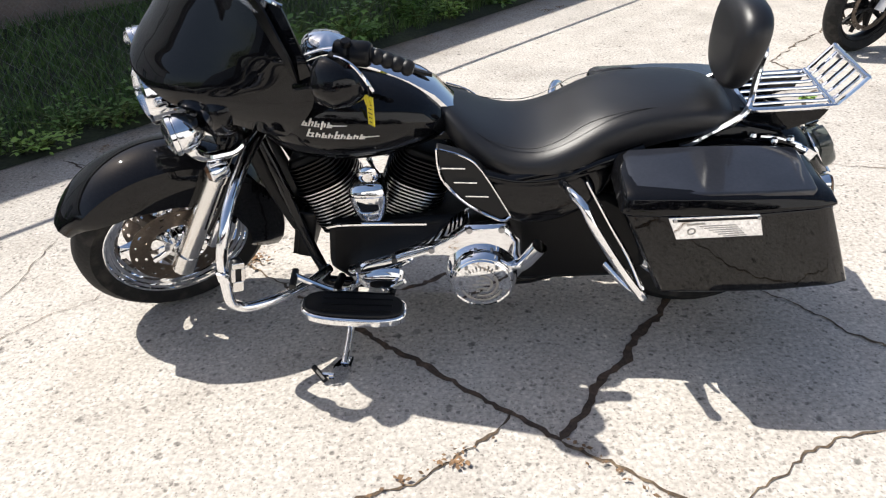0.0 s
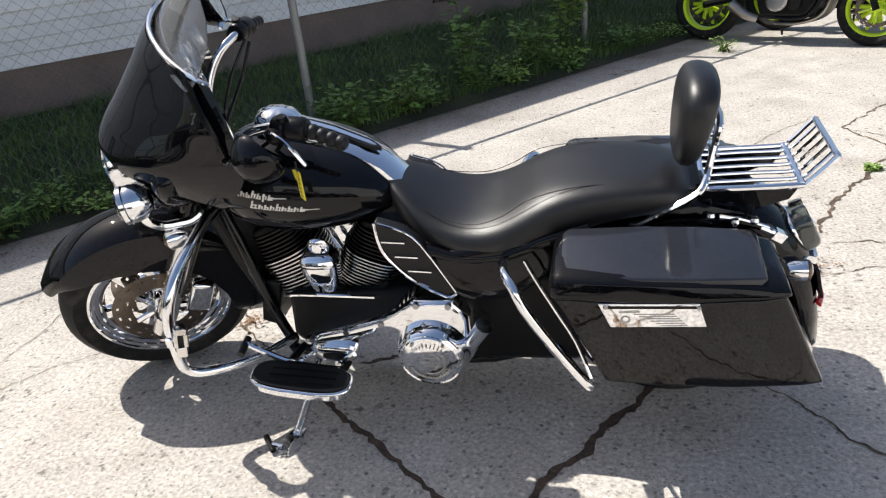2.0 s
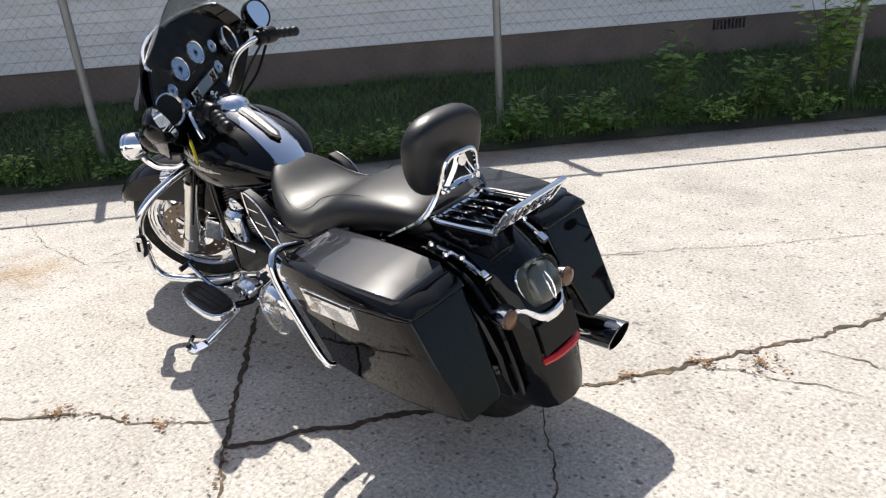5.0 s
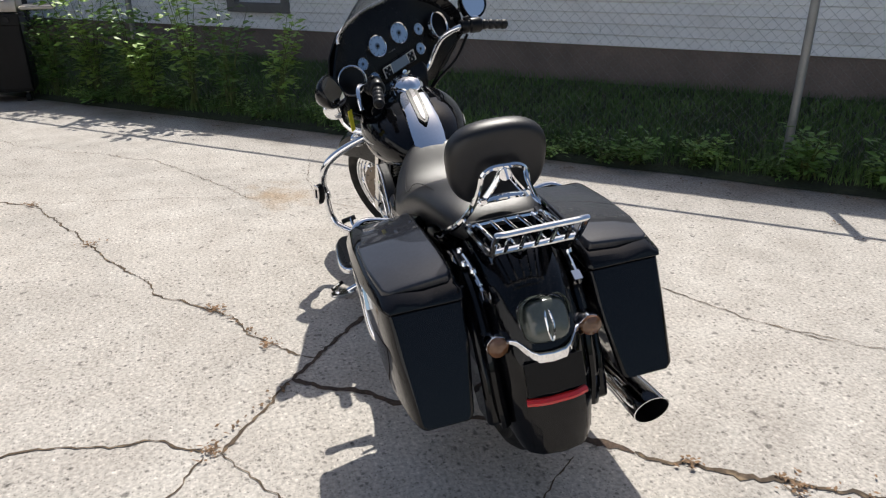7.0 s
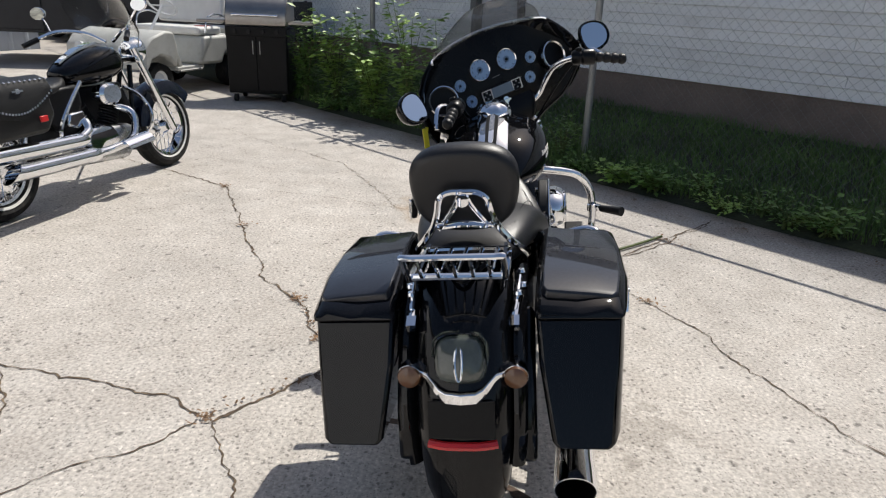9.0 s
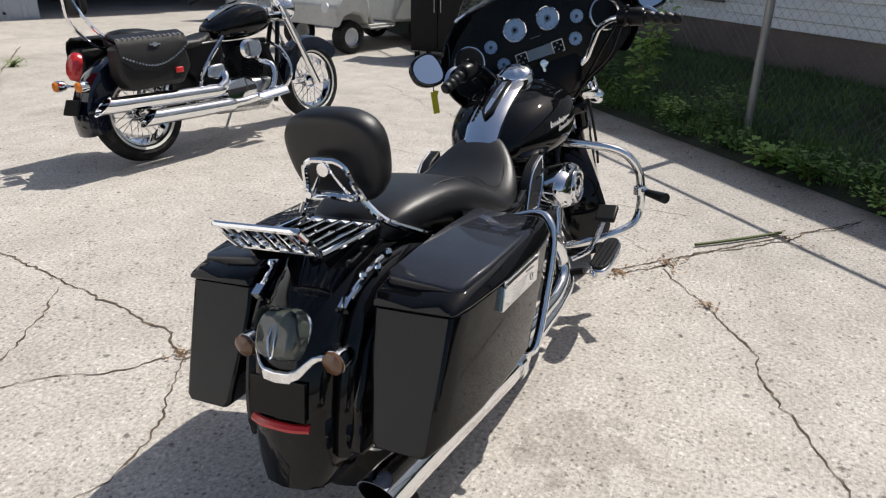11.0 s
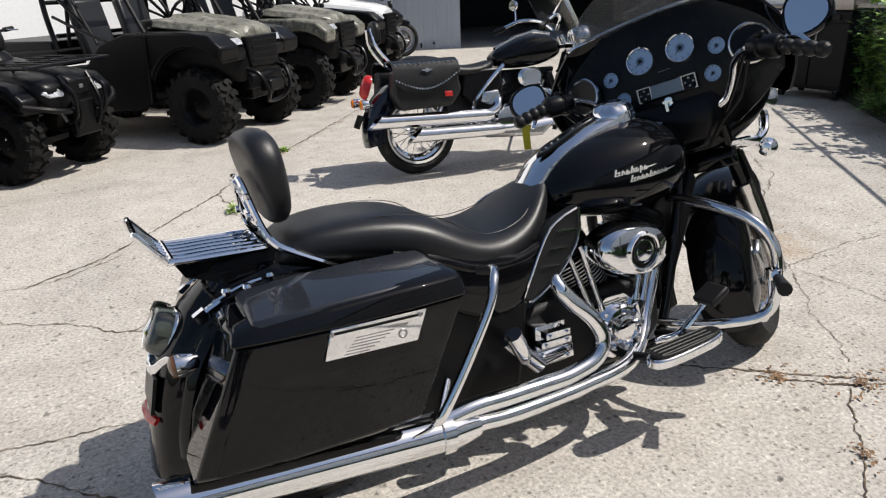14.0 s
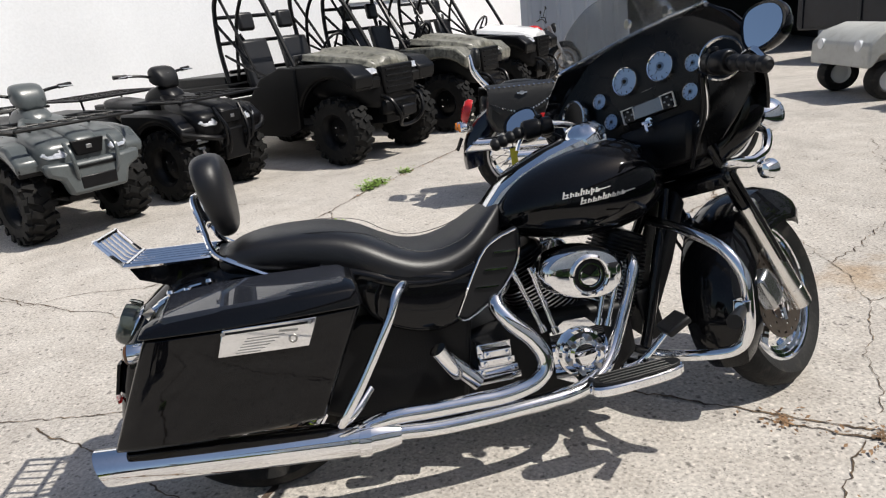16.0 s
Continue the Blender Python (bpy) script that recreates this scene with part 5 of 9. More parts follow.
part("downtube_cover", bm, ENGINE_BLACK, bike, bevel=0.012)
bm = bmesh.new()
box(bm, (0.93, 0.0, 0.652), (0.42, 0.08, 0.05))
part("frame_backbone", bm, ENGINE_BLACK, bike)
for s in (1, -1):
    bm = bmesh.new()
    slab(bm, [(0.62, 0.46), (0.30, 0.50), (0.20, 0.44), (0.16, 0.24), (0.26, 0.20), (0.58, 0.19)], "y", s * 0.112, s * 0.15)
    part("frame_side_plate", bm, ENGINE_BLACK, bike, bevel=0.02)

# luggage rack and backrest
bm = bmesh.new()
W = 0.107
rackp = [(-0.055, W - 0.02, 0.721), (-0.07, W, 0.723), (-0.25, W, 0.730), (-0.275, W, 0.740), (-0.322, W, 0.798), (-0.325, W - 0.02, 0.801)]
path = rackp + [(x, -y, z) for x, y, z in reversed(rackp)]
tube(bm, path, 0.0075, 8, 3)
tube(bm, [(-0.055, 0.092, 0.721), (-0.05, 0, 0.721), (-0.055, -0.092, 0.721)], 0.0085, 8, 3)
tube(bm, [(-0.262, W, 0.733), (-0.262, -W, 0.733)], 0.008, 8, 1)
rack = part("luggage_rack", bm, CHROME, bike, "chrome tubular luggage rack with raised end")
for k in range(5):
    y = -0.076 + 0.038 * k
    bm = bmesh.new()
    tube(bm, [(-0.055, y, 0.724), (-0.16, y, 0.729), (-0.262, y, 0.734), (-0.296, y, 0.764), (-0.324, y, 0.800)], 0.0052, 8, 4)
    part("slat", bm, CHROME, rack)
for s in (1, -1):
    bm = bmesh.new()
    slab(bm, [(-0.03, 0.73), (-0.10, 0.723), (-0.26, 0.726), (-0.24, 0.69), (-0.16, 0.66), (-0.05, 0.67)], "y", s * 0.092, s * 0.10)
    part("rack_bracket", bm, GLOSS_BLACK, rack)
bm = bmesh.new()
m = pose(-0.014, 0, 0.873, 0, -9, 0)
rings = []
for x, k in ((0.034, 0.55), (0.030, 0.80), (0.018, 0.95), (-0.002, 1.0), (-0.024, 0.98), (-0.036, 0.90), (-0.040, 0.76)):
    rings.append([m @ v3(x * (1.0 + 0.20 * z / 0.118), y * k * (0.93 + 0.07 * (z / 0.12)), z * k) for y, z in oval(28, 0.147, 0.117, 0, 0, 2.7)])
loft(bm, rings)
backrest = part("backrest_pad", bm, VINYL, bike, "black vinyl passenger backrest", sub=1)
bm = bmesh.new()
for s in (1, -1):
    tube(bm, [(0.122, s * 0.142, 0.643), (0.098, s * 0.143, 0.650), (0.050, s * 0.140, 0.676), (0.0, s * 0.134, 0.703), (-0.034, s * 0.124, 0.724), (-0.050, s * 0.106, 0.746), (-0.060, s * 0.082, 0.780), (-0.070, s * 0.066, 0.822), (-0.078, s * 0.057, 0.858), (-0.080, s * 0.035, 0.874), (-0.080, 0, 0.876)], 0.0085, 8, 5)
sissy = part("sissy_bar", bm, CHROME, bike, "chrome backrest frame")
bm = bmesh.new()
for s in (1, -1):
    tube(bm, [(-0.080, s * 0.008, 0.870), (-0.077, s * 0.022, 0.838), (-0.069, s * 0.055, 0.793), (-0.064, s * 0.066, 0.783)], 0.009, 8, 3, flat=0.6)
    rod(bm, (-0.062, s * 0.058, 0.792), (-0.082, s * 0.058, 0.792), 0.009, 10)
tube(bm, [(-0.066, 0.06, 0.788), (-0.069, 0, 0.794), (-0.066, -0.06, 0.788)], 0.010, 8, 3, flat=0.6)
rod(bm, (-0.074, 0, 0.856), (-0.090, 0, 0.856), 0.016, 12)
part("cross_brace", bm, CHROME, sissy)
bm = bmesh.new()
tube(bm, [(0.02, 0.06, 0.70), (-0.10, 0.05, 0.70), (-0.18, 0.0, 0.685), (-0.10, -0.05, 0.70)], 0.006, 6, 4)
part("wiring", bm, SATIN_BLACK, bike)
bm = bmesh.new()
loft(bm, [[(x, y, z) for y in (-0.10, -0.03, 0.03, 0.10)] + [(x, y, z - 0.01) for y in (0.10, 0.03, -0.03, -0.10)] for x, z in ((0.05, 0.712), (-0.04, 0.722), (-0.06, 0.72))])
part("seat_strap", bm, VINYL, bike)

# ---- front end (turns with the bars) ----
FAX = v3(1.64, 0, 0.296)
front_wheel = wheel(bike, FAX, 0.304, 0.13, 0.222, 6, maker=front_part, rim_mat=CHROME, disc_size=0.68, twin=False, fat=(0.036, 0.022))
bm = bmesh.new()
rings = []
SKIRT = [(36, 0.012), (43, 0.022), (59, 0.080), (84, 0.125), (110, 0.138), (170, 0.13), (208, 0.10)]
for i in range(37):
    u = i / 36
    g = 36 + 172 * u
    a = radians(g)
    dep = next(d0 + (d1 - d0) * (g - g0) / (g1 - g0) for (g0, d0), (g1, d1) in zip(SKIRT, SKIRT[1:]) if g <= g1 + 1e-6)
    tip = min(1, 0.60 + u / 0.09 * 0.40) * min(1, 0.75 + (1 - u) / 0.06 * 0.25)
    sec = [(-0.093, -dep), (-0.094, -dep * 0.4), (-0.085, 0.002), (-0.055, 0.017), (0, 0.023), (0.055, 0.017), (0.085, 0.002), (0.094, -dep * 0.4), (0.093, -dep)]
    sec += [(y * 0.94, h - (0.006 if h > -dep * 0.9 else 0)) for y, h in reversed(sec)]
    rings.append([(FAX.x + (0.334 + h) * math.cos(a), y * tip, FAX.z + (0.334 + h) * math.sin(a)) for y, h in sec])
loft(bm, rings)
front_part("front_fender", bm, GLOSS_BLACK, bike, "deep black front fender")
for s in (1, -1):
    bm = bmesh.new()
    top = v3(1.335, s * 0.112, 0.80)
    bot = v3(1.645, s * 0.108, 0.268)
    mid = bot.lerp(top, 0.62)
    rod(bm, bot, mid, 0.033, 16, 0.030)
    rod(bm, mid - (top - mid).normalized() * 0.03, mid, 0.034, 16)
    rod(bm, bot + v3(0.012, 0, -0.02), bot + v3(-0.02, 0, 0.04), 0.036, 12)
    leg = front_part("fork_leg", bm, POLISHED, bike, "polished fork slider")
    bm = bmesh.new()
    rod(bm, mid - (top - mid).normalized() * 0.02, top, 0.026, 16)
    front_part("fork_cover", bm, GLOSS_BLACK, bike)
    bm = bmesh.new()
    c = FAX + v3(-0.135, s * 0.085, 0.03)
    box(bm, c, (0.075, 0.05, 0.12), Matrix.Rotation(radians(-28), 4, "Y"))
    front_part("brake_caliper", bm, CHROME if s > 0 else ALLOY, bike, bevel=0.012)
    # auxiliary lamp and signal
    bm = bmesh.new()
    m = Matrix.Translation((1.508, s * 0.205, 0.846)) @ Matrix.Rotation(radians(90), 4, "Y") @ Matrix.Diagonal((1.14, 1.14, 1.14, 1))
    lathe(bm, [(0, -0.040), (0.024, -0.036), (0.040, -0.018), (0.045, 0.0), (0.046, 0.004), (0.046, 0.012), (0.043, 0.014), (0.0465, 0.018), (0.0465, 0.028), (0.041, 0.03), (0, 0.03)], m, 28)
    lamp = front_part("passing_lamp", bm, CHROME, bike, "chrome auxiliary lamp")
    bm = bmesh.new()
    lathe(bm, [(0.041, 0.0305), (0.036, 0.037), (0.02, 0.042), (0, 0.043)], m, 28)
    front_part("lens", bm, GLASS, lamp)
    bm = bmesh.new()
    m = Matrix.Translation((1.463, s * 0.203, 0.686)) @ Matrix.Rotation(radians(90), 4, "Y")
    lathe(bm, [(0, -0.036), (0.017, -0.032), (0.028, -0.012), (0.030, 0.016), (0.026, 0.02), (0, 0.02)], m, 20)
    sg = front_part("front_signal", bm, CHROME, bike)
    bm = bmesh.new()
    lathe(bm, [(0.026, 0.0205), (0.018, 0.029), (0, 0.032)], m, 20)
    front_part("lens", bm, AMBER, sg)
    bm = bmesh.new()
    tube(bm, [(1.40, s * 0.02, 0.718), (1.372, s * 0.10, 0.722), (1.372, s * 0.165, 0.722), (1.405, s * 0.185, 0.716), (1.440, s * 0.192, 0.724), (1.478, s * 0.200, 0.740), (1.503, s * 0.205, 0.775), (1.506, s * 0.205, 0.81)], (0.014, 0.014), 10, 5, flat=1.5)
    rod(bm, (1.445, s * 0.190, 0.735), (1.458, s * 0.203, 0.69), 0.010, 8)
    front_part("lamp_bracket", bm, CHROME, bike)
    bm = bmesh.new()
    tube(bm, [(1.36, s * 0.145, 0.70), (1.42, s * 0.15, 0.60), (1.50, s * 0.15, 0.47), (1.545, s * 0.145, 0.40)], 0.006, 6, 4)
    front_part("brake_line", bm, SATIN_BLACK, bike)
bm = bmesh.new()
box(bm, (1.385, 0, 0.70), (0.10, 0.26, 0.05), Matrix.Rotation(radians(-26), 4, "Y"))
front_part("lower_clamp", bm, GLOSS_BLACK, bike, bevel=0.012)

# fairing shell
def wing(z):
    """Half width, nose x and edge x of the fairing at height z."""
    T = [(0.765, 0.27, 1.475, 1.33), (0.80, 0.30, 1.515, 1.310), (0.85, 0.335, 1.548, 1.275), (0.90, 0.362, 1.563, 1.236), (0.935, 0.372, 1.557, 1.215), (0.97, 0.374, 1.527, 1.203), (1.0, 0.370, 1.495, 1.198), (1.05, 0.352, 1.447, 1.204), (1.10, 0.316, 1.402, 1.210), (1.15, 0.268, 1.360, 1.216), (1.19, 0.23, 1.322, 1.222)]
    for a, b in zip(T, T[1:]):
        if a[0] <= z <= b[0]:
            u = (z - a[0]) / (b[0] - a[0])
            return [a[i] + (b[i] - a[i]) * u for i in (1, 2, 3)]
    return T[-1][1:]


bm = bmesh.new()
rings = []
NZ, NA = 22, 48
LOW = [(0, 0.928), (0.20, 0.925), (0.32, 0.908), (0.45, 0.892), (0.58, 0.880), (0.75, 0.868), (0.9, 0.848), (1.0, 0.835)]
for i in range(NZ + 1):
    outer = []
    for k in range(NA + 1):
        a = -1 + 2 * k / NA
        b = abs(a)
        low = next(z0 + (z1 - z0) * (b - b0) / (b1 - b0) for (b0, z0), (b1, z1) in zip(LOW, LOW[1:]) if b <= b1 + 1e-6)
        z = low + (1.186 - 0.034 * a * a - low) * i / NZ
        hw, xn, xe = wing(z)
        f = 1 - b ** 1.95
        dent = 0.014 * math.exp(-((b - 0.52) / 0.22) ** 2) * math.exp(-((z - 1.07) / 0.10) ** 2)
        outer.append((xe + (xn - xe) * f - dent, hw * a, z))
    rings.append(outer)
V = loft(bm, rings, caps=False, closed=False)
bm.faces.ensure_lookup_table()
fair = front_part("fairing", bm, GLOSS_BLACK, bike, "black fork-mounted fairing shell", sub=1)
sol = fair.modifiers.new("thick", "SOLIDIFY")
sol.thickness, sol.offset = 0.008, 0.0
# headlight
bm = bmesh.new()
m = pose(1.545, 0, 0.842, 0, 86, 0)
lathe(bm, [(0.062, -0.15), (0.082, -0.10), (0.088, -0.07), (0.091, -0.01), (0.089, 0.014), (0.081, 0.02), (0.077, 0.016)], m, 36)
hl = front_part("headlight", bm, CHROME, bike, "round headlight with chrome ring")
bm = bmesh.new()
lathe(bm, [(0.078, 0.015), (0.066, 0.025), (0.036, 0.034), (0, 0.037)], m, 36)
front_part("lens", bm, GLASS, hl)
bm = bmesh.new()
lathe(bm, [(0.076, 0.008), (0.055, -0.03), (0.02, -0.05), (0, -0.05)], m, 36)
front_part("reflector", bm, CHROME, hl)
# dark cowl under the fairing
bm = bmesh.new()
rings = []
for z, hw, xn, xr in ((0.95, 0.27, 1.44, 1.335), (0.90, 0.275, 1.475, 1.335), (0.84, 0.258, 1.485, 1.335), (0.79, 0.215, 1.475, 1.33), (0.745, 0.15, 1.445, 1.32), (0.72, 0.09, 1.41, 1.33)):
    rings.append([((xn + xr) / 2 + x, y, z) for x, y in oval(24, (xn - xr) / 2, hw, 0, 0, 2.6)])
loft(bm, rings)
front_part("fairing_cowl", bm, GLOSS_BLACK, bike, sub=1)
# windshield
bm = bmesh.new()
rings = []
for z, hw, xn, sag in ((1.165, 0.262, 1.322, 0.03), (1.20, 0.250, 1.283, 0.03), (1.235, 0.228, 1.243, 0.034), (1.265, 0.192, 1.209, 0.034), (1.285, 0.145, 1.188, 0.024), (1.294, 0.08, 1.178, 0.008)):
    rings.append([(xn - 0.055 * (a * hw / 0.26) ** 2, hw * a, z - sag * a * a) for a in [k / 8 - 1 for k in range(17)]])
loft(bm, rings, caps=False, closed=False)
ws = front_part("windshield", bm, SMOKE, bike, "smoked acrylic windshield", sub=1)
sol = ws.modifiers.new("thick", "SOLIDIFY")
sol.thickness = 0.003
bm = bmesh.new()
half_trim = [(1.214, 0.266, 1.148), (1.232, 0.252, 1.158), (1.268, 0.20, 1.172), (1.300, 0.12, 1.185)]
tube(bm, half_trim + [(1.318, 0, 1.192)] + [(x, -y, z) for x, y, z in reversed(half_trim)], 0.0062, 8, 5)
front_part("windshield_trim", bm, CHROME, bike)
def dash_part(name, bm, material, parent, label="", **kw):
    """A front part set into the inner fairing."""
    bmesh.ops.translate(bm, vec=(0.020, 0, 0.002), verts=bm.verts[:])
    return front_part(name, bm, material, parent, label, **kw)


# inner fairing and instruments
bm = bmesh.new()
rings = []
for z, hw, x in ((0.79, 0.18, 1.30), (0.83, 0.25, 1.262), (0.90, 0.335, 1.243), (1.0, 0.358, 1.250), (1.06, 0.348, 1.256), (1.11, 0.312, 1.266), (1.15, 0.262, 1.272), (1.178, 0.215, 1.285)):
    rings.append([(x - 0.035 * (abs(a) ** 4), hw * a, z) for a in [k / 8 - 1 for k in range(17)]])
loft(bm, rings, caps=False, closed=False)
inner = dash_part("inner_fairing", bm, DASH, bike)
sol = inner.modifiers.new("thick", "SOLIDIFY")
sol.thickness, sol.offset = 0.006, -1.0
TO_RIDER = Matrix.Rotation(radians(-82), 4, "Y")


def gauge(y, z, r, face=None):
    x = 1.254 - 0.05 * (1.05 - z) - 0.5 * max(0, abs(y) - 0.10) ** 2
    m = Matrix.Translation((x - 0.012, y, z)) @ TO_RIDER
    bm = bmesh.new()
    lathe(bm, [(r * 1.10, -0.012), (r * 1.14, 0.001), (r * 1.09, 0.006), (r * 1.02, 0.004), (r, -0.004)], m, 32)
    g = dash_part("gauge", bm, CHROME, bike, "round gauge with chrome ring and pale face")
    bm = bmesh.new()
    lathe(bm, [(r, 0.002), (0, 0.003)], m, 32)
    f = dash_part("dial", bm, GAUGE, g)
    bm = bmesh.new()
    lathe(bm, [(r * 0.17, 0.004), (r * 0.15, 0.007), (0, 0.008)], m, 12)
    for k in range(9):
        a = radians(-40 + 32 * k)
        p, q = m @ v3(r * 0.78 * math.cos(a), r * 0.78 * math.sin(a), 0.0045), m @ v3(r * 0.92 * math.cos(a), r * 0.92 * math.sin(a), 0.0045)
        rod(bm, p, q, 0.0012, 4)
    rod(bm, m @ v3(0, 0, 0.006), m @ v3(-r * 0.42, r * 0.42, 0.006), 0.0009, 4)
    dash_part("needle", bm, SATIN_BLACK, g)
    bm = bmesh.new()
    lathe(bm, [(r * 0.34, 0.0032), (0, 0.0042)], m, 24)
    dash_part("dial_centre", bm, GAUGE_BLUE, g)


for y in (0.0635, -0.0635):
    gauge(y, 1.05, 0.040)
for y in (0.167, -0.167):
    gauge(y, 1.021, 0.0225)
    gauge(y * 0.84, 0.946, 0.0225)
for s in (1, -1):
    bm = bmesh.new()
    m = Matrix.Translation((1.214, s * 0.262, 0.995)) @ TO_RIDER @ Matrix.Rotation(radians(s * -14), 4, "X")
    lathe(bm, [(0.055, -0.02), (0.062, 0.002), (0.061, 0.008), (0.0565, 0.010), (0.052, 0.004)], m, 32)
    sp = dash_part("speaker", bm, POLISHED, bike, "round speaker with bright ring")
    bm = bmesh.new()
    lathe(bm, [(0.056, 0.004), (0.03, 0.001), (0.0, 0.006)], m, 32)
    dash_part("grille", bm, SATIN_BLACK, sp)
bm = bmesh.new()
box(bm, (1.236, 0, 0.943), (0.02, 0.168, 0.050), Matrix.Rotation(radians(8), 4, "Y"))
radio = dash_part("radio", bm, DASH, bike, bevel=0.004)
bm = bmesh.new()
box(bm, (1.2265, 0, 0.944), (0.006, 0.098, 0.040), Matrix.Rotation(radians(8), 4, "Y"))
dash_part("display", bm, GREY_LCD, radio)
for s in (1, -1):
    bm = bmesh.new()
    for cy, cz, wy, wz in ((0, 0.021, 0.044, 0.003), (0, -0.021, 0.044, 0.003), (0.0205, 0, 0.003, 0.039), (-0.0205, 0, 0.003, 0.039)):
        box(bm, (1.2255 - 0.14 * cz, s * 0.070 + cy, 0.943 + cz), (0.006, wy, wz))
    dash_part("key_pad", bm, SILVER_PRINT, radio, "bright framed key pad")
    for dy, dz in ((0, 0.012), (0, -0.012), (0.012, 0), (-0.012, 0)):
        bm = bmesh.new()
        box(bm, (1.226, s * 0.070 + dy, 0.943 + dz), (0.006, 0.007, 0.006))
        dash_part("button", bm, STEEL, radio, bevel=0.002)
bm = bmesh.new()
box(bm, (1.25, 0, 1.0), (0.012, 0.045, 0.008))
dash_part("warning_lamps", bm, ENGRAVED, bike, bevel=0.003)
bm = bmesh.new()
rings = []
for z, hw, x0, x1 in ((0.905, 0.16, 1.24, 1.27), (0.86, 0.15, 1.215, 1.30), (0.80, 0.13, 1.22, 1.32), (0.76, 0.10, 1.24, 1.33)):
    rings.append([(x0, -hw * 0.8, z), (x0, hw * 0.8, z), (x0 + 0.03, hw, z), (x1, hw, z), (x1, -hw, z), (x0 + 0.03, -hw, z)])
loft(bm, rings)
dash_part("fairing_cap", bm, SATIN_BLACK, bike, bevel=0.01)
bm = bmesh.new()
rod(bm, (1.235, 0, 0.90), (1.213, 0, 0.902), 0.014, 14)
box(bm, (1.205, 0, 0.902), (0.012, 0.030, 0.008))
box(bm, (1.205, 0.006, 0.888), (0.006, 0.009, 0.030))
dash_part("ignition_switch", bm, CHROME, bike)

# handlebar, grips, levers, mirrors
bm = bmesh.new()
half_bar = [(0.96, 0.372, 0.963), (1.03, 0.308, 0.984), (1.11, 0.256, 0.986), (1.185, 0.222, 0.962), (1.235, 0.190, 0.91), (1.262, 0.15, 0.86), (1.27, 0.06, 0.845)]
right_bar = [(1.043, -0.450, 0.907), (1.085, -0.345, 0.955), (1.125, -0.272, 0.976), (1.187, -0.222, 0.960)]
tube(bm, half_bar + [(x, -y, z) for x, y, z in reversed(half_bar[4:])] + right_bar[::-1], 0.0125, 10, 5)
front_part("handlebar", bm, CHROME, bike)
for s in (1, -1):
    bm = bmesh.new()
    a, b = (v3(1.030, 0.308, 0.984), v3(0.955, 0.378, 0.961)) if s > 0 else (v3(1.083, -0.350, 0.953), v3(1.041, -0.455, 0.905))
    m = aim(a, b)
    L_ = (b - a).length
    prof = [(0, 0), (0.019, 0)]
    for k in range(4):
        h = L_ * (0.04 + 0.25 * k)
        prof += [(0.0165, h), (0.0155, h + 0.003), (0.0195, h + 0.008), (0.021, h + L_ * 0.125), (0.0195, h + L_ * 0.25 - 0.005)]
    prof += [(0.0195, L_), (0.012, L_ + 0.008), (0, L_ + 0.008)]
    lathe(bm, prof, m, 16)
    front_part("grip", bm, PLASTIC, bike, "ribbed black grip")
    bm = bmesh.new()
    mh = aim(v3(1.105, 0.255, 0.985), v3(1.027, 0.311, 0.983)) if s > 0 else aim(v3(1.123, -0.275, 0.977), v3(1.081, -0.353, 0.952))
    far = v3(0, 0, 0) if s > 0 else v3(0.045, -0.045, -0.028)
    lathe(bm, [(0, 0), (0.024, 0.0), (0.029, 0.008), (0.029, 0.034), (0.024, 0.038), (0.031, 0.044), (0.032, 0.085), (0.026, 0.095), (0, 0.095)], mh, 20)
    rod(bm, v3(1.080, s * 0.280, 1.010) + far * 0.6, v3(1.080, s * 0.280, 1.024) + far * 0.6, 0.014, 12)
    lathe(bm, [(0, -0.028), (0.02, -0.02), (0.029, 0.0), (0.024, 0.018), (0, 0.026)], Matrix.Translation(v3(1.105, s * 0.28, 0.975) + far * 0.4), 16)
    front_part("switch_housing", bm, SATIN_BLACK, bike, bevel=0.01)
    bm = bmesh.new()
    tube(bm, [v3(x, s * y, z) + far for x, y, z in ((1.118, 0.300, 1.000), (1.107, 0.325, 1.006), (1.090, 0.350, 0.996), (1.072, 0.374, 0.962), (1.062, 0.384, 0.938))], 0.0085, 8, 4, flat=0.6)
    front_part("lever", bm, CHROME, bike)
    bm = bmesh.new()
    tube(bm, [(1.24, s * 0.345, 0.99), (1.205, s * 0.385, 1.015), (1.185, s * 0.40, 1.024)], 0.010, 8, 4)
    rings = []
    mm = Matrix.Translation((1.163, s * 0.41, 1.027 if s > 0 else 1.018)) @ Matrix.Rotation(radians(26 if s > 0 else -8), 4, "Z") @ Matrix.Rotation(radians(17), 4, "Y")
    ov = [(y * (1 + 0.25 * (y / 0.065) * 1.0), z) for y, z in oval(24, 0.062, 0.061, 0, 0, 2.3)]
    loft(bm, [[mm @ v3(x, s * y * k, z * k) for y, z in ov] for x, k in ((0.062, 0.25), (0.052, 0.58), (0.026, 0.90), (0.004, 1.03), (-0.008, 1.04), (-0.014, 0.99), (-0.010, 0.84))])
    mir = front_part("rear_view_mirror", bm, GLOSS_BLACK, bike)
    bm = bmesh.new()
    loft(bm, [[mm @ v3(x, s * y * 0.86, z * 0.88) for y, z in ov] for x in (-0.0105, -0.0125)])
    front_part("mirror_glass", bm, MIRROR, mir)
bm = bmesh.new()
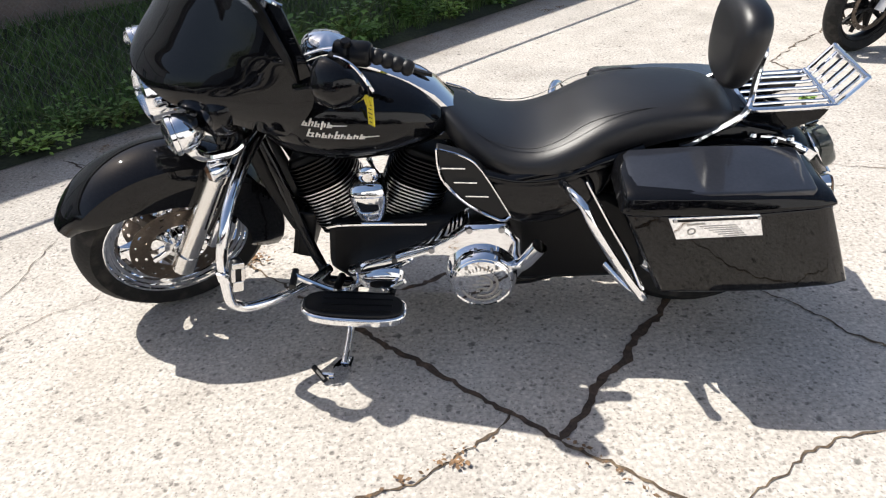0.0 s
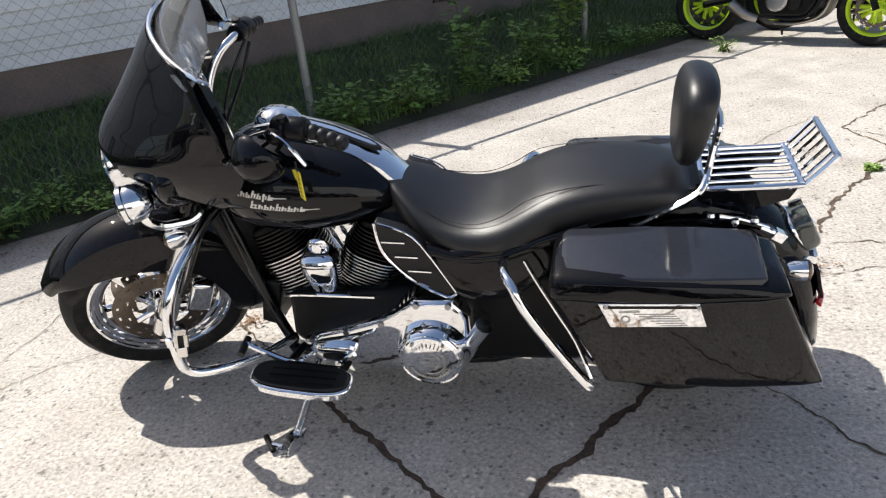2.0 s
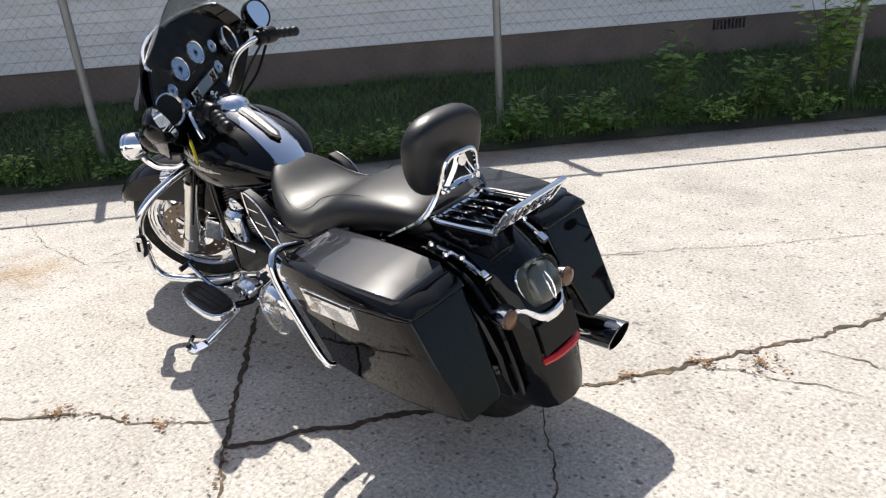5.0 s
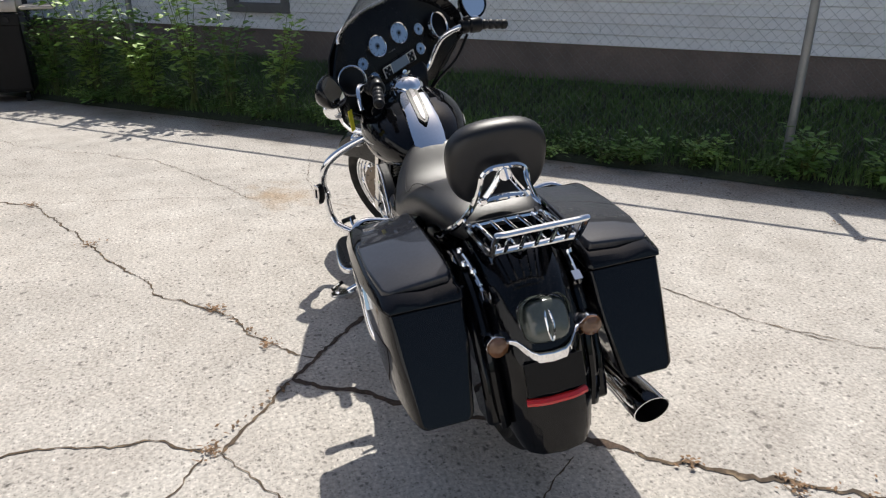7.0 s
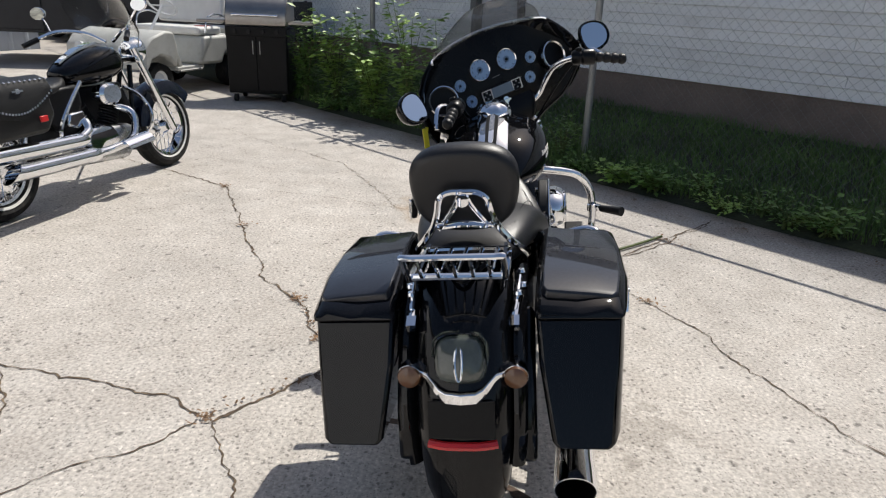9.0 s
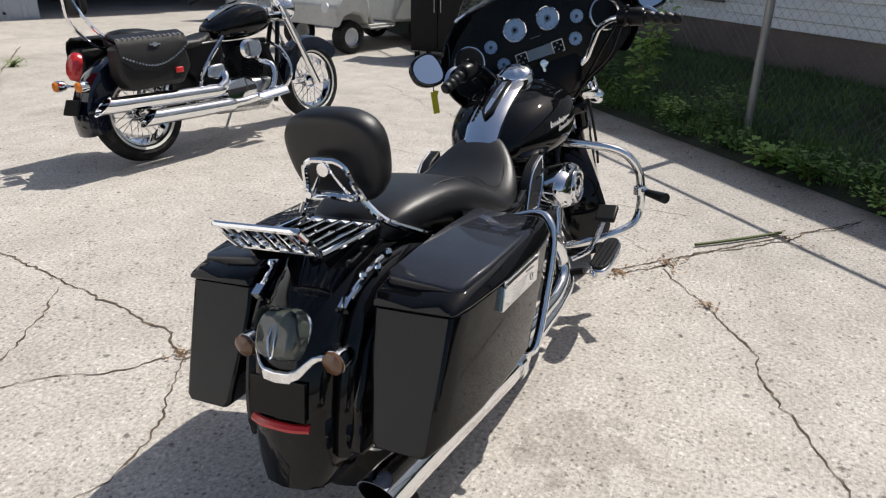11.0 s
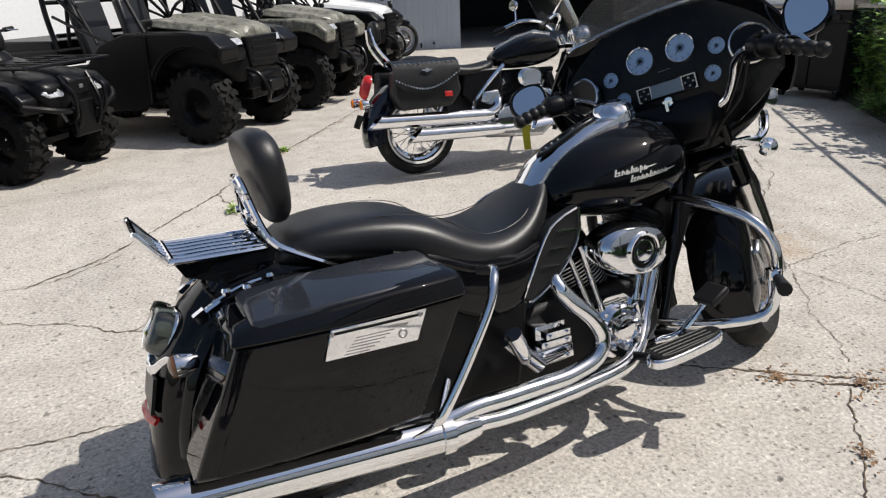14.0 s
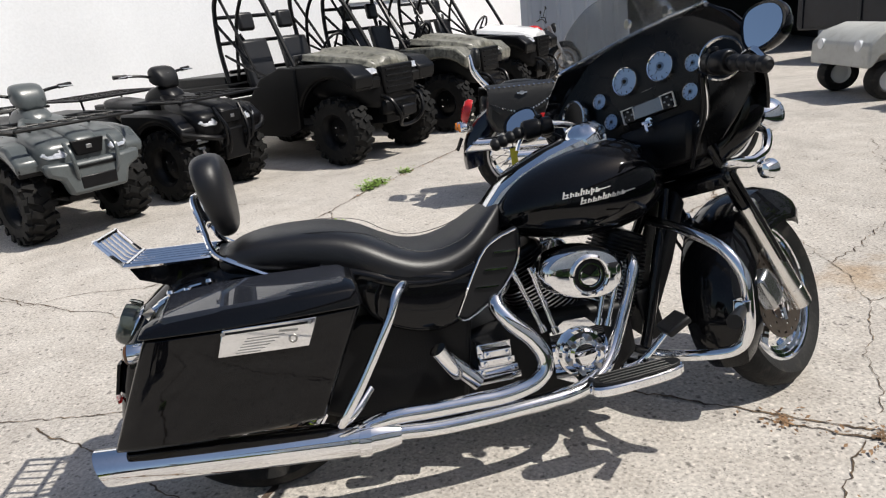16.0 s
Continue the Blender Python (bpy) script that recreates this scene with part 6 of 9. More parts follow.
for s in (1, -1):
    tube(bm, [(1.09, s * 0.27, 0.945), (1.15, s * 0.22, 0.86), (1.22, s * 0.14, 0.80), (1.27, s * 0.08, 0.74)], 0.006, 6, 5)
    tube(bm, [(1.10, s * 0.26, 0.96), (1.18, s * 0.20, 0.88), (1.25, s * 0.12, 0.78)], 0.005, 6, 5)
front_part("control_cable", bm, SATIN_BLACK, bike)
# yellow tag on the clutch lever
bm = bmesh.new()
tag_m = pose(0.905, 0.252, 0.862, 0, -4, -42)
box(bm, (0, 0, -0.036), (0.023, 0.003, 0.078))
box(bm, (0.008, 0.004, -0.008), (0.016, 0.002, 0.026), Matrix.Rotation(radians(25), 4, "Y"))
bmesh.ops.transform(bm, matrix=tag_m, verts=bm.verts[:])
tag = part("price_tag", bm, YELLOW, bike, "yellow paper tag hanging from the clutch lever")
bm = bmesh.new()
tube(bm, [tag_m @ v3(0, 0, 0), tag_m @ v3(0.002, 0, 0.016), tag_m @ v3(0, 0, 0.030)], 0.002, 6, 2)
part("tag_loop", bm, SATIN_BLACK, tag)
bm = bmesh.new()
for k, w in enumerate((0.013, 0.010, 0.014, 0.011, 0.009)):
    box(bm, (0, 0.0018, -0.018 - 0.012 * k), (w, 0.0012, 0.002))
bmesh.ops.transform(bm, matrix=tag_m, verts=bm.verts[:])
part("writing", bm, SATIN_BLACK, tag, "dark unreadable writing")
# ---- other vehicles in the yard ----
ORANGE = mat("orange_lens", (0.75, 0.22, 0.02), 0.15, vary=0.1, coat=0.4)
NAVY = mat("navy_paint", (0.004, 0.0065, 0.016), 0.08, vary=0.1, coat=0.3)
LEATHER = mat("studded_leather", (0.0085, 0.0085, 0.0085), 0.42, spec=0.4, vary=0.25, fine=200, bump=0.2)
DARK_PAINT = mat("charcoal_paint", (0.018, 0.018, 0.020), 0.3, vary=0.15)
GREY_PLASTIC = mat("grey_plastic", (0.085, 0.096, 0.098), 0.3, vary=0.15, bump=0.05)
CAMO = mat("camouflage_plastic", (0.175, 0.17, 0.14), 0.36, vary=0.45, scale=9, fine=30, dirt=(0.022, 0.022, 0.016), dirt_amount=0.95)
CLEAR_LAMP = mat("lamp_cover", (0.62, 0.64, 0.67), 0.10, 0.4, vary=0.25, scale=30, coat=0.5)
UTV_BLACK = mat("moulded_black", (0.0045, 0.0045, 0.005), 0.36, spec=0.17, vary=0.2, fine=300, bump=0.08)
KNOBBLY = mat("knobbly_rubber", (0.009, 0.009, 0.009), 0.75, spec=0.2, vary=0.3, fine=70, bump=0.2, dirt=(0.04, 0.035, 0.03), dirt_amount=0.3)
CART_GREY = mat("cart_grey", (0.50, 0.50, 0.47), 0.5, vary=0.1, scale=4, dirt=(0.3, 0.28, 0.24), dirt_amount=0.4)
WHITE_VINYL = mat("white_vinyl", (0.75, 0.74, 0.71), 0.5, vary=0.06)
WHITE_PAINT = mat("white_paint", (0.8, 0.8, 0.8), 0.2, vary=0.04, coat=0.3)
RED_PAINT = mat("red_paint", (0.5, 0.02, 0.02), 0.2, vary=0.1, coat=0.4)
STAINLESS = mat("stainless", (0.36, 0.335, 0.31), 0.32, 1.0, vary=0.12)
TRAILER_DARK = mat("trailer_paint", (0.010, 0.012, 0.018), 0.4, vary=0.2)
CLEAR_SCREEN = mat("clear_screen", (0.90, 0.91, 0.90), 0.02, vary=0.03, trans=1.0, spec=0.12)
HEAD_GLASS = mat("lamp_glass", (0.7, 0.72, 0.74), 0.08, vary=0.05, coat=0.6)


def ring_part(name, prof, m, material, parent, seg=28, label=""):
    bm = bmesh.new()
    lathe(bm, prof, m, seg)
    return part(name, bm, material, parent, label)


def tube_part(name, pts, r, material, parent, n=5, seg=8, flat=1.0, label=""):
    bm = bmesh.new()
    tube(bm, pts, r, seg, n, flat)
    return part(name, bm, material, parent, label)


def rod_part(name, a, b, r, material, parent, seg=10, r2=None):
    bm = bmesh.new()
    rod(bm, a, b, r, seg, r2)
    return part(name, bm, material, parent)


def box_part(name, c, s, material, parent, bevel=0.01, rot=None, label=""):
    bm = bmesh.new()
    box(bm, c, s, rot)
    return part(name, bm, material, parent, label, bevel=bevel)


def body_part(name, stations, material, parent, power=2.6, sub=1, n=18, label=""):
    """A rounded body from (x, top, half width, bottom) stations."""
    bm = bmesh.new()
    loft(bm, [station(x, zt, hw, zb, 0, n, power) for x, zt, hw, zb in stations])
    return part(name, bm, material, parent, label, sub=sub)


def slab_part(name, poly, axis, lo, hi, material, parent, bevel=0.008, label=""):
    bm = bmesh.new()
    slab(bm, poly, axis, lo, hi)
    return part(name, bm, material, parent, label, bevel=bevel)


def wire_wheel(parent, c, r, width, rim_r, rim_mat, whitewall=False):
    m = Matrix.Translation(c) @ ALONG_Y
    w = width / 2
    tyre = ring_part("tyre", [(rim_r, -w * 0.6), (rim_r + 0.02, -w * 0.85), ((r + rim_r) / 2, -w), (r - 0.02, -w * 0.8), (r, 0), (r - 0.02, w * 0.8), ((r + rim_r) / 2, w), (rim_r + 0.02, w * 0.85), (rim_r, w * 0.6)], m, RUBBER, parent, 40)
    if whitewall:
        for s in (-1, 1):
            ring_part("whitewall", [(rim_r + 0.014, s * (w * 0.86 + 0.002)), (rim_r + 0.55 * ((r - rim_r) / 2), s * (w * 0.93 + 0.003))], m, WHITE_VINYL, tyre, 40)
    ring_part("rim", [(rim_r - 0.012, -w * 0.6), (rim_r + 0.004, -w * 0.66), (rim_r - 0.02, -w * 0.2), (rim_r - 0.02, w * 0.2), (rim_r + 0.004, w * 0.66), (rim_r - 0.012, w * 0.6), (rim_r - 0.035, 0), (rim_r - 0.012, -w * 0.6)], m, rim_mat, parent, 40)
    ring_part("hub", [(0, -w * 1.1), (0.03, -w * 1.1), (0.055, -w * 0.5), (0.04, 0), (0.055, w * 0.5), (0.03, w * 1.1), (0, w * 1.1)], m, rim_mat, parent, 20)
    bm = bmesh.new()
    for k in range(28):
        a = 2 * math.pi * k / 28
        b = a + (0.45 if k % 2 else -0.45)
        s = w * 0.5 if k % 4 < 2 else -w * 0.5
        rod(bm, m @ v3(0.05 * math.cos(b), 0.05 * math.sin(b), s), m @ v3((rim_r - 0.02) * math.cos(a), (rim_r - 0.02) * math.sin(a), 0), 0.0028, 4)
    tagged(part("spokes", bm, rim_mat, parent), kind="stuff")


def cruiser():
    b = thing("cruiser_motorcycle", pose(-1.15, -0.82, 0, -6.5, 0, 167) @ Matrix.Diagonal((0.935, 0.95, 0.95, 1)), "dark cruiser motorcycle with studded leather saddlebags and twin chrome mufflers", "motorcycle")
    wire_wheel(b, (0, 0, 0.315), 0.315, 0.15, 0.205, CHROME, True)
    F = v3(1.60, 0.03, 0.315)
    wire_wheel(b, F, 0.315, 0.13, 0.215, CHROME, True)
    bm = bmesh.new()
    arc_plate(bm, (0, 0.315), 0.385, 40, 192, 0.108, 0.12, 26)
    part("rear_fender", bm, NAVY, b)
    bm = bmesh.new()
    arc_plate(bm, (F.x, F.z), 0.340, 38, 172, 0.085, 0.09, 24)
    part("front_fender", bm, NAVY, b)
    body_part("fuel_tank", ((1.22, 0.86, 0.06, 0.80), (1.16, 0.93, 0.13, 0.75), (1.02, 0.965, 0.17, 0.71), (0.85, 0.93, 0.17, 0.70), (0.70, 0.86, 0.12, 0.71), (0.62, 0.81, 0.06, 0.75)), GLOSS_BLACK, b)
    bm = bmesh.new()
    ring = []
    for x, z, hw in ((1.14, 0.945, 0.03), (1.0, 0.972, 0.04), (0.85, 0.938, 0.035), (0.68, 0.862, 0.02)):
        ring.append([(x, y, z + h) for y, h in ((-hw, -0.01), (-hw, 0.005), (hw, 0.005), (hw, -0.01))])
    loft(bm, ring)
    part("tank_console", bm, CHROME, b)
    body_part("seat", ((0.66, 0.80, 0.07, 0.73), (0.55, 0.765, 0.15, 0.67), (0.38, 0.755, 0.18, 0.66), (0.25, 0.79, 0.17, 0.68), (0.22, 0.84, 0.15, 0.70), (0.0, 0.86, 0.14, 0.72), (-0.10, 0.83, 0.11, 0.72)), LEATHER, b)
    bm = bmesh.new()
    rings = [[(-0.25 + dx, y * k, 1.02 + z * k) for y, z in oval(20, 0.11, 0.085, 0, 0, 3)] for dx, k in ((0.035, 0.7), (0.025, 0.95), (-0.015, 1.0), (-0.025, 0.85))]
    loft(bm, rings)
    part("backrest", bm, LEATHER, b, sub=1)
    for s in (1, -1):
        tube_part("sissy_bar", [(0.02, s * 0.13, 0.70), (-0.14, s * 0.12, 0.78), (-0.26, s * 0.10, 0.92), (-0.29, s * 0.06, 1.05)], 0.011, CHROME, b)
        bag = slab_part("saddlebag", [(0.30, 0.80), (0.33, 0.60), (0.24, 0.49), (-0.22, 0.48), (-0.28, 0.60), (-0.26, 0.79)], "y", s * 0.15, s * 0.30, LEATHER, b, 0.03, "black leather saddlebag with studs")
        bm = bmesh.new()
        loft(bm, [[(x, s * y, z) for y, z in ((0.14, 0.85), (0.22, 0.865), (0.29, 0.835), (0.315, 0.78), (0.317, zb), (0.305, zb), (0.302, 0.78), (0.285, 0.82), (0.22, 0.85), (0.14, 0.84))] for x, zb in ((-0.27, 0.70), (-0.18, 0.63), (0.02, 0.60), (0.22, 0.66), (0.31, 0.74))])
        part("flap", bm, LEATHER, bag)
        bm = bmesh.new()
        for k in range(24):
            u = k / 23
            x = -0.25 + 0.55 * u
            zz = 0.715 - 0.095 * math.sin(math.pi * u) + 0.04 * u
            rod(bm, (x, s * 0.315, zz), (x, s * 0.323, zz), 0.008, 6)
        for k in range(14):
            x = -0.25 + 0.55 * k / 13
            rod(bm, (x, s * 0.288, 0.828), (x, s * 0.297, 0.838), 0.007, 6)
        tagged(part("studs", bm, CHROME, bag), kind="stuff")
        bm = bmesh.new()
        box(bm, (0.02, s * 0.321, 0.78), (0.09, 0.006, 0.012))
        box(bm, (0.02, s * 0.321, 0.78), (0.03, 0.008, 0.03))
        part("concho", bm, CHROME, bag)
        box_part("side_reflector", (0.20, s * 0.306, 0.585), (0.07, 0.012, 0.04), RED, bag, 0.008)
        bag.scale, bag.location = (0.84, 1.0, 0.88), (0.01, 0.0, 0.062)
        ms = Matrix.Translation((-0.40, s * 0.14, 0.545)) @ Matrix.Rotation(radians(-90), 4, "Y")
        sg = ring_part("turn_signal", [(0, -0.05), (0.03, -0.03), (0.036, 0.0), (0.034, 0.02), (0, 0.022)], ms, CHROME, b, 16)
        ring_part("lens", [(0.033, 0.021), (0.028, 0.034), (0, 0.04)], ms, ORANGE, sg, 16, "orange lens")
        rod_part("fork_leg", (1.58, s * 0.10, 0.30), (1.30, s * 0.10, 0.92), 0.028, CHROME, b, 14, 0.026)
        tube_part("handlebar", [(1.20, s * 0.03, 0.97), (1.16, s * 0.16, 1.04), (1.05, s * 0.30, 1.06), (0.90, s * 0.40, 1.0)], 0.012, CHROME, b)
        rod_part("grip", (0.95, s * 0.37, 1.02), (0.86, s * 0.425, 0.98), 0.018, PLASTIC, b)
        tube_part("mirror_stem", [(1.02, s * 0.32, 1.065), (1.04, s * 0.36, 1.12), (1.05, s * 0.40, 1.17)], 0.006, CHROME, b)
        bm = bmesh.new()
        loft(bm, [[(1.05 + dx, s * (0.42 + y * k), 1.19 + z * k) for y, z in oval(18, 0.065, 0.042)] for dx, k in ((0.03, 0.3), (0.02, 0.8), (0, 1), (-0.006, 0.95))])
        mr = part("rear_view_mirror", bm, CHROME, b)
        bm = bmesh.new()
        loft(bm, [[(1.05 + dx, s * (0.42 + y * 0.9), 1.19 + z * 0.9) for y, z in oval(18, 0.065, 0.042)] for dx in (-0.0065, -0.009)])
        part("mirror_glass", bm, MIRROR, mr)
        tube_part("engine_guard", [(1.18, s * 0.05, 0.66), (1.19, s * 0.16, 0.60), (1.19, s * 0.23, 0.50), (1.17, s * 0.24, 0.40), (1.12, s * 0.18, 0.30), (1.08, s * 0.06, 0.25)], 0.013, CHROME, b)
        tube_part("floorboard", [(1.06, s * 0.30, 0.33), (0.80, s * 0.30, 0.31)], 0.045, CHROME, b, 1, 8, 0.3)
        rod_part("downtube", (1.30, s * 0.04, 0.80), (1.12, s * 0.09, 0.22), 0.018, GLOSS_BLACK, b)
    ring_part("tail_light", [(0.0, -0.05), (0.06, -0.04), (0.06, 0.01), (0.045, 0.04), (0, 0.055)], Matrix.Translation((-0.35, 0, 0.66)) @ Matrix.Rotation(radians(-70), 4, "Y") @ Matrix.Diagonal((1.45, 0.9, 0.7, 1)), RED, b, 20, "red tail light")
    tube_part("signal_bar", [(-0.37, 0.14, 0.545), (-0.38, 0, 0.54), (-0.37, -0.14, 0.545)], 0.012, CHROME, b, 3)
    box_part("plate_holder", (-0.425, 0, 0.42), (0.012, 0.17, 0.10), SATIN_BLACK, b, 0.004, Matrix.Rotation(radians(25), 4, "Y"))
    # engine and exhaust
    slab_part("crankcase", [(1.08, 0.42), (0.62, 0.44), (0.50, 0.36), (0.52, 0.22), (1.0, 0.19), (1.10, 0.28)], "y", -0.15, 0.15, ALLOY, b, 0.03)
    for x0, tilt in ((0.92, 25), (0.76, -25)):
        m = pose(x0, 0, 0.40, 0, tilt, 0)
        cy = ring_part("cylinder", [(0.0, 0), (0.07, 0), (0.07, 0.20), (0, 0.20)], m, SATIN_BLACK, b)
        for k in range(9):
            ring_part("fin", [(0, 0.02 + k * 0.02 - 0.003), (0.115, 0.02 + k * 0.02 - 0.003), (0.115, 0.02 + k * 0.02 + 0.003), (0, 0.02 + k * 0.02 + 0.003)], m, SATIN_BLACK, cy, 20)
        ring_part("rocker_cover", [(0, 0.20), (0.095, 0.20), (0.095, 0.24), (0.06, 0.275), (0, 0.28)], m, CHROME, b, 20)
    bm = bmesh.new()
    ring = oval(24, 0.10, 0.07, 0, 0, 2.4)
    loft(bm, [[(0.88 + a * k, y, 0.64 + c * k) for a, c in ring] for y, k in ((-0.12, 0.9), (-0.19, 1.0), (-0.21, 0.8))])
    part("air_cleaner", bm, CHROME, b)
    ring_part("clutch_cover", [(0.11, 0), (0.11, 0.05), (0.09, 0.075), (0, 0.08)], Matrix.Translation((0.72, -0.13, 0.36)) @ Matrix.Rotation(radians(90), 4, "X") @ Matrix.Diagonal((1.45, 0.95, 1.1, 1)), CHROME, b)
    ring_part("alternator_cover", [(0.10, 0), (0.10, 0.05), (0.07, 0.07), (0, 0.075)], Matrix.Translation((0.82, 0.13, 0.34)) @ ALONG_Y, CHROME, b)
    for pts in ([(1.0, -0.08, 0.55), (1.06, -0.17, 0.50), (1.04, -0.20, 0.40), (0.95, -0.215, 0.32), (0.75, -0.22, 0.29), (0.55, -0.225, 0.29)], [(0.70, -0.09, 0.52), (0.62, -0.18, 0.50), (0.58, -0.22, 0.44), (0.48, -0.23, 0.40)]):
        tube_part("exhaust_pipe", pts, 0.026, CHROME, b, 6, 12)
    for a, c in (((0.52, -0.232, 0.395), (-0.36, -0.245, 0.42)), ((0.60, -0.238, 0.288), (-0.08, -0.25, 0.305))):
        ax = aim(a, c)
        L_ = (Vector(c) - Vector(a)).length
        bm = bmesh.new()
        lathe(bm, [(0.03, -0.02), (0.044, 0.02), (0.048, 0.06), (0.05, L_ - 0.06), (0.052, L_), (0.045, L_), (0.044, L_ - 0.12), (0, L_ - 0.12)], ax, 22)
        for v in bm.verts:
            q = ax.inverted() @ v.co
            if q.z > L_ - 0.02:
                v.co += ax.to_3x3() @ v3(0, 0, -v3(0, 0, 1).dot(ax.to_3x3() @ v3(q.x, q.y, 0)) * 1.1)
        part("muffler", bm, CHROME, b, "long chrome muffler")
    ring_part("headlight", [(0, -0.12), (0.06, -0.10), (0.09, -0.03), (0.092, 0.01), (0.085, 0.02)], Matrix.Translation((1.44, 0, 0.90)) @ Matrix.Rotation(radians(90), 4, "Y"), CHROME, b)
    ring_part("headlight_lens", [(0.085, 0.012), (0.05, 0.03), (0, 0.036)], Matrix.Translation((1.44, 0, 0.90)) @ Matrix.Rotation(radians(90), 4, "Y"), HEAD_GLASS, b)
    bm = bmesh.new()
    loft(bm, [[(x - 0.16 * a * a, hw * a, z) for a in [k / 6 - 1 for k in range(13)]] for z, hw, x in ((0.92, 0.18, 1.42), (1.02, 0.25, 1.38), (1.20, 0.26, 1.28), (1.33, 0.22, 1.20), (1.39, 0.12, 1.165))], caps=False, closed=False)
    w = part("windshield", bm, CLEAR_SCREEN, b, "clear plastic windshield")
    w.modifiers.new("thick", "SOLIDIFY").thickness = 0.003
    slab_part("engine_mount", [(1.16, 0.70), (0.72, 0.70), (0.64, 0.44), (1.06, 0.42)], "y", -0.06, 0.06, SATIN_BLACK, b, 0.02)
    box_part("radiator", (1.135, 0, 0.50), (0.05, 0.22, 0.34), SATIN_BLACK, b, 0.01, Matrix.Rotation(radians(-18), 4, "Y"))
    box_part("fork_brace", (1.33, 0, 0.84), (0.08, 0.24, 0.05), CHROME, b)
    box_part("chassis", (0.45, 0, 0.50), (0.50, 0.22, 0.34), SATIN_BLACK, b, 0.03)
    for s in (1, -1):
        slab_part("side_cover", [(0.66, 0.73), (0.36, 0.72), (0.33, 0.56), (0.42, 0.46), (0.58, 0.50), (0.66, 0.60)], "y", s * 0.11, s * 0.155, SATIN_BLACK, b, 0.02)
        tube_part("frame_rail", [(0.68, s * 0.15, 0.74), (0.52, s * 0.165, 0.60), (0.42, s * 0.165, 0.47), (0.46, s * 0.14, 0.34)], 0.015, CHROME, b)
        slab_part("trim_cover", [(0.62, 0.57), (0.50, 0.56), (0.47, 0.49), (0.56, 0.46), (0.64, 0.51)], "y", s * 0.15, s * 0.185, CHROME, b, 0.012)
        rod_part("shock_absorber", (0.10, s * 0.135, 0.33), (0.24, s * 0.135, 0.66), 0.026, CHROME, b)
    tube_part("swingarm", [(0.45, -0.08, 0.33), (0.0, -0.10, 0.315)], 0.028, CHROME, b, 2)
    tube_part("side_stand", [(0.85, 0.10, 0.22), (0.86, 0.24, 0.06)], 0.012, CHROME, b, 2)
    return b


cruiser()


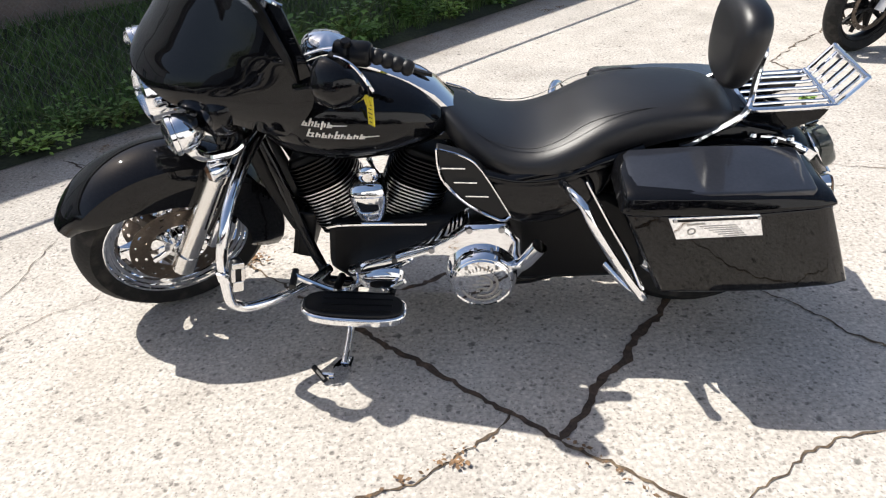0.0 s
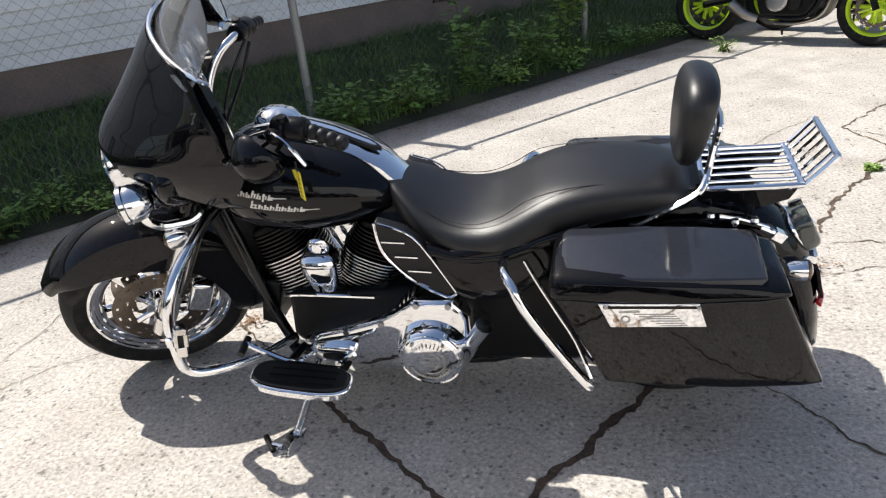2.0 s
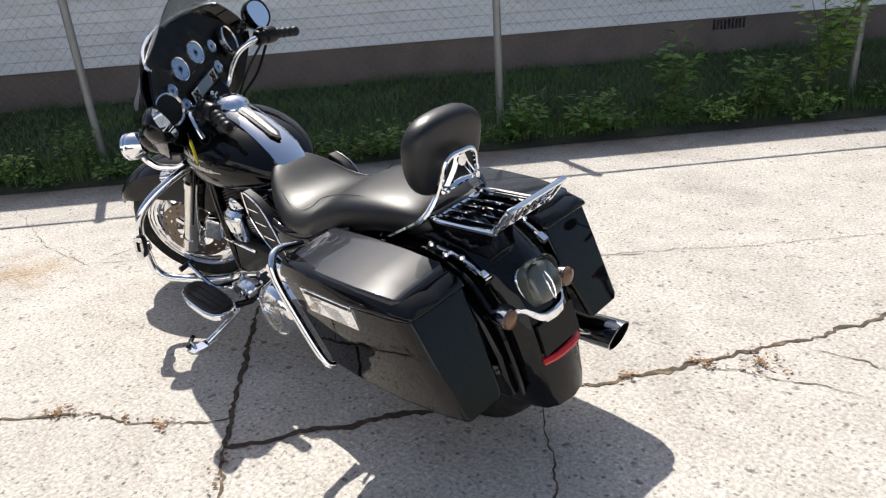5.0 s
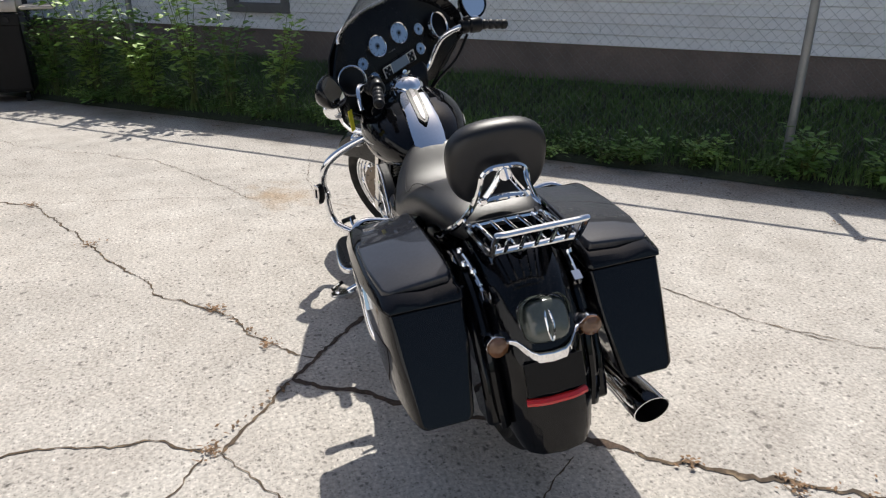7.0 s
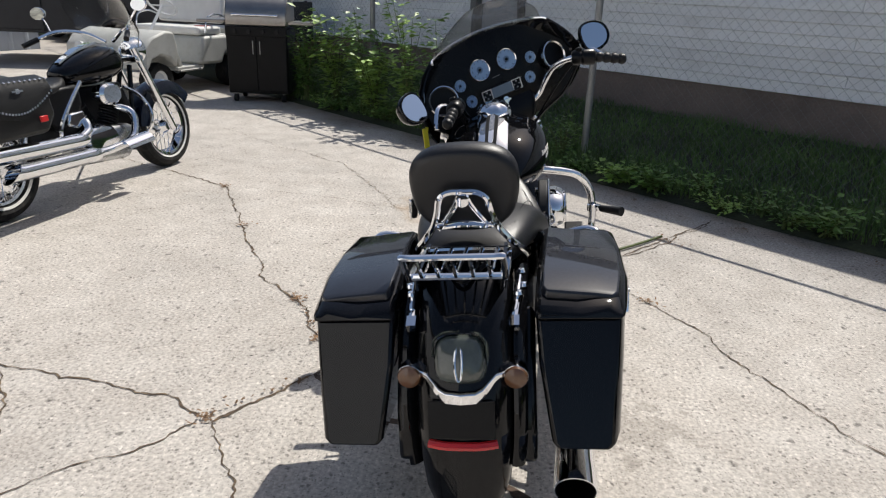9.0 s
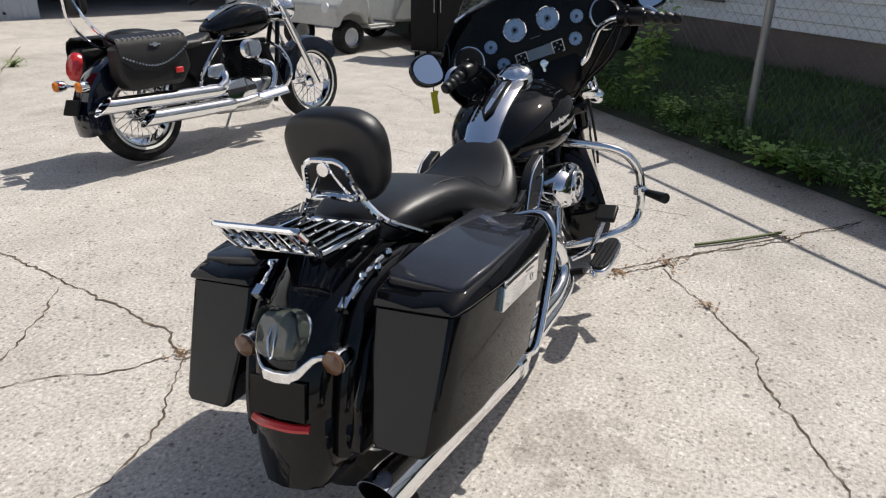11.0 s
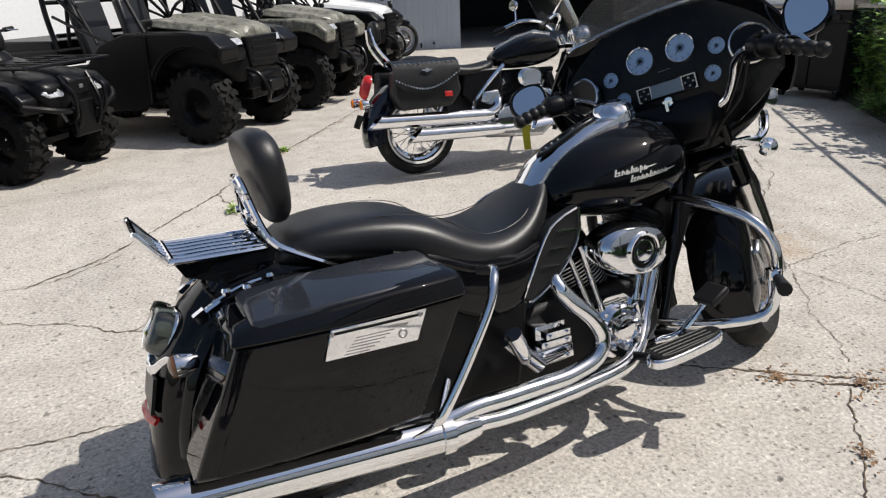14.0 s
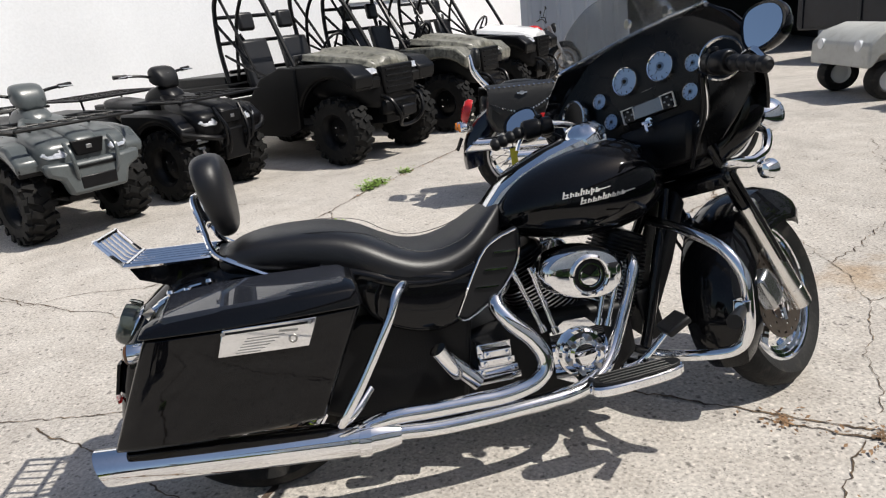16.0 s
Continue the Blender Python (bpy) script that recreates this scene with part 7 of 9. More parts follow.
def naked_bike(m, rim, tank, fork, label, group, steer=0):
    b = thing("naked_motorcycle", m, label, "motorcycle", group)
    wheel(b, (0, 0, 0.315), 0.315, 0.16, 0.225, 10, rim_mat=rim, twin=False, slim=0.45)
    wheel(b, (1.40, 0, 0.305), 0.305, 0.115, 0.225, 10, rim_mat=rim, twin=False, slim=0.45)
    for s in (1, -1):
        rod_part("fork_leg", (1.41, s * 0.10, 0.29), (1.14, s * 0.10, 0.92), 0.027, fork, b, 12, 0.022)
        tube_part("swingarm", [(0.48, s * 0.10, 0.40), (0.25, s * 0.12, 0.37), (0.0, s * 0.115, 0.315)], 0.032, SATIN_BLACK, b, 3)
        tube_part("frame_tube", [(1.10, s * 0.04, 0.88), (0.90, s * 0.14, 0.74), (0.60, s * 0.14, 0.62), (0.46, s * 0.11, 0.40)], 0.024, SATIN_BLACK, b)
        rod_part("foot_peg", (0.42, s * 0.14, 0.40), (0.40, s * 0.27, 0.40), 0.012, ALLOY, b)
        tube_part("handlebar", [(1.10, s * 0.03, 0.98), (1.06, s * 0.20, 1.06), (0.98, s * 0.38, 1.05)], 0.011, SATIN_BLACK, b)
        tube_part("mirror_stem", [(1.02, s * 0.28, 1.06), (1.05, s * 0.36, 1.18)], 0.005, SATIN_BLACK, b, 2)
        bm = bmesh.new()
        loft(bm, [[(1.05 + dx, s * (0.40 + y * k), 1.20 + z * k) for y, z in oval(16, 0.06, 0.035)] for dx, k in ((0.02, 0.6), (0, 1), (-0.006, 0.95))])
        part("rear_view_mirror", bm, SATIN_BLACK, b)
    bm = bmesh.new()
    arc_plate(bm, (1.40, 0.305), 0.325, 60, 165, 0.065, 0.05, 12)
    part("front_fender", bm, SATIN_BLACK, b)
    bm = bmesh.new()
    arc_plate(bm, (0.0, 0.315), 0.345, 40, 110, 0.08, 0.05, 12)
    part("rear_hugger", bm, SATIN_BLACK, b)
    body_part("fuel_tank", ((1.05, 0.86, 0.06, 0.76), (0.98, 0.95, 0.14, 0.74), (0.82, 0.98, 0.17, 0.72), (0.66, 0.90, 0.13, 0.72), (0.56, 0.82, 0.07, 0.72)), tank, b)
    body_part("seat", ((0.60, 0.82, 0.08, 0.74), (0.42, 0.80, 0.13, 0.72), (0.25, 0.84, 0.12, 0.76), (0.05, 0.90, 0.09, 0.83), (-0.08, 0.93, 0.05, 0.88)), LEATHER, b)
    body_part("tail_unit", ((0.30, 0.80, 0.10, 0.72), (0.05, 0.86, 0.09, 0.78), (-0.16, 0.93, 0.05, 0.87)), tank, b)
    tube_part("plate_bracket", [(-0.10, 0, 0.86), (-0.22, 0, 0.72), (-0.27, 0, 0.60)], 0.02, SATIN_BLACK, b, 3)
    box_part("tail_light", (-0.17, 0, 0.90), (0.03, 0.09, 0.03), RED, b, 0.006)
    slab_part("engine", [(0.98, 0.62), (0.98, 0.34), (0.90, 0.22), (0.52, 0.22), (0.46, 0.40), (0.60, 0.66)], "y", -0.15, 0.15, SATIN_BLACK, b, 0.03)
    for s in (1, -1):
        ring_part("engine_cover", [(0.09, 0), (0.09, 0.04), (0.07, 0.06), (0, 0.065)], Matrix.Translation((0.66, s * 0.14, 0.36)) @ Matrix.Rotation(radians(-90 * s), 4, "X"), STEEL, b, 20)
    box_part("radiator", (1.04, 0, 0.58), (0.05, 0.30, 0.28), SATIN_BLACK, b, 0.01)
    for y in (-0.09, -0.03, 0.03, 0.09):
        tube_part("exhaust_header", [(1.0, y, 0.50), (1.06, y, 0.40), (1.0, y, 0.24), (0.80, y * 0.6, 0.17), (0.62, -0.04, 0.17)], 0.019, STAINLESS, b)
    tube_part("muffler", [(0.50, -0.13, 0.20), (0.40, -0.16, 0.24), (0.27, -0.18, 0.33)], (0.032, 0.05), STAINLESS, b, 3, 14)
    for s in (1, -1):
        box_part("cylinder_head", (0.90, s * 0.085, 0.66), (0.20, 0.14, 0.10), UTV_BLACK, b, 0.012, Matrix.Rotation(radians(20), 4, "Y"))
        for k in range(5):
            box_part("cooling_fin", (0.90 + 0.008 * k, s * 0.09, 0.52 + 0.022 * k), (0.22, 0.16, 0.006), STEEL, b, 0.002)
        tube_part("coolant_hose", [(1.02, s * 0.12, 0.66), (0.95, s * 0.17, 0.60), (0.84, s * 0.16, 0.46)], 0.014, UTV_BLACK, b)
        tube_part("lower_frame_tube", [(1.06, s * 0.08, 0.80), (1.04, s * 0.15, 0.55), (0.92, s * 0.14, 0.24), (0.52, s * 0.13, 0.22)], 0.016, SATIN_BLACK, b)
        rod_part("case_bolt", (0.56, s * 0.15, 0.46), (0.56, s * 0.175, 0.46), 0.02, STEEL, b, 10)
        ring_part("clutch_basket", [(0.06, 0), (0.058, 0.03), (0.04, 0.04), (0, 0.042)], Matrix.Translation((0.80, s * 0.14, 0.34)) @ Matrix.Rotation(radians(-90 * s), 4, "X"), ENGINE_BLACK, b, 18)
    tube_part("shock_spring", [(0.36, 0.0, 0.46), (0.24, 0.0, 0.74)], 0.035, STEEL, b, 1)
    ring_part("headlight", [(0, -0.08), (0.08, -0.05), (0.09, 0.0), (0.08, 0.02)], Matrix.Translation((1.24, 0, 0.88)) @ Matrix.Rotation(radians(90), 4, "Y"), SATIN_BLACK, b, 20)
    ring_part("headlight_lens", [(0.08, 0.012), (0.04, 0.03), (0, 0.034)], Matrix.Translation((1.24, 0, 0.88)) @ Matrix.Rotation(radians(90), 4, "Y"), HEAD_GLASS, b, 20)
    tube_part("side_stand", [(0.62, 0.12, 0.22), (0.60, 0.27, 0.04)], 0.011, SATIN_BLACK, b, 2)
    return b


g1 = naked_bike(pose(1.93, 7.20, 0, -5, 0, -35), GREEN_RIM, DARK_PAINT, SATIN_BLACK, "dark naked motorcycle with lime-yellow wheels on its side stand", "lime-wheeled motorcycles")
copy_thing(g1, pose(2.62, 7.42, 0, -5, 0, -33))
naked_bike(pose(4.02, 4.86, 0, -7, 0, 198), SATIN_BLACK, DARK_PAINT, WHITE_PAINT, "dark motorcycle with silver fork covers and a worn front tyre", "")
naked_bike(pose(-3.78, -8.50, 0, -5, 0, 162), STEEL, RED_PAINT, STEEL, "small red motorcycle parked near the workshop wall", "")


def knobbly_wheel(parent, c, r, width, rim_r, rim_mat, lugs=18):
    m = Matrix.Translation(c) @ ALONG_Y
    w = width / 2
    bm = bmesh.new()
    lathe(bm, [(rim_r, -w * 0.7), (rim_r + 0.02, -w * 0.95), (r - 0.05, -w), (r - 0.025, -w * 0.8), (r - 0.018, 0), (r - 0.025, w * 0.8), (r - 0.05, w), (rim_r + 0.02, w * 0.95), (rim_r, w * 0.7)], m, 32)
    tyre = part("tyre", bm, KNOBBLY, parent, "chunky off-road tyre")
    bm = bmesh.new()
    for k in range(lugs):
        for s, off in ((1, 0), (-1, 0.5)):
            a = 2 * math.pi * (k + off) / lugs
            R_ = m @ Matrix.Rotation(a, 4, "Z")
            box(bm, R_ @ v3(r - 0.014, 0.0, s * w * 0.42), (1, 1, 1), R_.to_quaternion().to_matrix().to_4x4() @ Matrix.Rotation(radians(24 * s), 4, "X") @ Matrix.Diagonal((0.028, 0.045, w * 0.75, 1)))
            box(bm, R_ @ v3(r - 0.04, 0.0, s * w * 0.93), (1, 1, 1), R_.to_quaternion().to_matrix().to_4x4() @ Matrix.Diagonal((0.055, 0.04, 0.03, 1)))
    tagged(part("tread", bm, KNOBBLY, tyre), kind="stuff")
    rim = ring_part("rim", [(rim_r, -w * 0.72), (rim_r - 0.012, -w * 0.6), (rim_r - 0.03, -w * 0.15), (0.06, -w * 0.30), (0.0, -w * 0.30), (0.0, w * 0.30), (0.06, w * 0.30), (rim_r - 0.03, w * 0.15), (rim_r - 0.012, w * 0.6), (rim_r, w * 0.72)], m, rim_mat, parent, 28)
    for k in range(4):
        a = radians(45 + 90 * k)
        for s in (1, -1):
            rod_part("lug_nut", m @ v3(0.05 * math.cos(a), 0.05 * math.sin(a), s * w * 0.30), m @ v3(0.05 * math.cos(a), 0.05 * math.sin(a), s * (w * 0.30 + 0.012)), 0.009, CHROME, rim, 6)


def arch_fender(name, cx, cz, ra, top, front, y0, y1, material, parent, bevel=0.02, a0=12):
    """A boxed fender with a round wheel arch: top and nose heights, inner and outer y."""
    arch = [(cx + ra * math.cos(radians(a)), cz + ra * math.sin(radians(a))) for a in range(a0, 169, 12)]
    ax_, az_ = arch[0]
    poly = [(cx - ra - 0.05, cz + 0.10), (cx - ra - 0.04, top + 0.01), (cx, top), (cx + (ax_ - cx) * 0.75, top - 0.03), (ax_ + 0.05, max(front, az_ + 0.05)), (ax_ + 0.03, az_ - 0.02)] + arch
    return slab_part(name, poly, "y", y0, y1, material, parent, bevel)


def atv(m, paint, bumper, pod, label):
    b = thing("quad_bike", m, label, "quad bike", "quad bikes in the row")
    for s in (1, -1):
        knobbly_wheel(b, (0, s * 0.36, 0.30), 0.30, 0.20, 0.15, SATIN_BLACK)
        knobbly_wheel(b, (-1.25, s * 0.36, 0.30), 0.30, 0.25, 0.15, SATIN_BLACK)
        arch_fender("front_mudguard", -0.02, 0.30, 0.37, 0.74, 0.60, s * 0.20, s * 0.46, paint, b, 0.025, 40)
        arch_fender("front_liner", -0.02, 0.29, 0.36, 0.70, 0.56, s * 0.12, s * 0.45, UTV_BLACK, b, 0.01, 40)
        arch_fender("rear_mudguard", -1.25, 0.30, 0.37, 0.76, 0.62, s * 0.14, s * 0.50, paint, b, 0.025)
        # lamp set into the corner of the cowl
        bm = bmesh.new()
        ring = [(-0.085, -0.012), (-0.06, -0.036), (0.05, -0.030), (0.085, 0.0), (0.06, 0.030), (-0.05, 0.036)]
        loft(bm, [[(0.385 - 0.30 * max(0, y) - 0.35 * (z + 0.04) + dx, s * (0.225 + y * k), 0.635 + z * k) for y, z in ring] for dx, k in ((-0.05, 1.0), (0.012, 1.0), (0.024, 0.8))])
        part("headlight", bm, CLEAR_LAMP, b, "clear headlight", bevel=0.004)
        tube_part("handlebar", [(-0.38, s * 0.02, 0.98), (-0.40, s * 0.16, 1.03), (-0.46, s * 0.36, 1.05)], 0.012, SATIN_BLACK, b)
        rod_part("grip", (-0.44, s * 0.29, 1.045), (-0.475, s * 0.40, 1.05), 0.018, PLASTIC, b)
        tube_part("brake_lever", [(-0.40, s * 0.27, 1.045), (-0.41, s * 0.39, 1.04)], 0.006, ALLOY, b, 2)
        box_part("footwell", (-0.60, s * 0.32, 0.34), (0.50, 0.24, 0.03), PLASTIC, b)
        rod_part("shock", (0.02, s * 0.22, 0.34), (-0.08, s * 0.16, 0.66), 0.028, STEEL, b)
        tube_part("suspension_arm", [(-0.05, s * 0.10, 0.28), (0, s * 0.28, 0.29)], 0.018, SATIN_BLACK, b, 2)
        tube_part("bumper_bar", [(0.34, s * 0.10, 0.40), (0.46, s * 0.14, 0.46), (0.48, s * 0.16, 0.62), (0.40, s * 0.16, 0.70)], 0.014, bumper, b)
    body_part("front_cowl", ((0.395, 0.66, 0.26, 0.50), (0.36, 0.72, 0.32, 0.48), (0.22, 0.765, 0.34, 0.52), (0.0, 0.79, 0.30, 0.60), (-0.18, 0.84, 0.20, 0.64), (-0.35, 0.90, 0.12, 0.66)), paint, b, 5.0)
    body_part("hood_ridge", ((0.41, 0.70, 0.09, 0.60), (0.34, 0.765, 0.11, 0.62), (0.10, 0.815, 0.10, 0.70), (-0.12, 0.83, 0.08, 0.72)), paint, b, 4.0)
    slab_part("grille", [(-0.12, 0.705), (0.12, 0.705), (0.09, 0.60), (-0.09, 0.60)], "x", 0.385, 0.415, UTV_BLACK, b)
    body_part("steering_cover", ((-0.16, 0.86, 0.10, 0.66), (-0.30, 0.955, 0.12, 0.70), (-0.46, 0.93, 0.13, 0.70), (-0.56, 0.86, 0.11, 0.68)), paint, b, 3.0)
    if bumper is SATIN_BLACK:
        for s in (1, -1):
            tube_part("side_bar", [(0.37, s * 0.06, 0.50), (0.44, s * 0.18, 0.50), (0.41, s * 0.32, 0.53), (0.30, s * 0.45, 0.57)], 0.022, SATIN_BLACK, b)
            tube_part("brush_guard", [(0.36, s * 0.09, 0.30), (0.45, s * 0.10, 0.42), (0.46, s * 0.11, 0.56), (0.36, s * 0.14, 0.74)], 0.015, SATIN_BLACK, b)
        slab_part("skid_plate", [(-0.11, 0.56), (0.11, 0.56), (0.13, 0.30), (-0.13, 0.30)], "x", 0.37, 0.42, UTV_BLACK, b, 0.015)
    else:
        slab_part("front_bumper", [(-0.34, 0.585), (-0.14, 0.57), (0.14, 0.57), (0.34, 0.585), (0.33, 0.50), (0.24, 0.46), (0.20, 0.34), (-0.20, 0.34), (-0.24, 0.46), (-0.33, 0.50)], "x", 0.37, 0.46, bumper, b, 0.025)
        box_part("bumper_slot", (0.458, 0, 0.53), (0.02, 0.30, 0.022), UTV_BLACK, b, 0.004)
        box_part("skid_opening", (0.455, 0, 0.42), (0.02, 0.26, 0.09), SATIN_BLACK, b)
    box_part("grille_badge", (0.42, 0, 0.655), (0.008, 0.04, 0.03), STEEL, b, 0.004)
    body_part("handlebar_pod", ((-0.24, 0.98, 0.07, 0.90), (-0.28, 1.08, 0.12, 0.91), (-0.38, 1.12, 0.125, 0.94), (-0.46, 1.06, 0.08, 0.96)), pod, b, 4.0)
    ring_part("pod_lamp", [(0.05, 0), (0.045, 0.012), (0, 0.018)], Matrix.Translation((-0.27, 0, 0.995)) @ Matrix.Rotation(radians(75), 4, "Y"), CLEAR_LAMP, b, 16)
    body_part("seat", ((-0.50, 0.84, 0.10, 0.70), (-0.65, 0.80, 0.15, 0.68), (-0.95, 0.84, 0.17, 0.70), (-1.15, 0.86, 0.15, 0.74)), VINYL, b, 3)
    box_part("engine", (-0.62, 0, 0.45), (0.55, 0.30, 0.40), SATIN_BLACK, b, 0.04)
    box_part("chassis", (-0.6, 0, 0.27), (1.45, 0.20, 0.05), SATIN_BLACK, b)
    for x0, x1, z, hw, nm in ((0.36, -0.24, 0.825, 0.42, "front_rack"), (-0.98, -1.60, 0.875, 0.42, "rear_rack")):
        bm = bmesh.new()
        tube(bm, [(x0, hw - 0.06, z), (x0 - 0.04, hw, z), (x1 + 0.04, hw, z), (x1, hw - 0.06, z), (x1, -hw + 0.06, z), (x1 + 0.04, -hw, z), (x0 - 0.04, -hw, z), (x0, -hw + 0.06, z), (x0, hw - 0.06, z)], 0.012, 8, 3)
        rk = part(nm, bm, SATIN_BLACK, b, "black tubular rack")
        for k in range(5):
            y = -0.28 + 0.14 * k
            rod_part("bar", (x0, y, z), (x1, y, z), 0.008, SATIN_BLACK, rk, 6)
        rod_part("bar", ((x0 + x1) / 2, hw, z), ((x0 + x1) / 2, -hw, z), 0.008, SATIN_BLACK, rk, 6)
        for s in (1, -1):
            rod_part("leg", ((x0 + x1) / 2, s * 0.22, z), ((x0 + x1) / 2, s * 0.20, z - 0.16), 0.010, SATIN_BLACK, rk, 6)
    return b


atv(pose(1.97, -1.98, 0, 0, 0, 126), GREY_PLASTIC, GREY_PLASTIC, GREY_PLASTIC, "grey quad bike with black racks and chunky tyres")
atv(pose(1.02, -2.76, 0, 0, 0, 133), SATIN_BLACK, SATIN_BLACK, PLASTIC, "black quad bike with tube bumper and chunky tyres")


def utv(m, hood, fender, label, roof=False):
    b = thing("side_by_side", m, label, "utility vehicle", "side-by-side vehicles in the row")
    for s in (1, -1):
        knobbly_wheel(b, (0, s * 0.50, 0.325), 0.325, 0.23, 0.155, SATIN_BLACK)
        knobbly_wheel(b, (-1.85, s * 0.50, 0.325), 0.325, 0.26, 0.155, SATIN_BLACK)
        arch_fender("front_fender", 0.0, 0.36, 0.47, 0.95, 0.82, s * 0.34, s * 0.61, fender, b, 0.03, 50)
        arch_fender("wheel_liner", 0.0, 0.36, 0.455, 0.90, 0.78, s * 0.24, s * 0.58, UTV_BLACK, b, 0.01, 50)
        slab_part("side_panel", [(-0.40, 0.93), (-0.44, 0.35), (-0.62, 0.28), (-1.35, 0.28), (-1.45, 0.42), (-1.42, 0.66), (-1.10, 0.69), (-0.92, 0.86), (-0.62, 0.95)], "y", s * 0.56, s * 0.63, UTV_BLACK, b, 0.015)
        slab_part("rear_fender", [(-1.40, 0.80), (-1.45, 0.66), (-1.60, 0.73), (-1.85, 0.75), (-2.15, 0.69), (-2.35, 0.66), (-2.35, 0.78), (-1.45, 0.82)], "y", s * 0.30, s * 0.64, UTV_BLACK, b, 0.015)
        bm = bmesh.new()
        ring = [(-0.10, -0.020), (0.09, -0.036), (0.11, 0.0), (0.07, 0.034), (-0.08, 0.036), (-0.11, 0.012)]
        loft(bm, [[(0.325 - 0.45 * max(0, y + 0.02) - 0.5 * (z + 0.04) + dx, s * (0.36 + y * k), 0.845 + z * k) for y, z in ring] for dx, k in ((-0.08, 1.0), (0.012, 1.0), (0.022, 0.8))])
        part("headlight", bm, CLEAR_LAMP, b, "clear headlight", bevel=0.004)
        tube_part("cage_post", [(-0.42, s * 0.58, 0.92), (-0.64, s * 0.56, 1.32), (-0.82, s * 0.53, 1.60), (-0.94, s * 0.52, 1.672), (-1.40, s * 0.51, 1.712), (-1.54, s * 0.515, 1.66), (-1.58, s * 0.53, 1.48), (-1.55, s * 0.56, 1.15), (-1.47, s * 0.58, 0.82)], 0.024, SATIN_BLACK, b, 5)
        tube_part("inner_hoop", [(-1.12, s * 0.50, 1.69), (-1.30, s * 0.49, 1.40), (-1.38, s * 0.52, 0.84)], 0.018, SATIN_BLACK, b)
        tube_part("rear_stay", [(-1.50, s * 0.50, 1.67), (-1.20, s * 0.54, 1.20), (-0.98, s * 0.58, 0.86)], 0.015, SATIN_BLACK, b, 2)
        tube_part("cage_brace", [(-1.57, s * 0.54, 1.42), (-1.08, s * 0.55, 0.98)], 0.016, SATIN_BLACK, b, 2)
        tube_part("door_bar", [(-0.50, s * 0.60, 0.80), (-0.95, s * 0.62, 0.92), (-1.42, s * 0.60, 1.10)], 0.014, SATIN_BLACK, b)
        rod_part("shock", (0.02, s * 0.32, 0.36), (-0.06, s * 0.26, 0.76), 0.032, STEEL, b)
        tube_part("suspension_arm", [(0, s * 0.12, 0.30), (0, s * 0.40, 0.32)], 0.022, SATIN_BLACK, b, 2)
        body_part("seat", ((-0.85, 0.74, 0.20, 0.62), (-1.25, 0.76, 0.21, 0.62)), VINYL, b, 4).location.y = s * 0.28
        slab_part("seat_back", [(-1.20, 0.72), (-1.30, 0.72), (-1.42, 1.22), (-1.33, 1.24)], "y", s * 0.10, s * 0.47, VINYL, b, 0.03)
        box_part("head_restraint", (-1.43, s * 0.27, 1.42), (0.07, 0.20, 0.19), VINYL, b, 0.03, Matrix.Rotation(radians(-8), 4, "Y"))
        tube_part("belt", [(-1.40, s * 0.40, 1.30), (-1.25, s * 0.20, 0.80)], 0.02, SATIN_BLACK, b, 2, 6, 0.2)
    bm = bmesh.new()
    loft(bm, [[(x, y * hw, z - d) for y, d in ((-1, 0.07), (-0.92, 0.01), (-0.45, 0.0), (-0.36, -0.025), (0.36, -0.025), (0.45, 0.0), (0.92, 0.01), (1, 0.07))] for x, z, hw in ((0.30, 0.91, 0.25), (0.26, 0.95, 0.30), (0.10, 0.99, 0.38), (-0.18, 1.03, 0.46), (-0.44, 1.06, 0.50))])
    part("hood", bm, hood, b, bevel=0.012)
    body_part("nose", ((0.34, 0.84, 0.24, 0.50), (0.30, 0.90, 0.34, 0.48), (0.12, 0.94, 0.44, 0.52), (-0.20, 0.98, 0.54, 0.62), (-0.44, 1.0, 0.58, 0.60)), UTV_BLACK, b, 6)
    slab_part("grille", [(-0.24, 0.885), (0.24, 0.885), (0.20, 0.62), (-0.20, 0.62)], "x", 0.29, 0.355, UTV_BLACK, b, 0.012)
    for k in range(4):
        box_part("grille_bar", (0.36, 0, 0.68 + 0.055 * k), (0.012, 0.36, 0.015), SATIN_BLACK, b, 0.003)
    box_part("front_bumper", (0.31, 0, 0.50), (0.10, 0.50, 0.14), UTV_BLACK, b, 0.03)
    bm = bmesh.new()
    tube(bm, [(0.28, 0.24, 0.62), (0.42, 0.22, 0.57), (0.48, 0.17, 0.42), (0.42, 0.10, 0.32), (0.42, -0.10, 0.32), (0.48, -0.17, 0.42), (0.42, -0.22, 0.57), (0.28, -0.24, 0.62)], 0.019, 8, 5)
    part("bull_bar", bm, SATIN_BLACK, b)
    box_part("winch", (0.40, 0, 0.45), (0.12, 0.22, 0.11), SATIN_BLACK, b, 0.02)
    for x, z in ((-0.88, 1.64), (-1.45, 1.705), (-1.585, 1.48), (-1.565, 1.22), (-1.49, 0.93), (-0.45, 0.98)):
        rod_part("cage_cross_tube", (x, 0.53, z), (x, -0.53, z), 0.02, SATIN_BLACK, b, 8)
    box_part("dashboard", (-0.50, 0, 0.95), (0.18, 1.0, 0.20), UTV_BLACK, b, 0.04)
    bm = bmesh.new()
    mm = pose(-0.72, 0.28, 1.06, 0, -62, 0)
    tube(bm, [mm @ v3(0.17 * math.cos(a), 0.17 * math.sin(a), 0) for a in [2 * math.pi * k / 16 for k in range(17)]], 0.014, 8, 1)
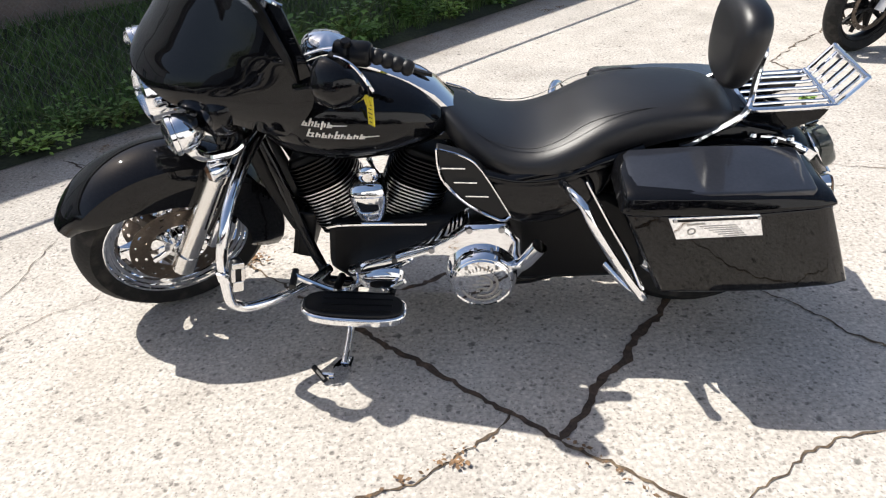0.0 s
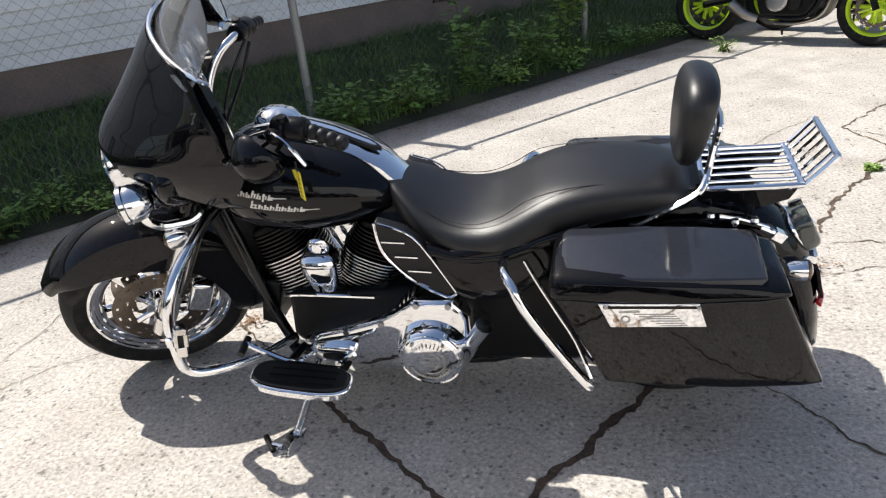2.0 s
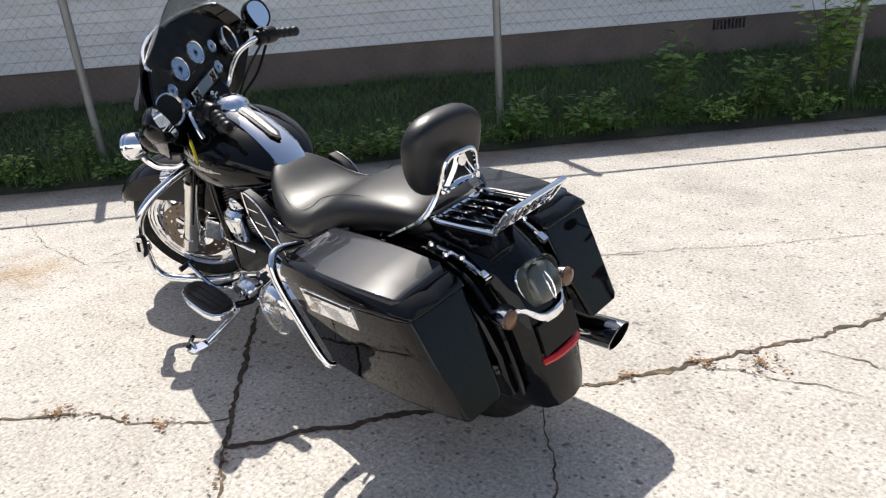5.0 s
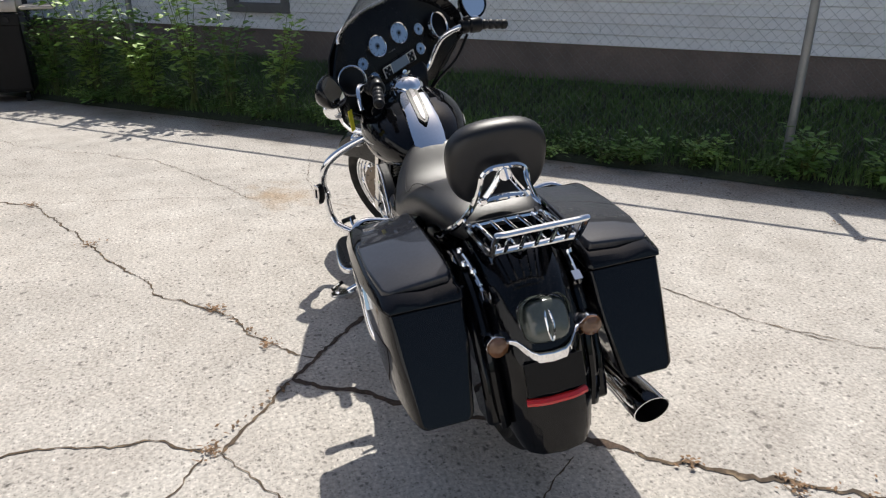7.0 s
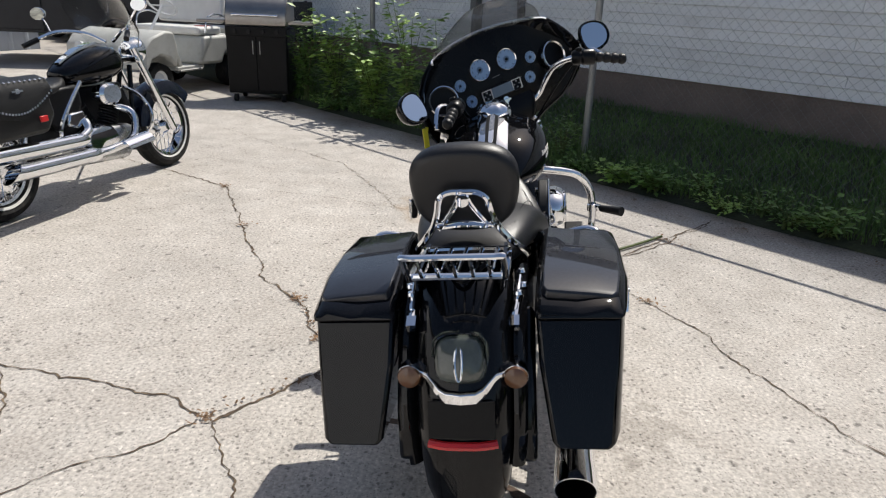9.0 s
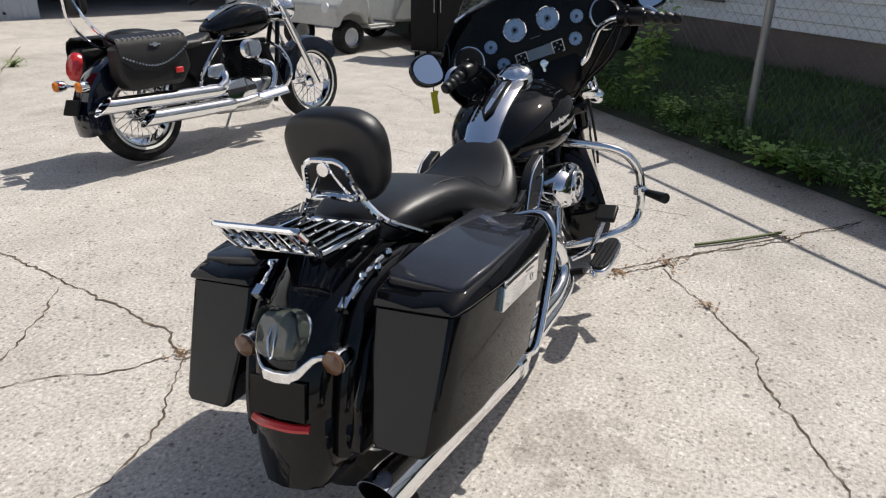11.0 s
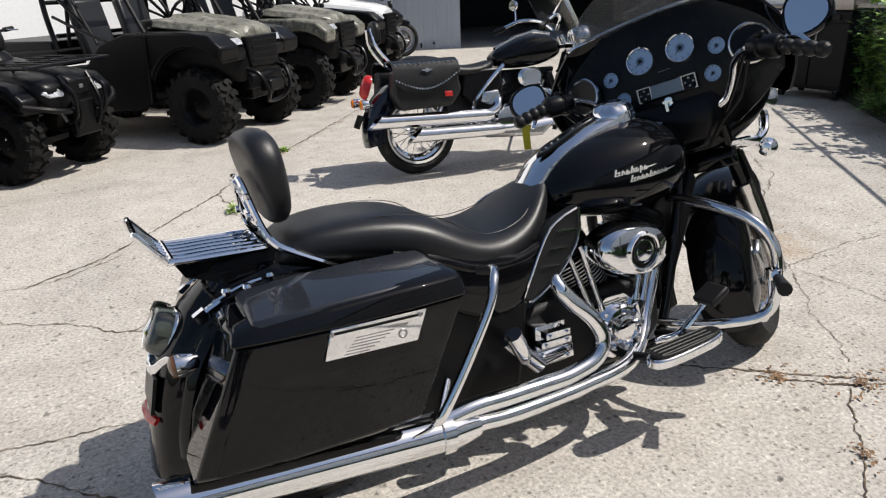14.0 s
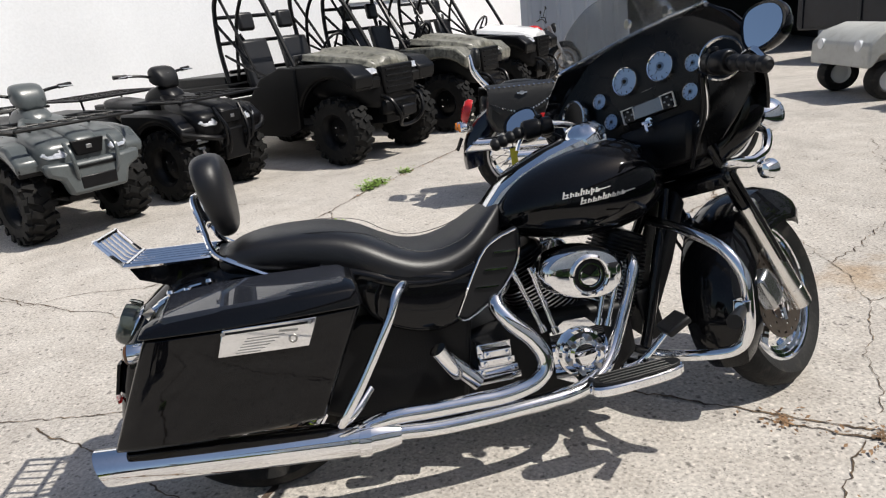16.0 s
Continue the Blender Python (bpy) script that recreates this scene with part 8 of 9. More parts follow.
    rod(bm, mm @ v3(-0.16, 0, 0), mm @ v3(0.16, 0, 0), 0.012, 6)
    rod(bm, mm @ v3(0, 0, 0), mm @ v3(0, 0, -0.25), 0.02, 8)
    part("steering_wheel", bm, SATIN_BLACK, b)
    box_part("floor", (-0.95, 0, 0.36), (1.3, 1.15, 0.06), UTV_BLACK, b)
    box_part("cargo_bed", (-1.95, 0, 0.81), (0.90, 1.20, 0.16), UTV_BLACK, b, 0.02)
    box_part("chassis", (-0.8, 0, 0.42), (2.2, 0.34, 0.16), SATIN_BLACK, b)
    if roof:
        bm = bmesh.new()
        loft(bm, [[(x, y, z + 0.03 - 0.06 * (abs(y) / 0.6) ** 3) for y in (-0.6, -0.3, 0, 0.3, 0.6)] + [(x, y, z - 0.06 * (abs(y) / 0.6) ** 3) for y in (0.6, 0.3, 0, -0.3, -0.6)] for x, z in ((-0.75, 1.69), (-1.0, 1.745), (-1.4, 1.765), (-1.55, 1.735))])
        part("roof", bm, UTV_BLACK, b)
    return b


utv(pose(-0.64, -3.28, 0, 0, 0, 127), CAMO, UTV_BLACK, "black side-by-side with camouflage hood and open roll cage")
utv(pose(-2.0, -4.42, 0, 0, 0, 134), CAMO, CAMO, "camouflage side-by-side with black roof and roll cage", True)
utv(pose(-3.27, -5.72, 0, 0, 0, 135), WHITE_PAINT, UTV_BLACK, "black side-by-side with a white hood and open roll cage", False)


def utility_cart():
    b = thing("utility_cart", pose(-7.25, -2.05, 0, 0, 0, -16) @ Matrix.Diagonal((1, 1, 0.93, 1)), "pale grey old utility cart with white bench seat", "cart")
    for x in (0.0, 1.42):
        for s in (1, -1):
            m = Matrix.Translation((x, s * 0.46, 0.22)) @ ALONG_Y
            ring_part("tyre", [(0.12, -0.07), (0.14, -0.085), (0.20, -0.08), (0.22, 0), (0.20, 0.08), (0.14, 0.085), (0.12, 0.07)], m, RUBBER, b)
            ring_part("wheel_disc", [(0.12, -0.06), (0.10, -0.03), (0, -0.05), (0, 0.05), (0.10, 0.03), (0.12, 0.06)], m, WHITE_PAINT, b)
    slab_part("front_cowl", [(1.70, 0.36), (1.69, 0.62), (1.58, 0.74), (1.32, 0.82), (1.18, 0.80), (1.13, 0.60), (1.16, 0.36), (1.20, 0.40), (1.27, 0.49), (1.42, 0.53), (1.57, 0.49), (1.64, 0.38)], "y", -0.57, 0.57, CART_GREY, b, 0.035)
    slab_part("leg_shield", [(1.20, 0.78), (1.14, 0.76), (0.98, 0.36), (1.04, 0.34)], "y", -0.50, 0.50, CART_GREY, b, 0.01)
    box_part("floor", (0.86, 0, 0.33), (0.50, 1.05, 0.05), CART_GREY, b, 0.01)
    rod_part("step_rail", (0.70, 0.56, 0.31), (1.12, 0.56, 0.31), 0.015, GALV, b)
    slab_part("seat_box", [(0.72, 0.36), (0.62, 0.72), (-0.10, 0.72), (-0.35, 0.70), (-0.42, 0.40), (-0.24, 0.36), (-0.20, 0.46), (0.0, 0.52), (0.20, 0.46), (0.26, 0.34)], "y", -0.56, 0.56, CART_GREY, b, 0.04)
    box_part("seat_cushion", (0.40, 0, 0.78), (0.46, 1.0, 0.11), WHITE_VINYL, b, 0.035)
    box_part("cushion_patch", (0.36, 0.36, 0.838), (0.16, 0.14, 0.008), RED_PAINT, b, 0.003)
    box_part("seat_back", (0.10, 0, 1.04), (0.09, 1.0, 0.36), WHITE_VINYL, b, 0.035, Matrix.Rotation(radians(-12), 4, "Y"))
    for s in (1, -1):
        tube_part("arm_rail", [(0.55, s * 0.53, 0.76), (0.50, s * 0.54, 0.95), (0.30, s * 0.54, 1.0), (0.12, s * 0.53, 0.95)], 0.013, CHROME, b)
    rod_part("steering_column", (1.22, 0.20, 0.70), (0.90, 0.20, 1.10), 0.018, WHITE_PAINT, b)
    bm = bmesh.new()
    mm = aim((0.90, 0.20, 1.10), (0.82, 0.20, 1.19))
    tube(bm, [mm @ v3(0.18 * math.cos(a), 0.18 * math.sin(a), 0) for a in [2 * math.pi * k / 16 for k in range(17)]], 0.013, 8, 1)
    rod(bm, mm @ v3(-0.17, 0, 0), mm @ v3(0.17, 0, 0), 0.011, 6)
    part("steering_wheel", bm, WHITE_PAINT, b)
    for s in (1, -1):
        ring_part("headlight", [(0, -0.04), (0.06, -0.03), (0.065, 0.01), (0, 0.025)], Matrix.Translation((1.69, s * 0.36, 0.60)) @ Matrix.Rotation(radians(90), 4, "Y"), HEAD_GLASS, b, 18)
    box_part("rear_bed", (-0.42, 0, 0.74), (0.50, 1.06, 0.10), CART_GREY, b, 0.02)


utility_cart()


def gas_grill():
    b = thing("gas_grill", pose(-6.02, -0.80, 0, 0, 0, 4), "black cabinet gas grill with stainless hood and side shelf", "grill")
    box_part("cabinet", (0, 0, 0.47), (0.50, 0.70, 0.74), ENGINE_BLACK, b, 0.012)
    for s in (1, -1):
        box_part("cabinet_door", (0.256, s * 0.172, 0.44), (0.016, 0.335, 0.62), ENGINE_BLACK, b, 0.006)
        rod_part("door_handle", (0.275, s * 0.04, 0.55), (0.275, s * 0.04, 0.70), 0.007, STEEL, b)
        box_part("side_shelf", (0, s * 0.52, 0.90), (0.46, 0.32, 0.035), STAINLESS, b, 0.008)
    box_part("control_panel", (0.262, 0, 0.80), (0.03, 0.70, 0.11), ENGINE_BLACK, b, 0.008)
    for k in range(4):
        rod_part("knob", (0.276, -0.24 + 0.16 * k, 0.80), (0.31, -0.24 + 0.16 * k, 0.80), 0.024, PLASTIC, b, 14)
    bm = bmesh.new()
    prof = [(0.25, 0.86), (0.26, 0.98), (0.20, 1.10), (0.08, 1.17), (-0.14, 1.17), (-0.24, 1.06), (-0.25, 0.86)]
    loft(bm, [[(x, y, z) for x, z in prof] for y in (-0.35, 0.35)])
    part("hood", bm, STAINLESS, b, bevel=0.012)
    rod_part("hood_handle", (0.30, -0.26, 0.98), (0.30, 0.26, 0.98), 0.013, CHROME, b)
    for x in (0.20, -0.20):
        for s in (1, -1):
            rod_part("caster", (x, s * 0.28 - 0.02, 0.045), (x, s * 0.28 + 0.02, 0.045), 0.045, RUBBER, b, 14)
            rod_part("caster_stem", (x, s * 0.28, 0.05), (x, s * 0.28, 0.11), 0.014, STEEL, b)


gas_grill()


def flat_trailer():
    b = thing("trailer", pose(-9.6, -3.6, 0, 0, 0, 98), "long dark utility trailer behind the cart", "trailer")
    for s in (1, -1):
        box_part("side_wall", (0, s * 0.95, 0.80), (5.2, 0.05, 0.55), TRAILER_DARK, b, 0.01)
        m = Matrix.Translation((-0.3, s * 1.05, 0.33)) @ ALONG_Y
        ring_part("tyre", [(0.19, -0.08), (0.28, -0.10), (0.33, 0), (0.28, 0.10), (0.19, 0.08), (0, 0.05), (0, -0.05), (0.19, -0.08)], m, RUBBER, b)
        bm = bmesh.new()
        arc_plate(bm, (-0.3, 0.33), 0.40, 10, 170, 0.12, 0.04, 14)
        ob = part("mudguard", bm, TRAILER_DARK, b)
        ob.location.y = s * 1.05
        for k in range(6):
            box_part("stake", (-2.5 + k, s * 0.985, 0.80), (0.05, 0.03, 0.58), TRAILER_DARK, b, 0.004)
    box_part("bed", (0, 0, 0.52), (5.2, 1.9, 0.08), TRAILER_DARK, b, 0.01)
    tube_part("drawbar", [(2.6, 0.5, 0.50), (3.6, 0.0, 0.48)], 0.04, TRAILER_DARK, b, 1)
    tube_part("drawbar", [(2.6, -0.5, 0.50), (3.6, 0.0, 0.48)], 0.04, TRAILER_DARK, b, 1)


flat_trailer()


def hand_dolly():
    b = thing("wheel_dolly", pose(-6.2, -9.25, 0, 0, 0, 60), "black steel moving dolly against the workshop wall", "dolly")
    tube_part("handle", [(0.45, 0, 0.06), (0.0, 0.0, 0.30), (-0.45, 0.0, 0.62)], 0.022, SATIN_BLACK, b)
    tube_part("frame_rail", [(-0.45, 0.25, 0.12), (0.45, 0.25, 0.12)], 0.022, SATIN_BLACK, b, 1)
    tube_part("frame_rail", [(-0.45, -0.25, 0.12), (0.45, -0.25, 0.12)], 0.022, SATIN_BLACK, b, 1)
    rod_part("axle", (0, -0.3, 0.10), (0, 0.3, 0.10), 0.018, STEEL, b)
    for s in (1, -1):
        rod_part("roller", (0, s * 0.30 - 0.03, 0.10), (0, s * 0.30 + 0.03, 0.10), 0.10, RUBBER, b, 16)


hand_dolly()
# ---- cracks, litter, weeds ----
def crack(pts, width, amp=0.02, seed=0, name="crack", even=0.14, dirt=None):
    """A ragged dirt-filled crack along a few corner points."""
    path = []
    P = [Vector((*p, 0)) for p in pts]
    for a, b in zip(P, P[1:]):
        n = max(2, int((b - a).length / 0.018))
        path += [a.lerp(b, k / n) for k in range(n)]
    path.append(P[-1])
    bm = bmesh.new()
    prev = None
    for i, p in enumerate(path):
        d = (path[min(i + 1, len(path) - 1)] - path[max(i - 1, 0)]).normalized()
        side = v3(-d.y, d.x, 0)
        q = p + side * (amp * noise.noise(v3(p.x * 6, p.y * 6, seed)) + amp * 0.55 * noise.noise(v3(p.x * 25, p.y * 25, seed + 5)) + 0.009 * noise.noise(v3(p.x * 85, p.y * 85, seed + 7)))
        w = width * 0.85 * (even + 1.1 * abs(noise.noise(v3(p.x * 9, p.y * 9, seed + 9))) + 0.35 * noise.noise(v3(p.x * 45, p.y * 45, seed + 3)))
        u = width * 0.85 * (even + 1.1 * abs(noise.noise(v3(p.x * 11, p.y * 11, seed + 19))) + 0.45 * noise.noise(v3(p.x * 60, p.y * 60, seed + 13)))
        if i in (0, len(path) - 1):
            w, u = w * 0.3, u * 0.3
        w, u = max(w, 0.0006), max(u, 0.0006)
        cur = [bm.verts.new(q + side * w + v3(0, 0, 0.003)), bm.verts.new(q - side * u + v3(0, 0, 0.003))]
        if prev:
            bm.faces.new((prev[0], cur[0], cur[1], prev[1]))
        prev = cur
    return part(name, bm, dirt or CRACK, ground)


crack([(-1.9, 3.35), (-0.9, 2.4), (-0.36, 1.86)], 0.013, 0.012, 1, "joint")
crack([(-0.36, 1.86), (0.28, 1.28)], 0.015, 0.010, 1, "joint", 0.50, JOINT)
crack([(0.28, 1.28), (0.6, 1.02)], 0.013, 0.012, 26)
crack([(0.59, 1.02), (0.74, 1.12), (0.93, 1.21), (1.10, 1.26), (1.4, 1.20), (1.9, 1.04), (2.6, 0.9)], 0.008, 0.03, 2)
crack([(0.28, 1.28), (0.40, 1.45), (0.69, 1.80), (1.0, 2.18)], 0.022, 0.02, 3, "joint", 0.45, JOINT)
crack([(1.0, 2.18), (1.23, 2.48), (1.56, 2.95), (1.73, 3.24), (2.03, 3.61)], 0.026, 0.03, 4)
crack([(2.03, 3.61), (2.25, 3.84), (2.11, 4.29), (2.44, 4.62), (2.94, 5.11), (3.6, 5.6)], 0.014, 0.04, 5)
crack([(2.11, 4.29), (2.28, 4.06), (2.7, 3.9), (3.4, 3.85)], 0.006, 0.03, 6)
crack([(0.15, 1.395), (0.10, 1.33), (0.0, 1.22), (-0.2, 1.14), (-0.37, 1.05), (-0.59, 0.84), (-1.31, 0.48), (-2.12, 0.11)], 0.012, 0.035, 7)
crack([(-2.12, 0.11), (-2.21, -0.05), (-2.42, -0.38), (-2.9, -1.2)], 0.012, 0.04, 8)
crack([(-2.12, 0.11), (-2.02, 0.72), (-1.83, 1.32), (-1.62, 1.73), (-1.23, 2.1), (-0.99, 2.36)], 0.0045, 0.03, 9)
crack([(-1.83, 1.32), (-2.17, 1.17), (-2.94, 0.76), (-3.41, 0.15), (-4.13, -0.63)], 0.006, 0.04, 10)
crack([(-1.62, 1.73), (-1.6, 2.0), (-1.57, 2.5)], 0.004, 0.02, 11)
crack([(0.59, 1.0), (0.46, 0.83), (0.44, 0.62), (0.36, 0.31), (0.34, 0.15), (0.28, -0.11), (0.18, -0.66), (0.18, -1.23)], 0.011, 0.03, 12)
crack([(1.38, -0.22), (1.0, -0.4), (0.60, -0.8), (0.18, -1.23), (-0.33, -1.85), (-1.02, -2.54), (-1.87, -3.42), (-4.3, -6.0)], 0.015, 0.022, 13, "joint")
crack([(0.60, 0.98), (0.76, 0.85), (0.88, 0.70), (1.0, 0.58), (1.3, 0.30), (1.55, 0.08), (1.96, -0.31), (2.5, -0.9)], 0.007, 0.03, 14)
crack([(0.38, 0.2), (0.6, 0.34), (0.84, 0.46), (1.04, 0.57)], 0.008, 0.03, 15)
crack([(2.2, -0.54), (2.0, -0.3), (1.63, -0.31), (1.25, -0.2), (0.9, -0.4)], 0.007, 0.03, 16)
crack([(-1.86, 3.33), (-1.48, 2.99), (-1.31, 2.85), (-1.07, 2.56), (-0.88, 2.45), (-0.67, 2.21)], 0.010, 0.03, 17)
crack([(-0.85, 2.44), (-0.58, 2.62), (-0.28, 2.81), (-0.03, 2.87), (0.23, 2.99), (0.55, 3.15), (0.71, 3.26)], 0.008, 0.03, 18)
crack([(0.48, 3.12), (0.99, 3.52), (1.28, 3.79), (2.0, 4.5)], 0.005, 0.025, 19)
crack([(0.96, 2.0), (1.12, 1.80), (1.24, 1.62), (1.6, 1.2)], 0.009, 0.02, 20)
crack([(1.25, 2.49), (1.42, 2.54), (1.75, 2.62)], 0.006, 0.03, 21)
crack([(1.53, 2.80), (1.71, 2.81), (2.2, 2.6)], 0.006, 0.03, 24)
crack([(-3.0, 1.9), (-2.2, 1.75), (-1.62, 1.73)], 0.004, 0.03, 25)

random.seed(11)


def litter(name, places, label):
    """Dry leaf bits lying in and beside the cracks."""
    bm = bmesh.new()
    for (x, y), spread, count in places:
        for _ in range(count):
            a = random.uniform(0, 6.28)
            r = abs(random.gauss(0, spread * 0.6))
            c = v3(x + r * math.cos(a), y + r * math.sin(a), 0.006)
            s = random.uniform(0.004, 0.011)
            t = random.uniform(0, 6.28)
            d = v3(math.cos(t), math.sin(t), random.uniform(-0.3, 0.5)) * s
            e = v3(-math.sin(t), math.cos(t), random.uniform(-0.3, 0.5)) * s * random.uniform(0.3, 0.7)
            bm.faces.new([bm.verts.new(c + q + v3(0, 0, 0.004)) for q in (d, e, -d, -e)])
    tagged(part(name, bm, LITTER), label, "leaf litter", kind="stuff")


litter("crack_litter", tuple(((a[0] + (b[0] - a[0]) * k / 7, a[1] + (b[1] - a[1]) * k / 7), 0.010 + 0.010 * (k % 3), 2 + 3 * (k % 3 == 1)) for a, b in (((-0.4, 1.03), (-0.18, 1.15)), ((-0.18, 1.15), (0.15, 1.32)), ((0.3, 1.27), (0.47, 1.09)), ((0.47, 1.09), (0.6, 0.96))) for k in range(7)), "dry leaf crumbs lying along the cracks")
litter("joint_litter", tuple(((-0.1 - 0.12 * k, -1.55 - 0.122 * k), 0.035 + 0.02 * (k % 3), 10 + 12 * (k % 4 == 0)) for k in range(22)), "dry grass and leaves caught in the joint")
litter("leaf_litter", (((1.28, 2.52), 0.06, 70), ((1.42, 2.62), 0.09, 80), ((-0.36, 1.05), 0.05, 60), ((0.58, 1.0), 0.05, 50), ((-2.1, 0.1), 0.08, 60), ((-0.9, 2.45), 0.12, 110), ((-1.45, 2.95), 0.12, 80), ((-0.72, 2.26), 0.08, 70), ((-2.3, 4.0), 0.3, 60), ((0.0, 1.22), 0.04, 30), ((-1.31, 0.48), 0.06, 40), ((1.1, 2.3), 0.04, 30), ((-0.55, 2.65), 0.07, 40)), "brown dry leaf litter in concrete cracks")
litter("leaf_litter", (((0.98, 5.95), 0.10, 60), ((1.10, 6.05), 0.08, 40), ((-0.28, 4.32), 0.06, 25), ((-0.05, 4.25), 0.08, 20)) + tuple((((-1.2 - 0.55 * k, 4.05 - 0.56 * k)), 0.12, 30) for k in range(7)) + tuple((((-0.6 + 0.6 * k, 4.75 + 0.6 * k)), 0.12, 25) for k in range(4)), "dry leaves along the grass edge")

GRASS = mat("grass_blade", (0.085, 0.150, 0.032), 0.6, vary=0.35, scale=2, fine=30)
LEAF = mat("weed_leaf", (0.12, 0.23, 0.04), 0.5, vary=0.3, scale=4, fine=40)
LEAF_LIGHT = mat("young_leaf", (0.24, 0.38, 0.07), 0.5, vary=0.25, scale=4, fine=40)
STEM = mat("weed_stem", (0.09, 0.12, 0.03), 0.7, vary=0.2)
for m_ in (GRASS, LEAF, LEAF_LIGHT):
    p_ = m_.node_tree.nodes["Principled BSDF"]
    p_.inputs["Subsurface Weight"].default_value = 0.0
    p_.inputs["Transmission Weight"].default_value = 0.0


def verge_z(w):
    T = ((EDGE_W, 0.004), (EDGE_W + 0.12, 0.035), (FENCE_W, 0.05), (5.2, 0.12), (HOUSE_W + 0.3, 0.2))
    for a, b in zip(T, T[1:]):
        if w <= b[0]:
            return a[1] + (b[1] - a[1]) * max(0, (w - a[0]) / (b[0] - a[0]))
    return T[-1][1]


def blades(name, count, s0, s1, w0, w1, h0, h1, material, label):
    verts, faces = [], []
    for _ in range(count):
        s, w = random.uniform(s0, s1), random.uniform(w0, w1)
        clump = 0.55 + 0.9 * abs(noise.noise(v3(s * 2.2, w * 2.2, 1)))
        h = random.uniform(h0, h1) * clump
        a = random.uniform(0, 6.28)
        lean = random.uniform(0.1, 0.75) * h
        d = v3(math.cos(a), math.sin(a), 0)
        e = v3(-d.y, d.x, 0) * random.uniform(0.002, 0.0045)
        b = yard(s, w, verge_z(w) - 0.005)
        k = len(verts)
        verts += [b - e, b + e, b + d * lean * 0.35 + e * 0.8 + v3(0, 0, h * 0.6), b + d * lean * 0.35 - e * 0.8 + v3(0, 0, h * 0.6), b + d * lean + v3(0, 0, h * 0.9)]
        faces += [(k, k + 1, k + 2, k + 3), (k + 3, k + 2, k + 4)]
    me = bpy.data.meshes.new(name)
    me.from_pydata([tuple(v) for v in verts], [], faces)
    me.materials.append(material)
    return tagged(new(name, me), label, "grass", kind="stuff")


blades("grass", 52000, -6.5, 9.3, EDGE_W + 0.10, HOUSE_W, 0.05, 0.15, GRASS, "dark green uncut grass in shade")
blades("grass", 5000, -6.5, 8.0, EDGE_W + 0.08, FENCE_W + 0.2, 0.08, 0.24, GRASS, "taller grass tufts under the chain-link fence")


def leaf_quad(bm, base, d, up, length, width):
    side = d.cross(up).normalized() * width
    mid = base + d * length * 0.5 + up * length * 0.08
    a, b, c, e = bm.verts.new(base), bm.verts.new(mid + side), bm.verts.new(base + d * length), bm.verts.new(mid - side)
    f = bm.verts.new(mid - up * width * 0.35)
    bm.faces.new((a, b, f))
    bm.faces.new((b, c, f))
    bm.faces.new((c, e, f))
    bm.faces.new((e, a, f))


def bush(place, height, spread, stems, leaves, size, material, label, name="weed_bush", seed=0):
    random.seed(100 + seed)
    b = thing(name, Matrix.Translation(place), label, "bush", "weeds along the fence")
    bs, bl = bmesh.new(), bmesh.new()
    for _ in range(stems):
        a = random.uniform(0, 6.28)
        tip = v3(math.cos(a) * spread * random.uniform(0.2, 1), math.sin(a) * spread * random.uniform(0.2, 1), height * random.uniform(0.6, 1.05))
        mid = v3(tip.x * 0.35, tip.y * 0.35, tip.z * 0.55)
        path = smooth_path([v3(random.uniform(-0.05, 0.05), random.uniform(-0.05, 0.05), 0), mid, tip], 6)
        tube(bs, path, (0.007, 0.002), 5, 1)
        for _ in range(leaves):
            k = random.randint(3, len(path) - 1)
            p = path[k]
            az = random.uniform(0, 6.28)
            d = v3(math.cos(az), math.sin(az), random.uniform(-0.35, 0.45)).normalized()
            tw = p + d * random.uniform(0.0, min(0.10, 1.2 * spread))
            up = (v3(0, 0, 1) + v3(random.uniform(-0.5, 0.5), random.uniform(-0.5, 0.5), 0)).normalized()
            leaf_quad(bl, tw, d, up, size * random.uniform(0.6, 1.25), size * random.uniform(0.22, 0.38))
    tagged(part("stem", bs, STEM, b), kind="stuff")
    tagged(part("leaves", bl, material, b), kind="stuff")
    return b


